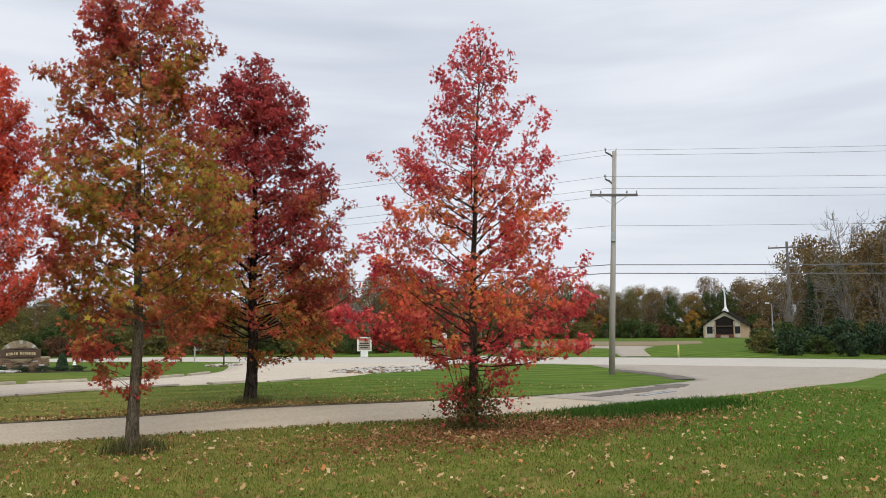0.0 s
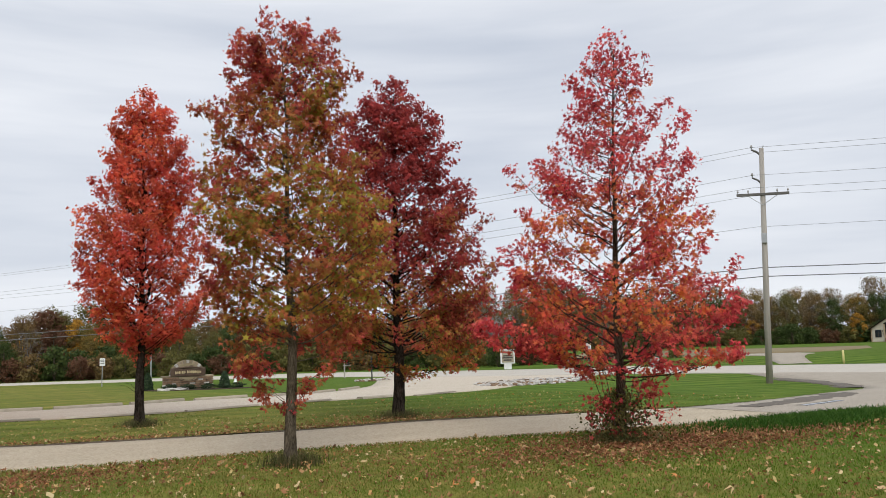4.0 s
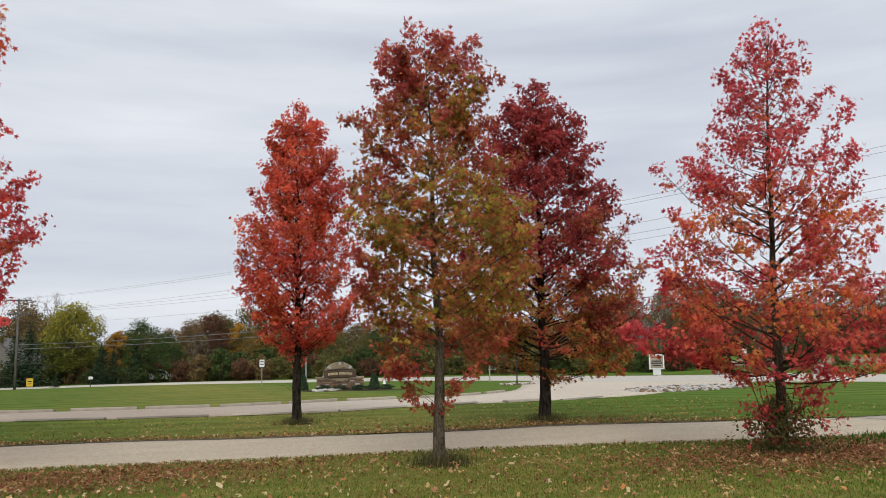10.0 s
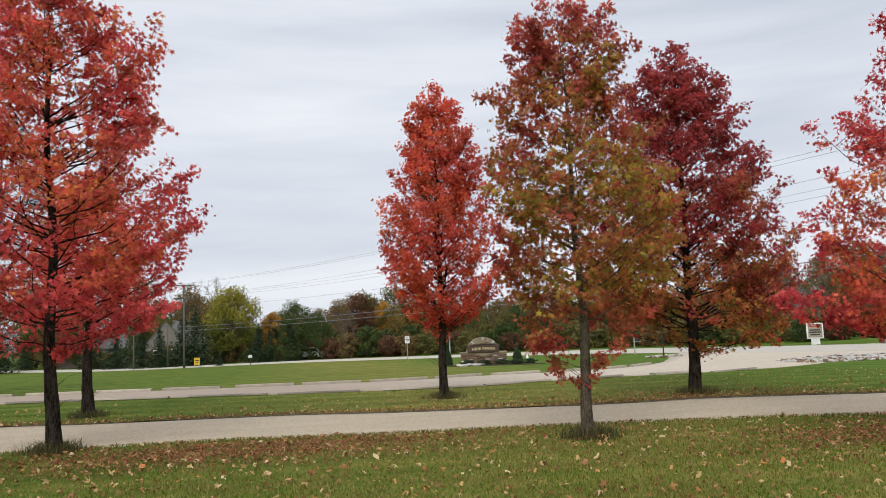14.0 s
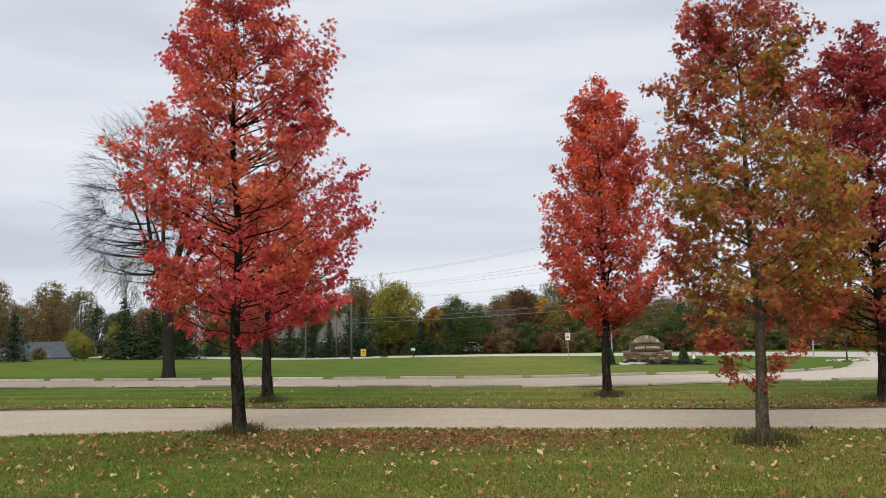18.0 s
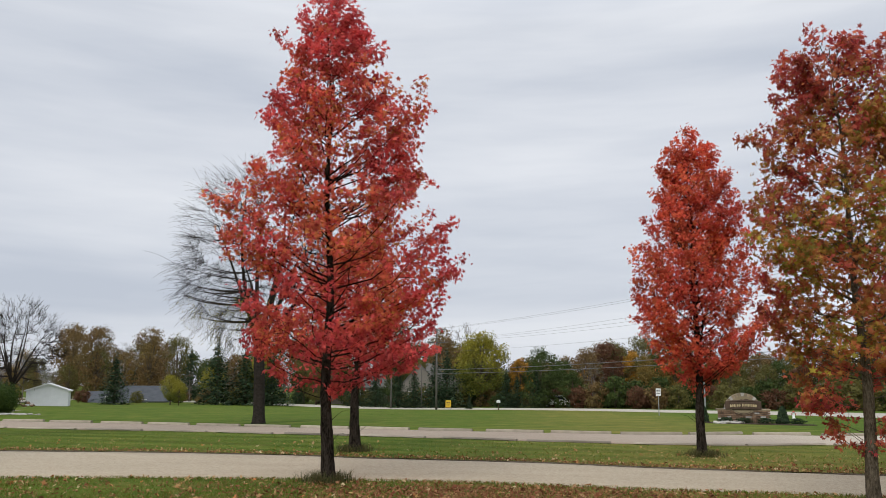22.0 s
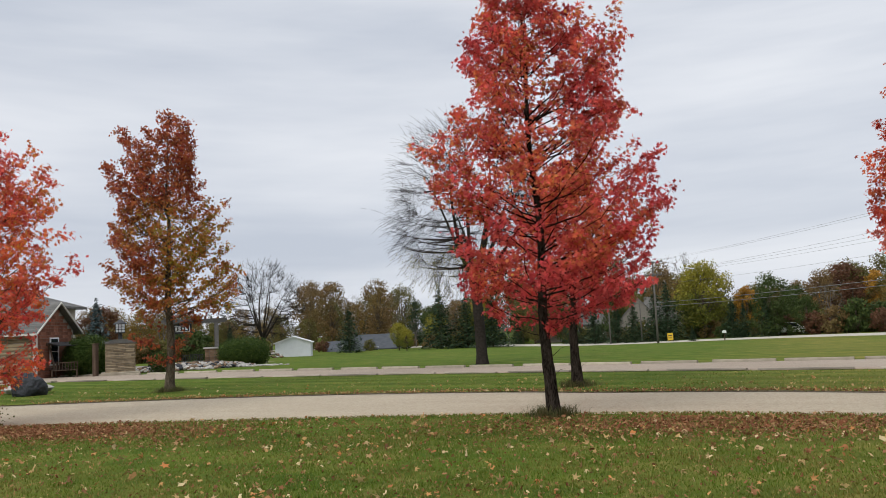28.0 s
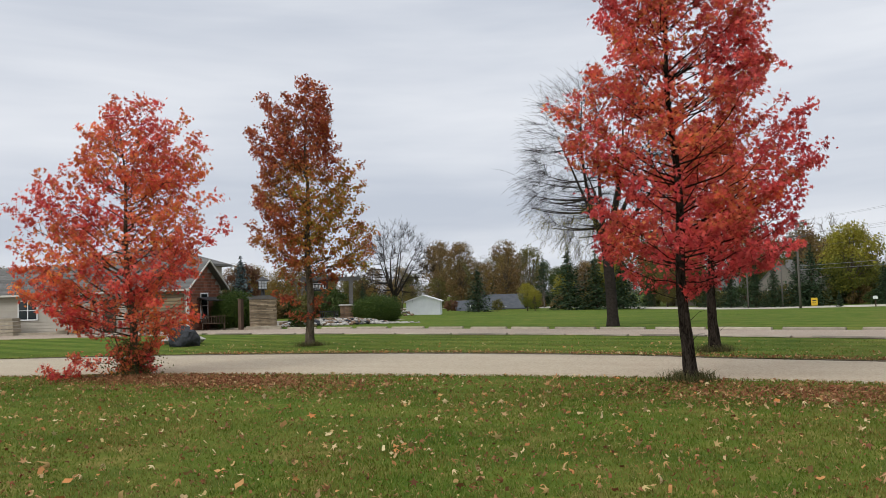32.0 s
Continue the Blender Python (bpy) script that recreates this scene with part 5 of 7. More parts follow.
heap(8.5, 17.3, 4.0, 1.0, 700, FALLEN, "yellow leaf litter along the far edge of the drive", None, DF)
heap(3.5, 19.6, 2.6, 1.0, 500, FALLEN, "yellow leaves under the orange sweetgum", None, DF)

# a thin dark strip paints the shade below the drive's raised far lawn edge
EDGE_SHADE = surface("lawn_edge_shade", (0.06, 0.046, 0.03), (0.14, 0.112, 0.08), 4, 30, 0.95, 0.5)
strip("edge_shade", [(x, y - 0.04) for x, y in DRIVE_FAR[3:-2]], [(x, y + 0.06) for x, y in DRIVE_FAR[3:-2]], EDGE_SHADE, "dark strip for the shade of the raised lawn edge along the drive", "soil", n=400, across=2, lift=0.031, ragged=0.16)
# longer dark grass at the end of the drive
LONG_BLADE = foliage("long_dark_grass", even((0.018, 0.06, 0.008), (0.03, 0.085, 0.011), (0.05, 0.115, 0.016), (0.085, 0.15, 0.028)), glow=0.25, spec=0.05)
p = rng.normal(size=(15000, 2)) * (1.35, 0.5) + (14.6, 10.2)
p = p[p[:, 1] < edge_y(DN, p[:, 0]) - 0.05]
blades((0, 0), p, rng.uniform(0.05, 0.17, len(p)), LONG_BLADE, rng, "long_grass", "longer dark green grass at the end of the drive", width=0.018)
PATCH = gravel_material("damp_asphalt", (0.083, 0.071, 0.056), (0.144, 0.122, 0.099), (0.058, 0.049, 0.040), (0.194, 0.169, 0.140))
strip("asphalt_patch", [(16.4, 12.6), (18.5, 12.9), (20.5, 13.2), (22.5, 14.0)], [(16.2, 13.5), (18.3, 13.9), (20.4, 14.3), (22.8, 15.0)], PATCH, "dark patched asphalt at the drive mouth", "road patch", n=160, across=4, lift=0.036, ragged=0.55)
strip("asphalt_patch", [(28.2, 18.4), (30.5, 20.3), (32.5, 23.0), (34.0, 26.0)], [(29.0, 18.0), (31.4, 19.9), (33.5, 22.6), (34.9, 25.6)], PATCH, "dark asphalt edge beside the pole lawn", "road patch", n=160, across=3, lift=0.036, ragged=0.3)
PUDDLE = Nodes("puddle_water").done((0.05, 0.05, 0.05), 0.05, 0, 0.5)
strip("puddle", [(17.4, 12.25), (18.3, 12.35), (19.3, 12.55)], [(17.3, 12.55), (18.3, 12.75), (19.2, 12.85)], PUDDLE, "shallow puddle on the patched asphalt", "puddle", n=30, across=3, lift=0.04, ragged=0.12)

# ---- utility poles and lines ----


def insulator(p, up=0.16, r=0.045):
    return Buf().tube([(p[0], p[1], p[2]), (p[0], p[1], p[2] + up * 0.35), (p[0], p[1], p[2] + up * 0.4), (p[0], p[1], p[2] + up)], [r * 0.35, r * 0.4, r, r * 0.6], 8)


def utility_pole(x, y, height, turn, label, arms, r=0.15, wood_mat=POLEWOOD):
    pole = thing("utility_pole", on_ground(x, y, turn), label, "utility pole")
    part("pole", Buf().tube([(0, 0, -0.3), (0, 0, height * 0.4), (0.01, 0, height)], [r, r * 0.86, r * 0.68], 12), wood_mat, pole, "grey weathered wooden pole", True)
    for h, ln, tilt in arms:
        arm = part("crossarm", Buf().box((-ln / 2, -0.15, h - 0.06), (ln / 2, -0.05, h + 0.06)), ARMWOOD, pole, bevel=0.01)
        for s in (-0.95, -0.55, 0.55, 0.95):
            part("insulator", insulator((s * ln / 2, -0.1, h + 0.06)), CERAMIC, arm, smooth=True)
        for s in (-1, 1):
            part("brace", Buf().tube([(s * ln * 0.28, -0.1, h - 0.05), (0, -0.12, h - 0.5)], [0.016, 0.016], 5), STEEL, pole)
    return pole


def bracket(pole, h, ln):
    b = part("bracket", Buf().tube([(0, 0, h - 0.25), (-ln * 0.5, 0, h - 0.05), (-ln, 0, h + 0.05)], [0.05, 0.045, 0.04], 6), ARMWOOD, pole)
    part("insulator", insulator((-ln, 0, h + 0.07), 0.2, 0.06), CERAMIC, b, smooth=True)
    part("pin", Buf().tube([(0.02, 0, h - 0.05), (0.1, 0, h + 0.22)], [0.03, 0.025], 6), STEEL, pole)


P0, P1, P2 = (73.4, -43.2), (31.4, 23.9), (-10.6, 91.0)
pole1 = utility_pole(*P1, 10.72, -53, "tall weathered wooden utility pole with one crossarm on the lawn", [(8.55, 2.25, 0)])
pole1.matrix_world = pole1.matrix_world @ pose(0, 0, 0, 0, 2.1, 0)
bracket(pole1, 10.62, 0.42)
bracket(pole1, 9.3, 0.42)
part("splice_box", Buf().box((-0.12, -0.2, 6.3), (0.12, -0.08, 6.75)), STEEL, pole1, bevel=0.02)
utility_pole(*P2, 8.95, 0, "wooden utility pole with two crossarms beside the far road", [(8.85, 2.2, 0), (7.45, 1.9, 0)], 0.13, DARKPOLE)
utility_pole(*P0, 10.5, -53, "wooden utility pole farther along the road", [(8.5, 2.25, 0)])
pole4 = utility_pole(72.05, 34.8, 9.65, -60, "dark wooden utility pole with a transformer across the road", [(9.1, 3.2, 0)], 0.17, DARKPOLE)
part("transformer", Buf().tube([(0.35, -0.1, 2.9), (0.35, -0.1, 3.0), (0.35, -0.1, 3.8), (0.35, -0.1, 3.9)], [0.16, 0.2, 0.2, 0.15], 12), STEEL, pole4, smooth=True)


def cable(a, b, ha, hb, sag, off, r, label):
    za, zb = ground_z(*a), ground_z(*b)
    d = Vector((b[0] - a[0], b[1] - a[1], 0)).normalized()
    n = Vector((-d.y, d.x, 0)) * off
    pts = []
    for i in range(25):
        t = i / 24
        pts.append((a[0] + (b[0] - a[0]) * t + n.x, a[1] + (b[1] - a[1]) * t + n.y, (za + ha) * (1 - t) + (zb + hb) * t - 4 * sag * t * (1 - t)))
    ob = new("power_cable", mesh_of("power_cable", *(lambda b_: (b_.v, b_.f))(Buf().tube(pts, [r] * 25, 5)), WIRE))
    return tagged(ob, label, "cable", "overhead lines")


for a, b in ((P0, P1), (P1, P2)):
    k = 1 if b is P2 else 0
    for off, h, h2, sag in ((0.2, 10.75, 9.0, 0.9), (-0.3, 10.6, 8.98, 0.9), (0.85, 8.75, 7.6, 1.0), (-1.2, 8.75, 7.6, 1.0), (0.2, 9.45, 7.6, 0.9), (-0.2, 7.1, 6.4, 0.7)):
        cable(a, b, *((h2 if not k else h), (h if not k else h2)), sag, off, 0.0075, "thin dark power line between wooden poles")
    for off, h, h2, sag in ((-0.05, 5.2, 4.4, 0.5), (-0.1, 4.8, 4.0, 0.5)):
        cable(a, b, *((h2 if not k else h), (h if not k else h2)), sag, off, 0.022, "thick dark communication cable between poles")

# ---- concrete stops along the lane ----


def stop_mesh(name, ln, w, h, mat):
    b = Buf()
    b.prism([(-w / 2, 0), (w / 2, 0), (w / 2 - 0.03, h * 0.8), (w / 2 - 0.06, h), (-w / 2 + 0.06, h), (-w / 2 + 0.03, h * 0.8)], ln)
    return mesh_of(name, b.v, b.f, mat)


STOP_ME = stop_mesh("concrete_stop", 2.2, 0.19, 0.095, CONCRETE)
TIMBER_ME = stop_mesh("timber_edging", 2.5, 0.2, 0.05, surface("weathered_timber", (0.20, 0.165, 0.125), (0.40, 0.345, 0.27), 3, 25, 0.9, 0.4, 0.01, (1, 0.2, 1), vary=0.5))
SLAB_ME = stop_mesh("concrete_slab", 1.5, 0.42, 0.07, CONCRETE)
rs = random.Random(9)


def line_stops(line, inset, spacing, pick, x0, x1, label, group):
    pts, run, last = resample(line, 900), 0.0, -9.0
    for a, b in zip(pts, pts[1:]):
        run += (b - a).length
        if not (x0 < a.x < x1) or run - last < spacing:
            continue
        last = run + rs.uniform(-0.15, 0.15)
        d = (b - a).normalized()
        n = Vector((-d.y, d.x, 0)) * (inset + rs.uniform(-0.06, 0.06))
        me, name, lab = pick()
        p = a + n
        ob = new(name, me)
        ob.matrix_world = pose(p.x, p.y, ground_z(p.x, p.y) + 0.015, 0, 0, degrees(atan2(d.y, d.x)) - 90 + rs.uniform(-1.5, 1.5))
        tagged(ob, lab, "kerb stop", group)


line_stops(LANE_FAR, 0.05, 2.55, lambda: (STOP_ME, "concrete_stop", "pale weathered concrete wheel stop along the gravel lane"), -40, 17.2, "", "wheel stops beyond the lane")
line_stops(LANE_NEAR, -0.05, 2.9, lambda: rs.choice(((TIMBER_ME, "timber_edging", "weathered half-sunk timber edging laid along the lane"), (TIMBER_ME, "timber_edging", "weathered half-sunk timber edging laid along the lane"), (SLAB_ME, "concrete_slab", "flat pale concrete slab set at the lane edge"))), -40, 17.5, "", "edging before the lane")


# ---- stones ----
def stone_mesh(name, seed, size, mat, fine=2):
    rng2 = random.Random(seed)
    bm = bmesh.new()
    bmesh.ops.create_icosphere(bm, subdivisions=fine, radius=0.5)
    for v in bm.verts:
        q = v.co.copy()
        v.co *= 1 + 0.35 * noise.noise(q * 1.7 + Vector((seed * 3.1, 0, 0))) + 0.12 * noise.noise(q * 5 + Vector((0, seed, 0))) + (0.07 * noise.noise(q * 13) if fine > 2 else 0.0)
        v.co = Vector((v.co.x * size[0], v.co.y * size[1], v.co.z * size[2]))
    me = bpy.data.meshes.new(name)
    bm.to_mesh(me)
    bm.free()
    me.materials.append(mat)
    return me


PEBBLES = [stone_mesh("stone", s, (1, 0.75 + 0.05 * s, 0.55), m) for s, m in ((1, STONE_B), (2, STONE_B), (3, STONE_A), (4, STONE_B), (5, BOULDER))]


def stone_bed(cx, cy, lx, ly, turn, n, lo, hi, label, seed, choice=(0, 1, 2, 3), pile=0.0):
    rnd = random.Random(seed)
    bed = thing("stone_bed", on_ground(cx, cy, turn), label, "rocks")
    m = bed.matrix_world
    for i in range(n):
        u, w = rnd.uniform(-1, 1), rnd.uniform(-1, 1)
        if u * u + w * w > 1:
            continue
        s = rnd.uniform(lo, hi)
        p = m @ Vector((u * lx / 2, w * ly / 2, 0))
        st = new("stone", PEBBLES[rnd.choice(choice)])
        st.parent = bed
        st.matrix_basis = pose(u * lx / 2, w * ly / 2, ground_z(p.x, p.y) - m.translation.z + s * 0.12 + pile * (1 - u * u - w * w), rnd.uniform(-20, 20), rnd.uniform(-20, 20), rnd.uniform(0, 360)) @ Matrix.Diagonal((s, s, s, 1))
    return bed


stone_bed(26.3, 34.2, 11, 4.2, 27, 620, 0.1, 0.34, "bed of broken pale limestone at the lane mouth", 3)
stone_bed(25.3, 51.6, 5, 2.2, 50, 150, 0.1, 0.3, "small bed of pale limestone beside the lane mouth", 4)

# ---- monument sign ----
GOLD = surface("gilded_letters", (0.42, 0.33, 0.16), (0.6, 0.5, 0.3), 4, 30, 0.45, 0.05)
SIGN_TAN = surface("tan_sign_panel", (0.19, 0.15, 0.085), (0.28, 0.225, 0.13), 2, 30, 0.7, 0.1)


def monument():
    sx, sy = 11.15, 45.75
    s = thing("monument_sign", on_ground(sx, sy, degrees(atan2(sy, sx)) - 90 + 6) @ Matrix.Scale(0.93, 4), "arched business sign on a fieldstone base with stone wings", "sign")
    core = part("base", Buf().box((-1.35, -0.32, -0.1), (1.35, 0.32, 0.72)), MORTAR, s)
    rnd = random.Random(4)
    for row in range(7):
        x = -1.42
        while x < 1.4:
            w = rnd.uniform(0.13, 0.32)
            h = 0.107
            b = Buf().box((x, -0.40 - rnd.uniform(0, 0.05), row * h), (min(x + w - 0.015, 1.44), -0.30, row * h + h - 0.015))
            part("stone", b, STONE_A if rnd.random() < 0.88 else STONE_B, core, bevel=0.018)
            x += w
    for sx2 in (-1, 1):
        wing = part("wing_cap", Buf().box((sx2 * 1.05 - 0.42, -0.42, 0.74), (sx2 * 1.05 + 0.42, 0.4, 0.82)), STONE_C, s, "tan stone cap", bevel=0.02)
    arc = [(cos(radians(a)) * 1.0, 0.72 + sin(radians(a)) * 0.98) for a in range(0, 181, 12)]
    rim = part("arch_rim", Buf().prism(arc, 0.42), MORTAR, s, "pale stone arch")
    for k in range(17):  # stones of the arch
        a0, a1 = radians(180 * k / 17 + 0.8), radians(180 * (k + 1) / 17 - 0.8)
        q = [(cos(a) * r_, 0.72 + sin(a) * r_ * 0.98) for r_, a in ((0.84, a0), (1.03, a0), (1.03, a1), (0.84, a1))]
        part("stone", Buf().prism(q, 0.5), STONE_C if k % 4 else STONE_B, rim)
    inner = [(cos(radians(a)) * 0.82, 0.74 + sin(radians(a)) * 0.8) for a in range(0, 181, 12)]
    part("panel", Buf().prism(inner, 0.05, Matrix.Translation((0, -0.23, 0))), SIGN_TAN, s, "tan painted panel")
    name = part("name_board", Buf().box((-0.98, -0.46, 0.8), (0.98, -0.26, 1.2)), DARKWOOD, s, "dark brown name board", bevel=0.02)
    x = -0.72
    for w in (0.15, 0.11, 0.2, 0.12, 0.16, 0, 0.16, 0.13, 0.12, 0.15, 0.16, 0.15, 0.13):
        if w:
            drop = 0.05 * (1 - (x / 0.8) ** 2)
            part("letter_bar", Buf().box((x, -0.485, 0.9 + drop), (x + w * 0.3, -0.458, 1.06 + drop)).box((x + w * 0.42, -0.485, 0.92 + drop), (x + w * 0.62, -0.458, 1.04 + drop)), GOLD, name)
        x += (w or 0.09) * 0.8
    part("top_rail", Buf().tube([(-0.98, -0.36, 1.2), (-0.5, -0.4, 1.27), (0, -0.4, 1.295), (0.5, -0.4, 1.27), (0.98, -0.36, 1.2)], [0.05] * 5, 8), DARKWOOD, name)
    for r_ in (0.3, 0.4):
        part("disc_rim", Buf().tube([(cos(t_ * pi / 12) * r_ * 1.35, -0.455, 0.74 + sin(t_ * pi / 12) * r_ * 0.62) for t_ in range(12, 25)], [0.018] * 13, 5), DARKWOOD, name)
    part("disc", Buf().prism([(cos(t_ * pi / 12) * 0.56, 0.74 + sin(t_ * pi / 12) * 0.27) for t_ in range(12, 25)], 0.1, Matrix.Translation((0, -0.4, 0))), SIGN_TAN, s, "tan half-round plaque")
    part("emblem", Buf().prism([(-0.35, 1.2), (-0.1, 1.24), (0.12, 1.22), (0.33, 1.38), (0.16, 1.4), (0.05, 1.34), (-0.12, 1.36)], 0.03, Matrix.Translation((0, -0.265, 0))), DARKWOOD, s, "plain dark emblem shape")
    return s


monument()
MULCH = surface("dark_bark_mulch", (0.025, 0.018, 0.013), (0.08, 0.058, 0.04), 6, 40, 0.95, 0.6, 0.03)
strip("mulch_bed", [(9.0, 44.2), (10.2, 43.6), (11.6, 43.2), (13.0, 43.1), (14.3, 43.8)], [(8.8, 46.6), (10.2, 46.6), (11.8, 46.2), (13.2, 45.7), (14.5, 45.0)], MULCH, "dark bark mulch bed round the stone sign", "mulch", n=50, across=4, lift=0.04, ragged=0.25)
stone_bed(10.1, 44.2, 1.6, 0.7, 20, 30, 0.18, 0.42, "flat pale stones at the edge of the mulch bed", 41, (0, 1, 3))


def cone_shrub(x, y, h, w, label):
    rng2 = np.random.default_rng(int(x * 100))
    s = thing("clipped_shrub", on_ground(x, y), label, "shrub")
    part("stem", Buf().tube([(0, 0, -0.05), (0, 0, h * 0.6)], [0.05, 0.02], 6), BARK, s)
    n = 1800
    u = rng2.random(n)
    R = w / 2 * np.sqrt(np.clip(1 - (1.25 * u - 0.25) ** 2, 0, 1)) * (1 - 0.35 * u) * (0.7 + 0.3 * rng2.random(n))
    a = rng2.uniform(0, 2 * pi, n)
    pos = np.stack([R * np.cos(a), R * np.sin(a), h * u], 1)
    nrm = np.stack([np.cos(a), np.sin(a), 0.3 + u], 1) + rng2.normal(size=(n, 3)) * 0.5
    nrm /= np.linalg.norm(nrm, axis=1, keepdims=True)
    part("crown", plain_leaves("crown", pos, nrm, 0.09 * rng2.uniform(0.6, 1.3, n), G_DARK, rng2), None, s)


cone_shrub(9.15, 46.2, 0.95, 0.66, "small clipped dark conifer beside the stone sign")
cone_shrub(13.05, 45.2, 0.95, 0.66, "small clipped dark conifer beside the stone sign")
for k, (x, y) in enumerate(((10.0, 44.6), (10.9, 44.4), (11.9, 44.3), (12.7, 44.3), (13.6, 44.6))):
    p = plant("evergreen", k % 2, x, y, 0.27, tall=0.45)
    p["label"] = "low spreading juniper before the stone sign"

# ---- roadside signs, posts and hydrant ----


def post_sign(x, y, h, w, ph, mat, label, turn, post=STEEL, bars=0, r=0.03):
    s = thing("post_sign", on_ground(x, y, turn), label, "sign")
    part("post", Buf().tube([(0, 0, -0.1), (0, 0, h)], [r, r], 8), post, s)
    pl = part("plate", Buf().box((-w / 2, -r - 0.02, h - ph), (w / 2, -r - 0.001, h)), mat, s, bevel=0.004)
    for i in range(bars):
        z = h - ph * (0.25 + 0.6 * i / bars)
        part("text_bar", Buf().box((-w * 0.36, -r - 0.024, z - 0.02), (w * 0.36, -r - 0.0205, z + 0.02)), BLACK, pl)
    return s


post_sign(9.25, 62.3, 2.0, 0.36, 0.55, WHITE, "white speed sign on a thin steel post by the road", -8, bars=3)
post_sign(46.0, 52.6, 1.85, 0.42, 0.55, WHITE, "small white notice on a steel post", -40, bars=3)
y_sign = thing("yard_sign", on_ground(-9.2, 90.3, 6), "bright yellow double-sided yard sign on the grass", "sign")
for s in (-1, 1):
    part("leg", Buf().box((s * 0.25 - 0.02, -0.02, 0), (s * 0.25 + 0.02, 0.02, 0.35)), STEEL, y_sign)
part("board", Buf().box((-0.3, -0.02, 0.26), (0.3, 0.02, 1.05)), YELLOW, y_sign, bevel=0.008)
part("text_bar", Buf().box((-0.2, -0.03, 0.72), (0.2, -0.021, 0.8)), BLACK, y_sign)
part("text_bar", Buf().box((-0.2, -0.03, 0.5), (0.14, -0.021, 0.56)), BLACK, y_sign)
mq = thing("marquee_sign", on_ground(42.2, 59.0, -38) @ Matrix.Scale(0.87, 4), "white lettered marquee sign on a short pedestal", "sign")
part("pedestal", Buf().box((-0.38, -0.2, -0.1), (0.38, 0.2, 0.55)), WHITE, mq, bevel=0.02)
cab = part("cabinet", Buf().box((-0.72, -0.22, 0.55), (0.72, 0.22, 2.0)), WHITE, mq, bevel=0.03)
face = part("face", Buf().box((-0.58, -0.25, 0.68), (0.62, -0.222, 1.9)), CONCRETE, cab)
for i, (w, z) in enumerate(((1.0, 1.7), (0.9, 1.35), (1.05, 1.15), (0.8, 0.92))):
    part("text_bar", Buf().box((-w / 2, -0.262, z - 0.06), (w / 2, -0.2505, z + 0.06)), BLACK if i else RED, face)
bp = thing("delineator", on_ground(51.9, 33.5), "pale yellow marker post at the road edge", "post")
part("post", Buf().tube([(0, 0, -0.1), (0, 0, 0.85), (0, 0, 0.92)], [0.07, 0.07, 0.03], 10), surface("pale_yellow_plastic", (0.6, 0.52, 0.2), (0.72, 0.65, 0.3), 3, 20, 0.6, 0.05), bp, smooth=True)


def hydrant(x, y):
    h = thing("fire_hydrant", on_ground(x, y) @ Matrix.Scale(0.75, 4), "small red and white fire hydrant on the grass", "hydrant")
    part("barrel", Buf().tube([(0, 0, 0), (0, 0, 0.08), (0, 0, 0.081), (0, 0, 0.55), (0, 0, 0.6)], [0.18, 0.18, 0.12, 0.12, 0.16], 12), WHITE, h, smooth=True)
    part("bonnet", Buf().tube([(0, 0, 0.55), (0, 0, 0.62), (0, 0, 0.68), (0, 0, 0.72)], [0.15, 0.13, 0.07, 0.03], 12), RED, h, "red domed cap", True)
    for s in (-1, 1):
        part("outlet", Buf().tube([(s * 0.1, 0, 0.42), (s * 0.2, 0, 0.42)], [0.06, 0.06], 8), RED, h)


hydrant(18.0, 59.6)


def mail_post(x, y, h, label):
    m = thing("mailbox_post", on_ground(x, y, -20), label, "mailbox")
    part("post", Buf().box((-0.05, -0.05, -0.1), (0.05, 0.05, h)), POLEWOOD, m, bevel=0.01)
    part("arm", Buf().box((-0.1, -0.04, h * 0.72), (0.5, 0.04, h * 0.72 + 0.08)), POLEWOOD, m)
    part("mailbox", Buf().prism([(-0.1, 0), (0.1, 0), (0.1, 0.12), (0.07, 0.18), (0, 0.21), (-0.07, 0.18), (-0.1, 0.12)], 0.45, pose(0.28, 0, h * 0.72 + 0.08, 0, 0, 0)), BLACK, m)
    return m


mail_post(26.3, 58.6, 1.3, "grey wooden mailbox post beside the road")
lp = thing("lamp_post", on_ground(24.6, 50.3), "thin dark post at the lane mouth", "post")
part("pole", Buf().tube([(0, 0, -0.1), (0, 0, 1.6), (0, 0, 1.66)], [0.05, 0.045, 0.02], 8), BLACK, lp)
part("base", Buf().tube([(0, 0, 0), (0, 0, 0.12)], [0.11, 0.08], 10), BLACK, lp)
part("collar", Buf().tube([(0, 0, 1.3), (0, 0, 1.36)], [0.08, 0.08], 10), BLACK, lp)
fl = thing("flag_pole", on_ground(11.0, 54.5), "thin grey pole behind the stone sign", "pole")
part("pole", Buf().tube([(0, 0, -0.1), (0, 0, 3.0), (0, 0, 5.2)], [0.05, 0.045, 0.04], 8), STEEL, fl)
part("ball", Buf().tube([(0, 0, 5.2), (0, 0, 5.25), (0, 0, 5.3)], [0.03, 0.07, 0.02], 8), STEEL, fl)
wr = new("white_boulder", stone_mesh("white_boulder", 12, (1.55, 1.0, 0.85), STONE_B))
wr.matrix_world = on_ground(42.9, 51.9, 20, 0.25)
tagged(wr, "pale limestone boulder across the main road", "boulder")
wr2 = new("white_boulder", stone_mesh("white_boulder", 14, (1.5, 1.0, 0.95), STONE_B))
wr2.matrix_world = on_ground(45.6, 44.6, 70, 0.25)
tagged(wr2, "pale limestone boulder behind the scarlet sweetgum", "boulder")

# ---- the brick and siding house ----


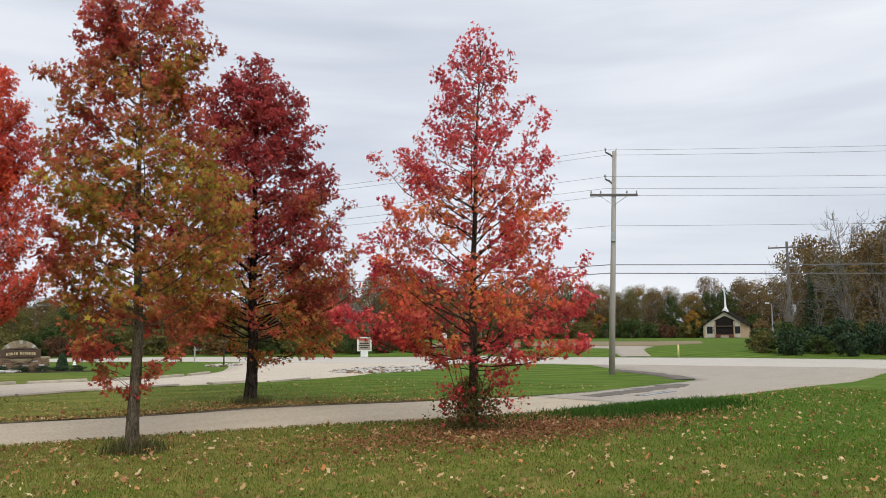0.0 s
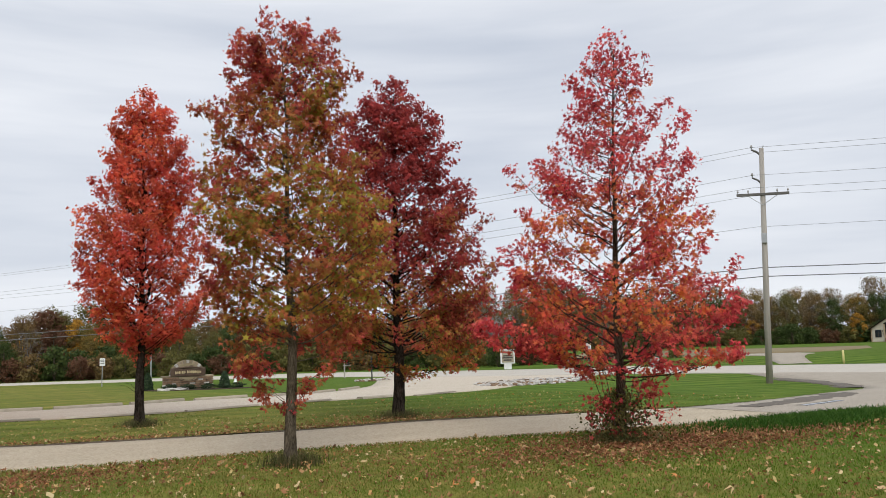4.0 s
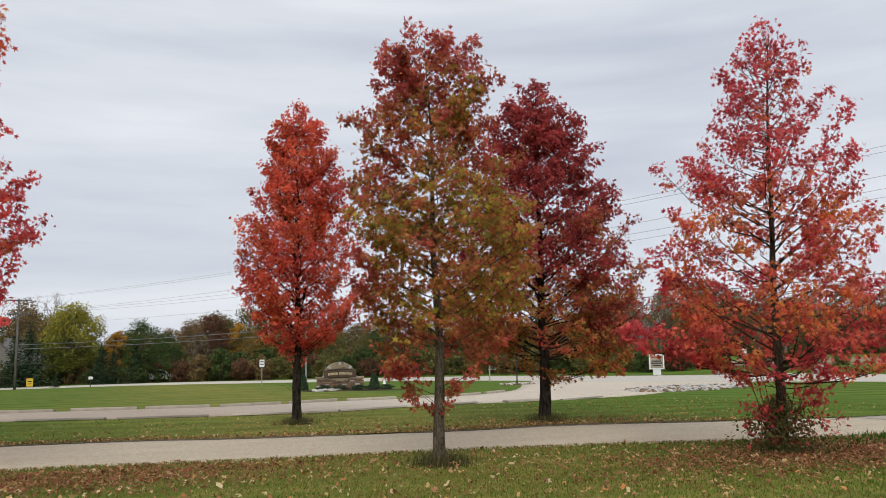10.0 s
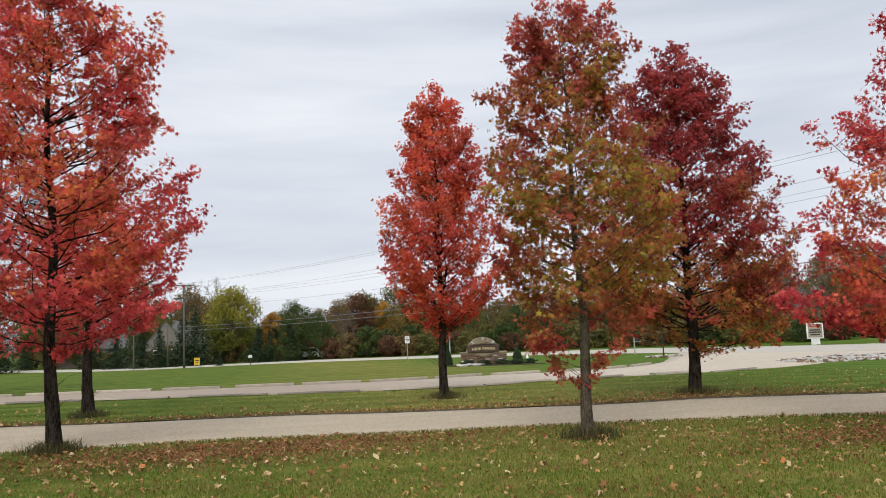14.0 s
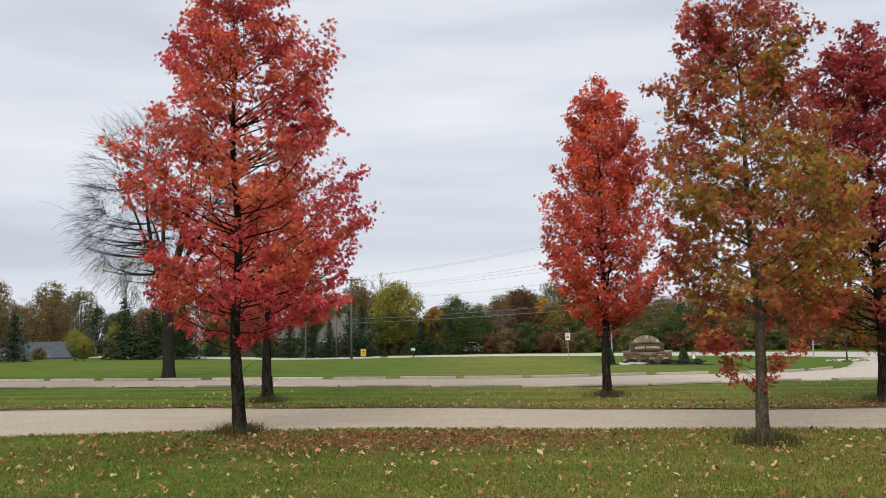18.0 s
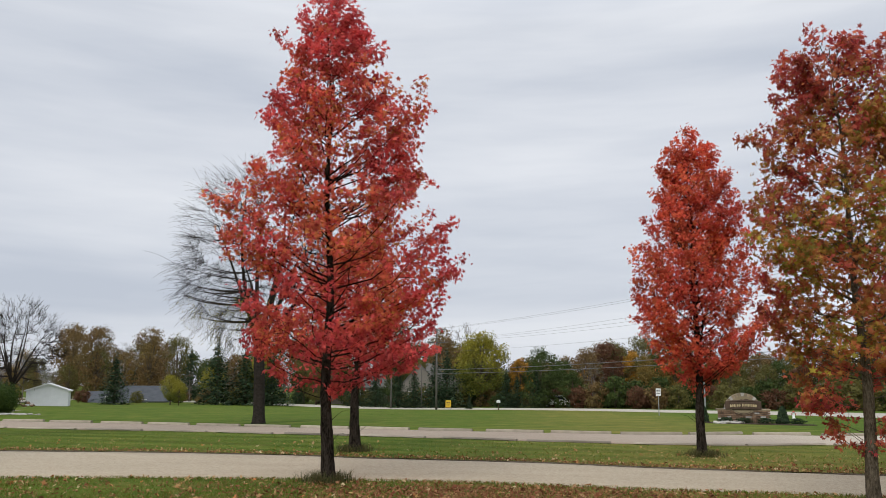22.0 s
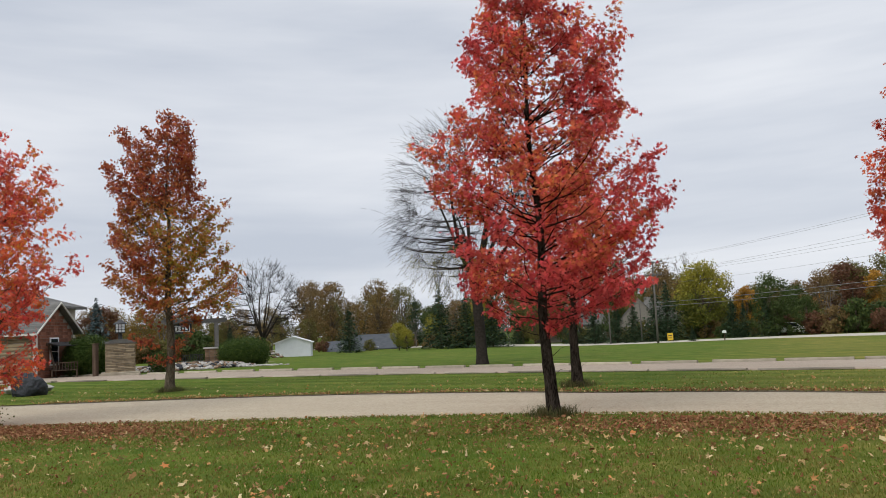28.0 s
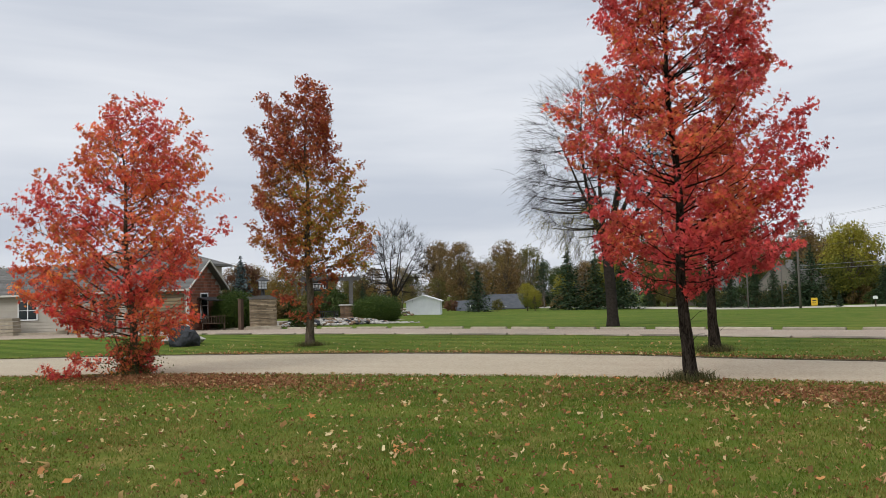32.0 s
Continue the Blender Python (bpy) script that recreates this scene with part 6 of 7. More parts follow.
def window(parent, x, y, z, w, h, name="window", panes=(2, 2), frame=WHITE, m=None):
    """A window proud of a wall that looks along -y."""
    m = m or Matrix()
    win = part(name, Buf().box((x - w / 2, y - 0.03, z), (x + w / 2, y + 0.02, z + h), m), GLASS_DARK, parent)
    t = 0.07
    part("frame", Buf().box((x - w / 2 - t, y - 0.06, z - t), (x - w / 2 + 0.01, y, z + h + t), m).box((x + w / 2 - 0.01, y - 0.06, z - t), (x + w / 2 + t, y, z + h + t), m)
         .box((x - w / 2, y - 0.06, z + h - 0.01), (x + w / 2, y, z + h + t), m).box((x - w / 2, y - 0.07, z - t), (x + w / 2, y, z + 0.01), m), frame, win)
    b = Buf()
    for i in range(1, panes[0]):
        xx = x - w / 2 + w * i / panes[0]
        b.box((xx - 0.03, y - 0.05, z), (xx + 0.03, y - 0.01, z + h), m)
    for i in range(1, panes[1]):
        zz = z + h * i / panes[1]
        b.box((x - w / 2, y - 0.045, zz - 0.018), (x + w / 2, y - 0.01, zz + 0.018), m)
    if b.v:
        part("muntin", b, frame, win)
    return win


def lap_boards(parent, x0, x1, y, z0, z1, h, mat, name="siding_board", m=None):
    n = int(round((z1 - z0) / h))
    for i in range(n):
        z = z0 + (z1 - z0) * i / n
        zz = z0 + (z1 - z0) * (i + 1) / n
        b = Buf()
        for xx in (x0, x1):
            for p in ((xx, y, z), (xx, y - 0.035, z), (xx, y - 0.012, zz), (xx, y, zz)):
                b.v.append(tuple((m or Matrix()) @ Vector(p)))
        b.f += [(0, 1, 2, 3), (7, 6, 5, 4), (1, 0, 4, 5), (2, 1, 5, 6), (3, 2, 6, 7), (0, 3, 7, 4)]
        part(name, b, mat, parent)


HK = (-38.7, 34.7)
HA = degrees(atan2(34.7 - 30.73, -38.7 + 51.6))
house = thing("house", pose(HK[0], HK[1], 0, 0, 0, HA), "long beige siding house with a brick gable and shingle roof", "house")
HL, HD, HE, HR = 17.0, 4.05, 2.75, 4.3
CREAMTRIM = surface("cream_trim", (0.46, 0.44, 0.39), (0.6, 0.58, 0.52), 2, 30, 0.7, 0.08)
front = part("wall", Buf().box((-HL, 0, -0.1), (0, 0.2, HE)), SIDING, house, "beige lap siding front wall")
lap_boards(front, -HL, -6.2, 0.0, 0.0, HE, 0.19, SIDING)
LOGSIDE = surface("rough_edge_siding", (0.22, 0.165, 0.10), (0.42, 0.34, 0.22), 2, 25, 0.85, 0.5, 0.02, (0.4, 2, 2), vary=0.4)
for i in range(12):  # rough-edged plank siding near the corner
    zz = HE * i / 12
    b = Buf().tube([(-4.2, 0.02, zz + 0.11), (-3.0, 0.015, zz + 0.115), (-1.6, 0.02, zz + 0.105), (-0.25, 0.02, zz + 0.112)], [0.115, 0.122, 0.112, 0.118], 8)
    part("plank", b, LOGSIDE, front)
lap_boards(front, -6.2, -4.2, 0.0, 0.0, HE, 0.19, SIDING)
part("corner_post", Buf().box((-0.12, -0.05, -0.1), (0.045, 0.1, HE)), CREAMTRIM, house, "white corner board")
back = part("wall", Buf().box((-HL, HD - 0.2, -0.1), (0, HD, HE)), SIDING, house)
part("wall", Buf().prism([(0, -0.1), (HD, -0.1), (HD, HE), (HD / 2, HR - 0.12), (0, HE)], 0.2, pose(-HL + 0.1, 0, 0, 0, 0, 90)), SIDING, house)
gable = part("gable_wall", Buf().prism([(0.0, -0.1), (HD, -0.1), (HD, HE), (HD / 2, HR - 0.12), (0.0, HE)], 0.2, pose(-0.1, 0, 0, 0, 0, 90)), MORTAR, house, "red-brown brick gable end")
BR_ME = mesh_of("brick", *(lambda q: (q.v, q.f))(Buf().box((0, -0.115, 0), (0.03, 0.115, 0.085))), BRICK)
rows = 0
z = 0.0
while z < HR - 0.25:
    half = HD / 2 if z + 0.09 < HE else HD / 2 * max(0.0, (HR - 0.2 - z) / (HR - HE))
    y = HD / 2 - half + (0.12 if rows % 2 else 0.0)
    while y + 0.24 < HD / 2 + half and rows < 60:
        if rows % 1 == 0:
            br = new("brick", BR_ME)
            br.parent = gable
            br.location = (-0.005, y + 0.125, z)
            br.scale = (1, 2.0, 2.1)
        y += 0.49
    z += 0.19
    rows += 1
gm = pose(0.03, HD / 2, 0, 0, 0, 90)
window(gable, -0.2, 0.0, 0.75, 0.8, 1.5, panes=(1, 2), m=gm)
ROOF_T = 0.12
for s in (0, 1):
    y0, y1 = (-0.45, HD / 2) if s == 0 else (HD / 2, HD + 0.45)
    z0, z1 = (HE - 0.27, HR) if s == 0 else (HR, HE - 0.27)
    slope = part("roof", Buf().prism([(y0, z0), (y1, z1), (y1, z1 + ROOF_T), (y0, z0 + ROOF_T)], HL + 0.7, pose(-HL / 2, 0, 0, 0, 0, 90)), SHINGLE, house, "grey asphalt shingle roof")
    if s == 0:
        n = 15
        for i in range(n):
            u = i / n
            yy, zz = y0 + (y1 - y0) * u, z0 + (z1 - z0) * u + ROOF_T
            u2 = (i + 1.15) / n
            y2, z2 = y0 + (y1 - y0) * u2, z0 + (z1 - z0) * u2 + ROOF_T
            part("shingle_course", Buf().prism([(yy, zz), (y2, z2 + 0.002), (y2, z2 + 0.01), (yy, zz + 0.03)], HL + 0.7, pose(-HL / 2, 0, 0, 0, 0, 90)), SHINGLE, slope)
part("gutter", Buf().box((-HL - 0.35, -0.55, HE - 0.3), (0.35, -0.43, HE - 0.18)), CREAMTRIM, house, "pale eaves gutter")
for s in (0, 1):
    a_, b_ = ((-0.5, HE - 0.27), (HD / 2, HR)) if s == 0 else ((HD / 2, HR), (HD + 0.5, HE - 0.27))
    part("rake_board", Buf().prism([(a_[0], a_[1] + 0.02), (b_[0], b_[1] + 0.02), (b_[0], b_[1] + 0.12), (a_[0], a_[1] + 0.12)], 0.06, pose(0.38, 0, 0, 0, 0, 90)), CREAMTRIM, house, "pale rake board")
window(front, -11.35, -0.03, 0.98, 1.35, 1.15, panes=(2, 2))
window(front, -15.2, -0.03, 0.98, 1.35, 1.15, panes=(2, 2))
door = part("door", Buf().box((-5.9, -0.06, 0), (-4.95, -0.005, 2.08)), DARKWOOD, front, "dark brown entrance door")
part("door_handle", Buf().tube([(-5.06, -0.12, 1.0), (-5.06, -0.06, 1.0)], [0.03, 0.02], 6), STEEL, door)
board = part("name_board", Buf().box((-10.0, -0.1, 1.38), (-7.9, -0.04, 1.72)), DARKWOOD, front, "dark brown carved name board", bevel=0.015)
x = -9.8
for w in (0.2, 0.17, 0.12, 0.2, 0.2, 0.17, 0.15, 0.18, 0.2):
    part("letter_bar", Buf().box((x, -0.125, 1.47), (x + w * 0.7, -0.098, 1.63)), GOLD, board)
    x += w + 0.02
# upper storey behind
upper = thing("house_upper_block", pose(-45.8, 42.8, 0, 0, 0, HA), "two-storey rear block of the house with beige siding", "house")
UW, UE, UR = 10.5, 4.55, 6.1
UD = 2.6
uw = part("wall", Buf().box((-UW, 0, -0.1), (0, UD, UE)), SIDING, upper)
lap_boards(uw, -UW, 0, 0.0, 2.2, UE, 0.2, SIDING)
m_side = pose(0, 0, 0, 0, 0, 90)
lap_boards(uw, 0, UD, 0.0, 0.0, UE, 0.2, SIDING, m=m_side)
window(uw, 0.9, 0.0, 3.2, 0.6, 1.05, panes=(1, 2), m=m_side)
hip = Buf()
hip.v = [(x, y, z) for z in (UE - 0.1, UE + 0.05) for x, y in ((-UW - 0.6, -0.6), (0.6, -0.6), (0.6, UD + 0.6), (-UW - 0.6, UD + 0.6))] + [(-UW + 2.5, UD / 2, UR), (-4.0, UD / 2, UR)]
hip.f = [(3, 2, 1, 0), (0, 1, 5, 4), (1, 2, 6, 5), (2, 3, 7, 6), (3, 0, 4, 7), (4, 5, 9, 8), (5, 6, 9), (6, 7, 8, 9), (7, 4, 8)]
part("roof", hip, SHINGLE, upper, "grey shingle hip roof")
part("gutter", Buf().box((-UW - 0.6, -0.68, UE - 0.14), (0.6, -0.58, UE - 0.02)), WHITE, upper)
part("downpipe", Buf().tube([(0.55, -0.6, UE - 0.1), (0.1, -0.1, UE - 0.35), (0.08, -0.08, 0.1)], [0.04, 0.04, 0.04], 6), WHITE, upper)
mid_g = thing("front_gable", pose(-47.4, 36.4, 0, 0, 0, HA), "low front gable of the house with white rake boards", "house")
part("wall", Buf().prism([(-4.2, 2.6), (4.2, 2.6), (0, 5.2)], 0.25), SIDING, mid_g)
for s in (-1, 1):
    part("roof", Buf().prism([(0, 5.2), (s * 4.6, 2.4), (s * 4.6, 2.55), (0, 5.38)], 4.6, Matrix.Translation((0, 2.1, 0))), SHINGLE, mid_g)
    part("rake_board", Buf().prism([(0, 5.05), (s * 4.6, 2.3), (s * 4.6, 2.5), (0, 5.3)], 0.08, Matrix.Translation((0, -0.25, 0))), WHITE, mid_g)


def swing_frame(x, y, rz, label):
    s = thing("swing_frame", on_ground(x, y, rz), label, "swing")
    for k in (-1, 1):
        part("leg", Buf().tube([(k * 0.75, -0.6, 0), (k * 0.7, 0, 1.95)], [0.05, 0.05], 6), DARKWOOD, s)
        part("leg", Buf().tube([(k * 0.75, 0.6, 0), (k * 0.7, 0, 1.95)], [0.05, 0.05], 6), DARKWOOD, s)
    part("beam", Buf().box((-0.95, -0.06, 1.9), (0.95, 0.06, 2.04)), DARKWOOD, s, bevel=0.01)
    part("canopy", Buf().box((-0.85, -0.55, 1.98), (0.85, 0.5, 2.02), pose(0, 0, 0, 12, 0, 0)), BLACK, s)
    seat = part("seat", Buf().box((-0.6, -0.25, 0.45), (0.6, 0.2, 0.5)), DARKWOOD, s)
    for i in range(6):
        part("slat", Buf().box((-0.6 + i * 0.21, 0.17, 0.5), (-0.5 + i * 0.21, 0.21, 0.95)), DARKWOOD, seat)
    for k in (-1, 1):
        part("chain", Buf().tube([(k * 0.58, 0, 0.5), (k * 0.62, 0, 1.9)], [0.012, 0.012], 4), STEEL, s)
    return s


swing_frame(-39.0, 36.6, HA + 75, "dark wooden garden swing beside the brick gable")
swing_frame(-38.9, 39.3, HA + 70, "dark wooden garden swing beside the brick gable")
swing_frame(-44.0, 31.4, HA - 12, "dark display swing before the siding wall")


def garden_bench(x, y, rz, label, mat):
    b = thing("garden_bench", on_ground(x, y, rz), label, "bench")
    for k in (-1, 1):
        part("leg", Buf().box((k * 0.65 - 0.03, -0.22, 0), (k * 0.65 + 0.03, 0.22, 0.42)), mat, b)
        part("arm", Buf().box((k * 0.66 - 0.03, -0.25, 0.6), (k * 0.66 + 0.03, 0.22, 0.64)), mat, b)
    for i in range(4):
        part("seat_slat", Buf().box((-0.7, -0.24 + i * 0.12, 0.42), (0.7, -0.15 + i * 0.12, 0.45)), mat, b)
    for i in range(9):
        part("back_slat", Buf().box((-0.66 + i * 0.16, 0.2, 0.45), (-0.61 + i * 0.16, 0.23, 0.85)), mat, b)
    part("top_rail", Buf().box((-0.7, 0.19, 0.85), (0.7, 0.24, 0.9)), mat, b)


garden_bench(-37.9, 36.0, 40, "dark slat-backed wooden garden bench beside the house", DARKWOOD)
garden_bench(-38.3, 38.0, 40, "dark metal garden bench beside the house", BLACK)
garden_bench(-37.6, 47.0, 30, "dark metal bench under the pergola", BLACK)
# stacked sheet goods before the house
for k, (x, y, w, h, mt, lab) in enumerate(((-50.2, 30.0, 2.4, 1.15, CONCRETE, "stack of pale boards leaning at the house wall"), (-45.6, 31.6, 1.6, 0.35, CONCRETE, "low stack of pale slabs before the house"))):
    st = thing("board_stack", on_ground(x, y, HA), lab, "stack")
    for i in range(5):
        part("board", Buf().box((-w / 2 + 0.03 * i, -0.4, h * i / 5), (w / 2 - 0.02 * i, 0.3, h * (i + 0.8) / 5)), mt, st, bevel=0.01)
kerb = thing("timber_kerb", on_ground(-47.5, 30.9, HA), "pale landscape timber along the house front", "timber")
part("timber", Buf().box((-2.6, -0.1, 0), (2.6, 0.1, 0.16)), CONCRETE, kerb, bevel=0.015)
strip("forecourt", [(-75, 16), (-58, 21), (-46, 25.5), (-38, 28.6), (-33.5, 30.2)], [(-75, 24), (-58, 28.3), (-47.5, 32.0), (-40, 34.3), (-33.5, 35.6)], LANE, "pale gravel forecourt before the house", "forecourt", n=60, across=6, lift=0.022)

strip("yard", [(-47, 41), (-41, 42.5), (-35.5, 43.5), (-32.5, 45.0)], [(-56, 52), (-49, 54), (-42, 56), (-36, 55)], gravel_material("yard_gravel", (0.19, 0.165, 0.135), (0.30, 0.265, 0.22), (0.12, 0.1, 0.085), (0.4, 0.36, 0.3)), "grey gravel display yard behind the pillar", "yard", n=40, across=6, lift=0.022)
# ---- stone pillar with lantern, rock garden and pergola ----
PX, PY = -35.2, 37.5
pr = degrees(atan2(PY, PX)) - 90
pillar = thing("stone_pillar", on_ground(PX, PY, pr), "square pillar of stacked tan ledgestone on a pale plinth", "pillar")
part("plinth", Buf().box((-1.05, -0.75, -0.05), (1.05, 0.75, 0.2)), CONCRETE, pillar, bevel=0.03)
core = part("core", Buf().box((-0.74, -0.5, 0.2), (0.74, 0.5, 1.85)), MORTAR, pillar)
rp = random.Random(6)
z = 0.2
while z < 1.83:
    h = rp.uniform(0.06, 0.11)
    x = -0.8
    while x < 0.78:
        w = min(rp.uniform(0.3, 0.75), 0.8 - x)
        part("stone", Buf().box((x, -0.56 - rp.uniform(0, 0.06), z), (x + w - 0.012, -0.45, z + h - 0.014)), STONE_C, core, bevel=0.012)
        x += w
    for s in (-1, 1):
        part("stone", Buf().box((s * 0.77 - 0.05, -0.5, z), (s * 0.77 + 0.05, 0.5, z + h - 0.014)), STONE_C, core, bevel=0.012)
    z += h
part("cap", Buf().prism([(-0.86, 1.85), (0.86, 1.85), (0.8, 1.95), (0.35, 2.08), (-0.35, 2.08), (-0.8, 1.95)], 1.25), SHINGLE, pillar, "dark sloped cap")
lan = thing("lantern", on_ground(PX, PY, pr, 2.08), "black metal lantern with glass panes on the stone pillar", "lantern")
part("post", Buf().tube([(0, 0, 0), (0, 0, 0.36)], [0.13, 0.1], 8), BLACK, lan)
part("glass", Buf().box((-0.24, -0.24, 0.42), (0.24, 0.24, 0.88)), Nodes("lantern_glass").done((0.55, 0.58, 0.6), 0.2), lan, "pale frosted panes")
cage = part("cage", Buf().box((-0.28, -0.28, 0.36), (0.28, 0.28, 0.42)), BLACK, lan)
for i in range(4):
    xx = -0.26 + i * 0.173
    for yy in (-0.255, 0.255):
        part("bar", Buf().box((xx - 0.014, yy - 0.014, 0.42), (xx + 0.014, yy + 0.014, 0.88)), BLACK, cage)
for zz in (0.57, 0.72):
    part("bar", Buf().box((-0.27, -0.27, zz - 0.012), (0.27, -0.245, zz + 0.012)), BLACK, cage)
part("hood", Buf().tube([(0, 0, 0.88), (0, 0, 0.93), (0, 0, 1.08), (0, 0, 1.18)], [0.4, 0.38, 0.16, 0.04], 4), BLACK, lan)
wp = thing("wooden_post", on_ground(-35.95, 36.35), "single dark wooden post beside the stone pillar", "post")
part("post", Buf().box((-0.12, -0.12, -0.1), (0.12, 0.12, 1.85)), DARKWOOD, wp, bevel=0.02)
part("cap", Buf().box((-0.15, -0.15, 1.85), (0.15, 0.15, 1.9)), DARKWOOD, wp, bevel=0.01)


def round_bush(x, y, w, h, label, seed, n=26000):
    rng3 = np.random.default_rng(seed)
    b = thing("round_bush", on_ground(x, y), label, "bush")
    for k in range(5):
        a = k * 1.26
        part("stem", Buf().tube([(0.1 * cos(a), 0.1 * sin(a), -0.05), (w * 0.25 * cos(a), w * 0.25 * sin(a), h * 0.6)], [0.04, 0.015], 5), BARK, b)
    blobs = [((0, 0, h * 0.4), (w * 0.44, w * 0.44, h * 0.55))] * 3 + [((w * 0.3 * cos(i * 2.4), w * 0.3 * sin(i * 2.4), h * (0.38 + 0.1 * (i % 3))), (w * 0.2, w * 0.2, h * (0.34 + 0.04 * (i % 2)))) for i in range(11)]
    pos, nrm = spread(rng3, blobs, n, 0.8)
    ok = pos[:, 2] > 0.02
    part("crown", plain_leaves("crown", pos[ok], nrm[ok], 0.085 * rng3.uniform(0.6, 1.4, ok.sum()), G_HEDGE, rng3), None, b)


round_bush(-33.5, 47.3, 3.7, 2.0, "rounded green yew bush beside the rock garden", 21)
round_bush(-38.2, 38.0, 2.8, 2.5, "rounded green bush behind the wooden post", 22)
round_bush(-34.2, 39.6, 1.3, 1.3, "small dark green bush behind the pillar", 23, 2500)
stone_bed(-34.9, 43.6, 8.5, 4.4, 55, 820, 0.14, 0.44, "rock garden of broken pale and grey stones", 24, (0, 1, 2, 3, 2, 4), 0.35)
stone_bed(-31.5, 46.0, 4.0, 1.4, 30, 130, 0.12, 0.3, "strip of pale pebbles before the yew bush", 25, (0, 1, 3))
stone_bed(-46.5, 68.0, 5.5, 2.6, 20, 160, 0.2, 0.5, "gravel heap before the white shed", 26, (2, 2, 3), 0.7)
sb = thing("stone_post", on_ground(-35.6, 46.7, 30), "square fieldstone post under the pergola", "post")
part("core", Buf().box((-0.45, -0.45, -0.1), (0.45, 0.45, 1.25)), MORTAR, sb)
for r in range(7):
    for c in range(3):
        part("stone", Buf().box((-0.48 + c * 0.32, -0.5, r * 0.18), (-0.48 + c * 0.32 + 0.3, -0.43, r * 0.18 + 0.165)), STONE_A, sb, bevel=0.015)
part("cap", Buf().box((-0.58, -0.58, 1.25), (0.58, 0.58, 1.36)), STONE_B, sb, bevel=0.02)

perg = thing("pergola", pose(-37.3, 47.6, 0, 0, 0, 38), "grey weathered wooden pergola with open rafters", "pergola")
for x in (-1.9, 1.1):
    for y in (-0.9, 2.6):
        part("post", Buf().box((x - 0.11, y - 0.11, -0.1), (x + 0.11, y + 0.11, 3.05)), ARMWOOD, perg, bevel=0.012)
for y in (-0.9, 2.6):
    part("beam", Buf().box((-2.6, y - 0.08, 3.05), (1.8, y + 0.08, 3.27)), ARMWOOD, perg, bevel=0.01)
for i in range(10):
    x = -2.4 + i * 0.45
    part("rafter", Buf().box((x - 0.035, -1.4, 3.27), (x + 0.035, 3.1, 3.42)), ARMWOOD, perg)
psign = thing("hanging_sign", pose(-38.0, 46.3, 0, 0, 0, 40), "black hanging sign with a white border and unreadable letters", "sign")
part("panel", Buf().box((-0.9, -0.05, 2.28), (0.75, 0.0, 2.98)), BLACK, psign, bevel=0.01)
part("border", Buf().box((-0.75, -0.06, 2.42), (0.62, -0.052, 2.46)).box((-0.75, -0.06, 2.8), (0.62, -0.052, 2.84)).box((-0.75, -0.06, 2.46), (-0.71, -0.052, 2.8)).box((0.58, -0.06, 2.46), (0.62, -0.052, 2.8)), WHITE, psign, "white border")
for i in range(5):
    part("letter_bar", Buf().box((-0.6 + i * 0.23, -0.06, 2.52), (-0.45 + i * 0.23, -0.052, 2.74)), WHITE, psign)
for k in (-0.7, 0.5):
    part("chain", Buf().tube([(k, -0.02, 2.98), (k, -0.02, 3.06)], [0.015, 0.015], 4), STEEL, psign)
rock = new("dark_boulder", stone_mesh("dark_boulder", 31, (1.2, 0.95, 1.0), BOULDER, 4))
rock.matrix_world = on_ground(-24.9, 21.9, 40, 0.3)
tagged(rock, "dark grey granite boulder on the lawn", "boulder")
rock = new("pale_slab", stone_mesh("pale_slab", 33, (1.9, 1.1, 0.5), STONE_B))
rock.matrix_world = on_ground(-26.4, 23.2, 35, 0.18)
tagged(rock, "flat pale stone slab behind the dark boulder", "boulder")

# ---- white shed and grey cottages beyond the field ----


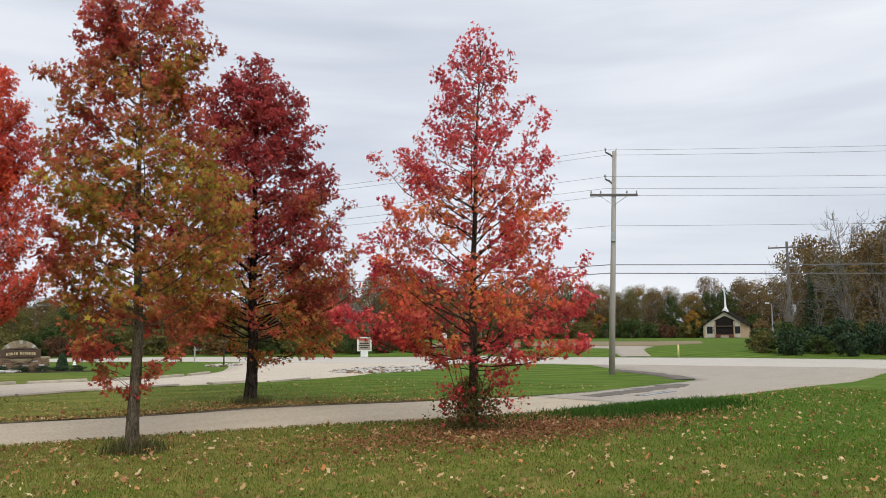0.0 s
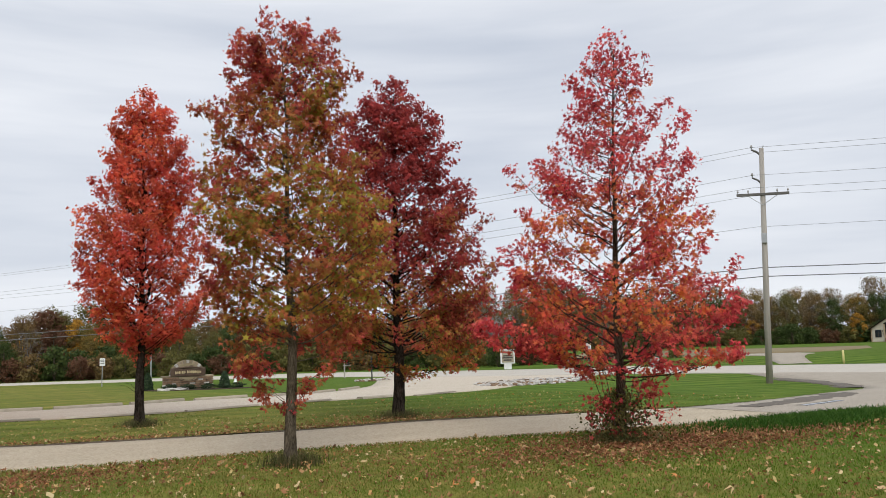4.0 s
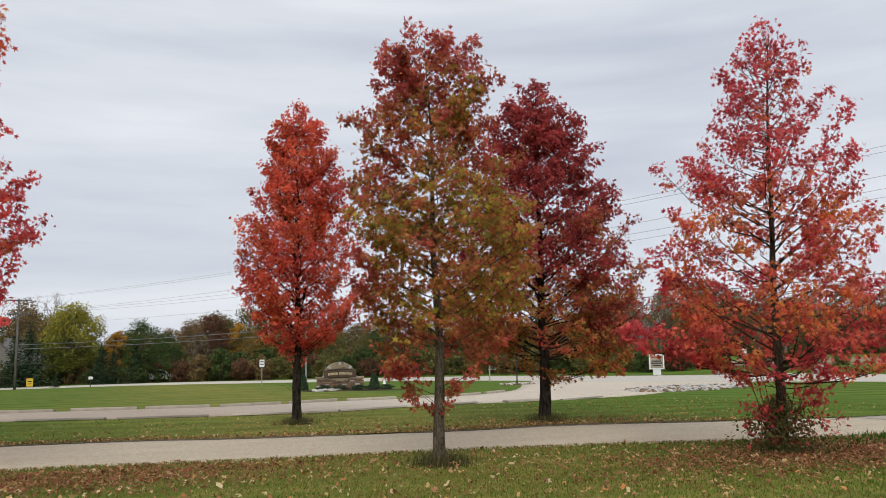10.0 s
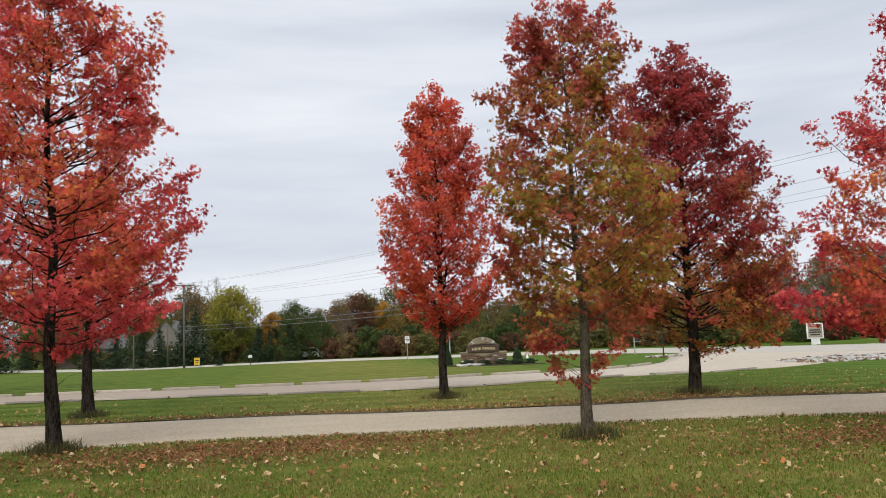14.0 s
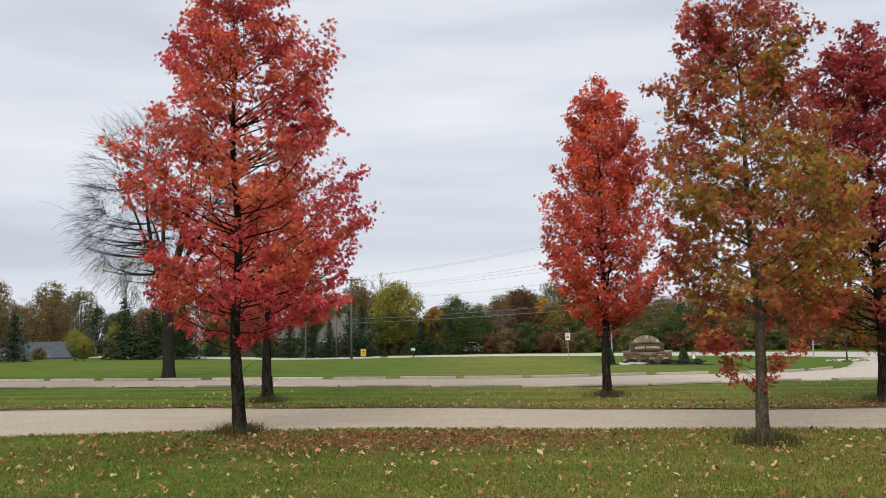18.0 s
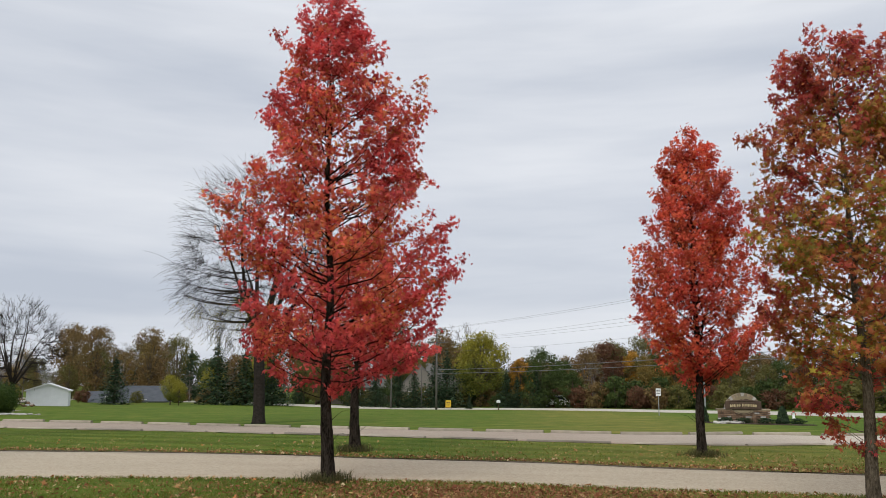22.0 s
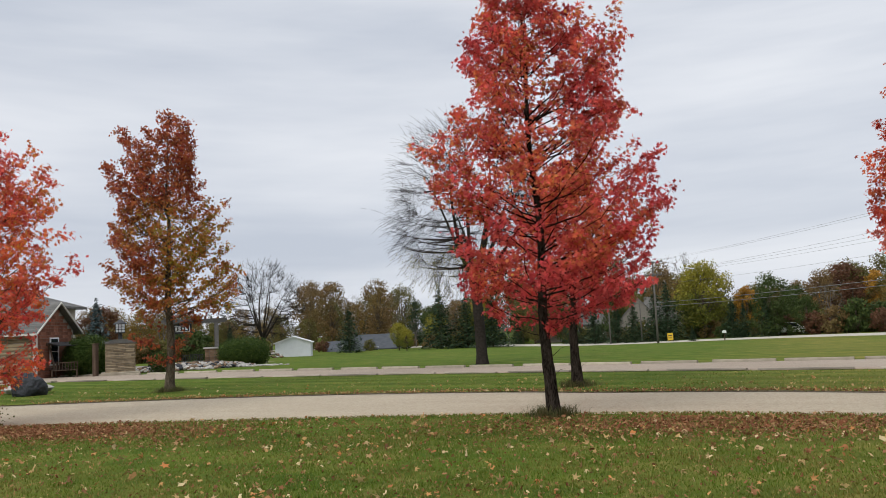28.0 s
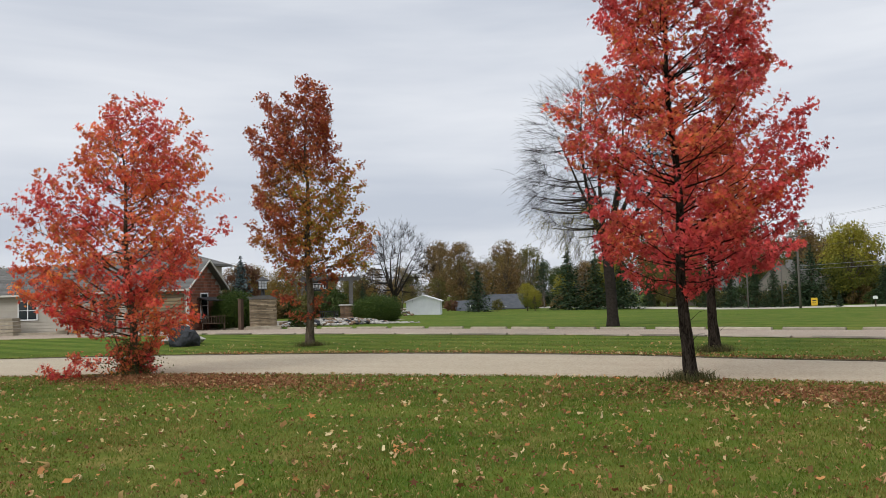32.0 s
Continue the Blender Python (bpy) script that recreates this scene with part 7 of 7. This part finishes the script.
def gabled(name, x, y, rz, w, d, eave, ridge, wall, roof, label, category="house", along=True, wins=0, door_w=0.0, dz=0.0):
    """A small building; its gable looks along -y unless along is set."""
    h = thing(name, on_ground(x, y, rz, dz), label, category)
    if along:
        body = Buf().box((-w / 2, 0, -0.1), (w / 2, d, eave))
        gabs = Buf().prism([(0, eave), (d, eave), (d / 2, ridge)], 0.15, pose(-w / 2 + 0.08, 0, 0, 0, 0, 90)).prism([(0, eave), (d, eave), (d / 2, ridge)], 0.15, pose(w / 2 - 0.08, 0, 0, 0, 0, 90))
        ro = Buf().prism([(-0.35, eave - 0.15), (d / 2, ridge), (d + 0.35, eave - 0.15), (d + 0.35, eave), (d / 2, ridge + 0.16), (-0.35, eave)], w + 0.7, pose(0, 0, 0, 0, 0, 90))
    else:
        body = Buf().box((-w / 2, 0, -0.1), (w / 2, d, eave))
        gabs = Buf().prism([(-w / 2, eave), (w / 2, eave), (0, ridge)], 0.15, Matrix.Translation((0, 0.08, 0))).prism([(-w / 2, eave), (w / 2, eave), (0, ridge)], 0.15, Matrix.Translation((0, d - 0.08, 0)))
        ro = Buf().prism([(-w / 2 - 0.2, eave - 0.12), (0, ridge), (w / 2 + 0.2, eave - 0.12), (w / 2 + 0.2, eave - 0.02), (0, ridge + 0.12), (-w / 2 - 0.2, eave - 0.02)], d + 0.3, Matrix.Translation((0, d / 2, 0)))
    wl_ = part("wall", body, wall, h)
    for k in (0, 1):
        g1 = Buf()
        g1.v, g1.f = gabs.v[k * 6:k * 6 + 6], gabs.f[:5]
        part("gable", g1, wall, h)
    part("roof", ro, roof, h)
    for i in range(wins):
        xx = -w / 2 + w * (i + 0.7) / (wins + 0.4)
        window(wl_, xx, -0.01, 0.95, 0.9, 1.1, panes=(1, 2))
    if door_w:
        part("door", Buf().box((-door_w / 2, -0.04, 0), (door_w / 2, -0.005, min(eave - 0.1, 2.05))), WHITE, wl_)
    return h


SHED_WALL = surface("white_shed_panel", (0.6, 0.62, 0.63), (0.74, 0.76, 0.77), 1.5, 30, 0.6, 0.05)
gabled("shed", -46.4, 74.6, 28, 3.7, 5.0, 1.5, 2.05, SHED_WALL, WHITE, "white metal-clad garden shed on the field edge", "shed", False)
ROOF_DUN = surface("dun_shingles", (0.12, 0.115, 0.105), (0.2, 0.19, 0.175), 2, 18, 0.95, 0.4, 0.02, vary=0.2)
GREYSIDE = surface("grey_siding", (0.06, 0.066, 0.074), (0.105, 0.112, 0.122), 1.5, 30, 0.9, 0.05)
# pale siding with the shade of the trees put into its colour
SHADED_SIDE = surface("tree_shaded_siding", (0.17, 0.155, 0.13), (0.24, 0.22, 0.19), 1.5, 30, 0.85, 0.05)
gabled("cottage", -54.5, 101.5, 26, 5.0, 6, 1.3, 2.6, BRICK, GREYSIDE, "low brick cottage with a blue-grey roof behind the field", wins=1, dz=-1.3)
gabled("cottage", -52.3, 106.5, 22, 6, 6, 1.9, 3.8, GREYSIDE, GREYSIDE, "grey cottage with a blue-grey roof among trees", wins=1, dz=-1.7)
gabled("house", -10.0, 119.5, 8, 10, 8, 2.6, 6.0, SHADED_SIDE, ROOF_DUN, "beige house with a grey roof among trees across the road", wins=2, door_w=1.0)
gabled("house", -16.0, 117.5, 8, 5.5, 8, 2.9, 5.9, SHADED_SIDE, ROOF_DUN, "pale-gabled house among trees across the road", along=False, wins=2)
gabled("house", -27, 124, 10, 12, 8, 2.6, 5.0, SHADED_SIDE, SHINGLE, "pale house half hidden by trees", wins=4)
gabled("house", 5.5, 119, -6, 10, 8, 2.5, 4.4, SHADED_SIDE, SHINGLE, "low pale house behind roadside trees", wins=3)
gabled("house", 62, 100, -34, 14, 9, 3.2, 6.4, GREYSIDE, SHINGLE, "grey house on the rise behind the thicket", wins=3)
for x, y, h, lab in ((-17.5, 101.5, 4.6, "thin wooden service pole before the houses"), (-14.0, 104.0, 5.2, "thin wooden service pole before the houses")):
    sp = thing("service_pole", on_ground(x, y), lab, "utility pole")
    part("pole", Buf().tube([(0, 0, -0.1), (0, 0, h)], [0.085, 0.07], 8), DARKPOLE, sp, smooth=True)
    part("crossarm", Buf().box((-0.6, -0.05, h - 0.3), (0.6, 0.05, h - 0.2)), ARMWOOD, sp)
for x, y, k, sc in ((-15.0, 104.8, 0, 0.6), (-17.2, 105.2, 1, 0.62), (-10.8, 104.8, 1, 0.85), (-12.6, 107, 0, 0.8), (-20.5, 107, 1, 0.65), (-24, 110, 0, 0.6), (-7.2, 94.5, 0, 0.2), (-3.2, 104, 0, 0.55), (-1.8, 103.5, 1, 0.5)):
    plant("spruce", k, x, y, sc * 1.25, tall=0.8)
for x, y, k, s in ((-50.5, 101, 1, 0.55), (-46.5, 104, 0, 0.6), (-43, 105, 2, 0.7), (-57, 99.5, 3, 0.6), (-39, 106, 1, 0.8), (-35, 107, 0, 0.8), (-41.5, 104, 1, 0.45)):
    plant("shrub", k, x, y, s)
for x, y, k, s in ((-48.7, 91.8, 0, 0.95), (-38.9, 98.5, 1, 1.3), (-36.0, 100.5, 0, 1.2), (-33.0, 102, 1, 1.2)):
    plant("spruce", k, x, y, s, tall=0.72)
for x, y, s in ((-43.5, 95.5, 0.36), (-40.6, 91.3, 0.28), (-35, 104, 0.65)):
    plant("yellow", 0, x, y, s)
mb = thing("mailbox", on_ground(-3.6, 88.2, 5), "white roadside mailbox on a short post", "mailbox")
part("post", Buf().box((-0.05, -0.05, -0.1), (0.05, 0.05, 0.75)), DARKWOOD, mb)
part("box", Buf().prism([(-0.2, 0.75), (0.2, 0.75), (0.2, 0.95), (0.13, 1.03), (-0.13, 1.03), (-0.2, 0.95)], 0.45), WHITE, mb, bevel=0.01)

# ---- church ----
CHX, CHY = 203.9, 116.8
ch = thing("church", pose(CHX, CHY, ground_z(CHX, CHY) + 0.1, 0, 0, degrees(atan2(CHY, CHX)) - 90 - 9) @ Matrix.Diagonal((0.82, 0.9, 0.95, 1)), "small tan brick church with dark roof and white spire", "church")
TANBRICK = surface("tan_brick", (0.36, 0.25, 0.16), (0.50, 0.37, 0.25), 1.5, 20, 0.9, 0.3)
# near-black for the dark roof, and for the shade painted in the porch
ROOF_AND_SHADE = surface("dark_roof_and_porch_shade", (0.012, 0.01, 0.009), (0.03, 0.025, 0.022), 3, 30, 0.95, 0.1, spec=0.02)
CREAM = surface("cream_panel", (0.42, 0.37, 0.30), (0.54, 0.49, 0.41), 1.5, 20, 0.8, 0.1)
part("nave", Buf().prism([(-7.0, -0.3), (7.0, -0.3), (7.0, 3.5), (0, 7.4), (-7.0, 3.5)], 18, Matrix.Translation((0, 9, 0))), TANBRICK, ch, "tan brick nave")
for s in (-1, 1):
    part("roof", Buf().prism([(0, 7.42), (s * 7.5, 3.2), (s * 7.5, 3.4), (0, 7.72)], 19.5, Matrix.Translation((0, 8.9, 0))), ROOF_AND_SHADE, ch, "dark roof slope with a thin edge")
part("front_panel", Buf().prism([(-6.6, 0.0), (-3.3, 0.0), (-3.3, 5.35), (-6.6, 3.55)], 0.15, Matrix.Translation((0, -0.08, 0))), CREAM, ch, "cream front panel")
part("front_panel", Buf().prism([(3.1, 0.0), (4.9, 0.0), (4.9, 4.5), (3.1, 5.5)], 0.15, Matrix.Translation((0, -0.08, 0))), CREAM, ch, "cream front panel")
part("front_panel", Buf().prism([(-3.3, 4.9), (0, 6.2), (3.1, 4.9), (3.1, 5.5), (0, 7.2), (-3.3, 5.35)], 0.15, Matrix.Translation((0, -0.08, 0))), CREAM, ch, "cream gable over the porch")
for x, w in ((-4.9, 1.7), (4.0, 1.5)):
    window(ch, x, -0.17, 1.2, w, 1.9, panes=(2, 2), frame=DARKWOOD)
# the porch is not hollow: a flat dark panel gives its shade
part("porch_shade", Buf().prism([(-3.3, 0.0), (3.1, 0.0), (3.1, 4.9), (0, 6.2), (-3.3, 4.9)], 0.2, Matrix.Translation((0, -0.06, 0))), ROOF_AND_SHADE, ch, "flat dark panel for the shade inside the porch")
part("porch_beam", Buf().box((-3.3, -0.5, 3.1), (3.1, -0.1, 3.4)), DARKWOOD, ch)
for x in (-3.1, 2.9):
    part("porch_post", Buf().box((x - 0.15, -0.5, 0), (x + 0.15, -0.2, 4.6)), TANBRICK, ch)
part("porch_wall", Buf().box((-3.0, -0.7, 0), (2.8, -0.45, 0.9)), BRICK, ch, "red-brown porch wall")
for i in range(4):
    part("step", Buf().box((-1.2, -1.0 - i * 0.35, -0.1), (1.2, -0.65 - i * 0.35, 0.6 - i * 0.16)), CONCRETE, ch)
sp = part("steeple_base", Buf().prism([(-0.9, 7.3), (0.9, 7.3), (0.7, 8.2), (-0.7, 8.2)], 1.6, Matrix.Translation((0, 2.0, 0))), WHITE, ch, "white steeple base")
part("spire", Buf().tube([(0, 2.0, 8.1), (0, 2.0, 8.7), (0, 2.0, 13.9)], [0.7, 0.42, 0.03], 8), WHITE, sp)
strip("church_drive", [(49.9, 37.0), (54, 41), (60, 46), (64, 54), (66, 62)], [(51.6, 35.6), (57, 40), (66, 46), (74, 51), (82, 62)], APRON, "grey drive up to the church", "drive", n=60, across=4, lift=0.03)
for x, y, lab in ((76, 38.5, "grey steel street lamp near the church drive"), (128, 138, "grey steel street lamp by the church car park")):
    sl = thing("street_lamp", on_ground(x, y, -60), lab, "street lamp")
    part("pole", Buf().tube([(0, 0, -0.1), (0, 0, 4.2)], [0.08, 0.05], 8), STEEL, sl)
    part("arm", Buf().tube([(0, 0, 4.1), (-0.3, 0, 4.28)], [0.035, 0.035], 6), STEEL, sl)
    part("lamp_head", Buf().box((-0.6, -0.1, 4.22), (-0.22, 0.1, 4.33)), WHITE, sl, bevel=0.02)
FIELD = surface("stubble_field", (0.16, 0.125, 0.072), (0.24, 0.19, 0.11), 0.2, 6, 0.95, 0.3)
strip("stubble_field", [(60, 74), (68, 63), (78, 55), (104, 63)], [(104, 120), (115, 96), (122, 86), (131, 80)], FIELD, "brown stubble field before the wood", "field", n=40, across=4, lift=0.04)


# ---- parked car half hidden behind the roadside trees ----
def parked_car(x, y, rz):
    c = thing("car", on_ground(x, y, rz, 0.03), "white parked car half hidden by roadside spruces", "car")
    body = part("body", Buf().prism([(-2.2, 0.3), (2.2, 0.3), (2.25, 0.62), (2.1, 0.85), (1.2, 0.95), (0.6, 1.42), (-1.1, 1.45), (-1.75, 1.0), (-2.2, 0.92), (-2.27, 0.55)], 1.7), WHITE, c, bevel=0.05)
    for s in (-1, 1):
        part("side_window", Buf().prism([(1.0, 0.96), (0.55, 1.36), (-1.05, 1.38), (-1.5, 1.0)], 0.02, Matrix.Translation((0, s * 0.855, 0))), GLASS_DARK, body)
        for xx in (-1.4, 1.4):
            wh = part("wheel", Buf().tube([(xx, s * 0.68, 0.31), (xx, s * 0.88, 0.31)], [0.32, 0.31], 16), BLACK, c)
            part("rim", Buf().tube([(xx, s * 0.87, 0.31), (xx, s * 0.895, 0.31)], [0.2, 0.18], 12), STEEL, wh)
        part("headlight", Buf().box((2.12, s * 0.62 - 0.14, 0.62), (2.24, s * 0.62 + 0.14, 0.76)), CERAMIC, body)
    return c


parked_car(3.0, 103.5, 12)
plant("spruce", 0, 0.6, 100.6, 0.55)
plant("green", 0, 1.6, 101.2, 0.42)
plant("green", 1, 4.9, 100.4, 0.5)
plant("shrub", 0, 3.2, 101.2, 0.42)
for x, y, k, s in ((-8.0, 116, 1, 0.7), (-27, 118, 1, 0.6)):
    plant("green", k, x, y, s)
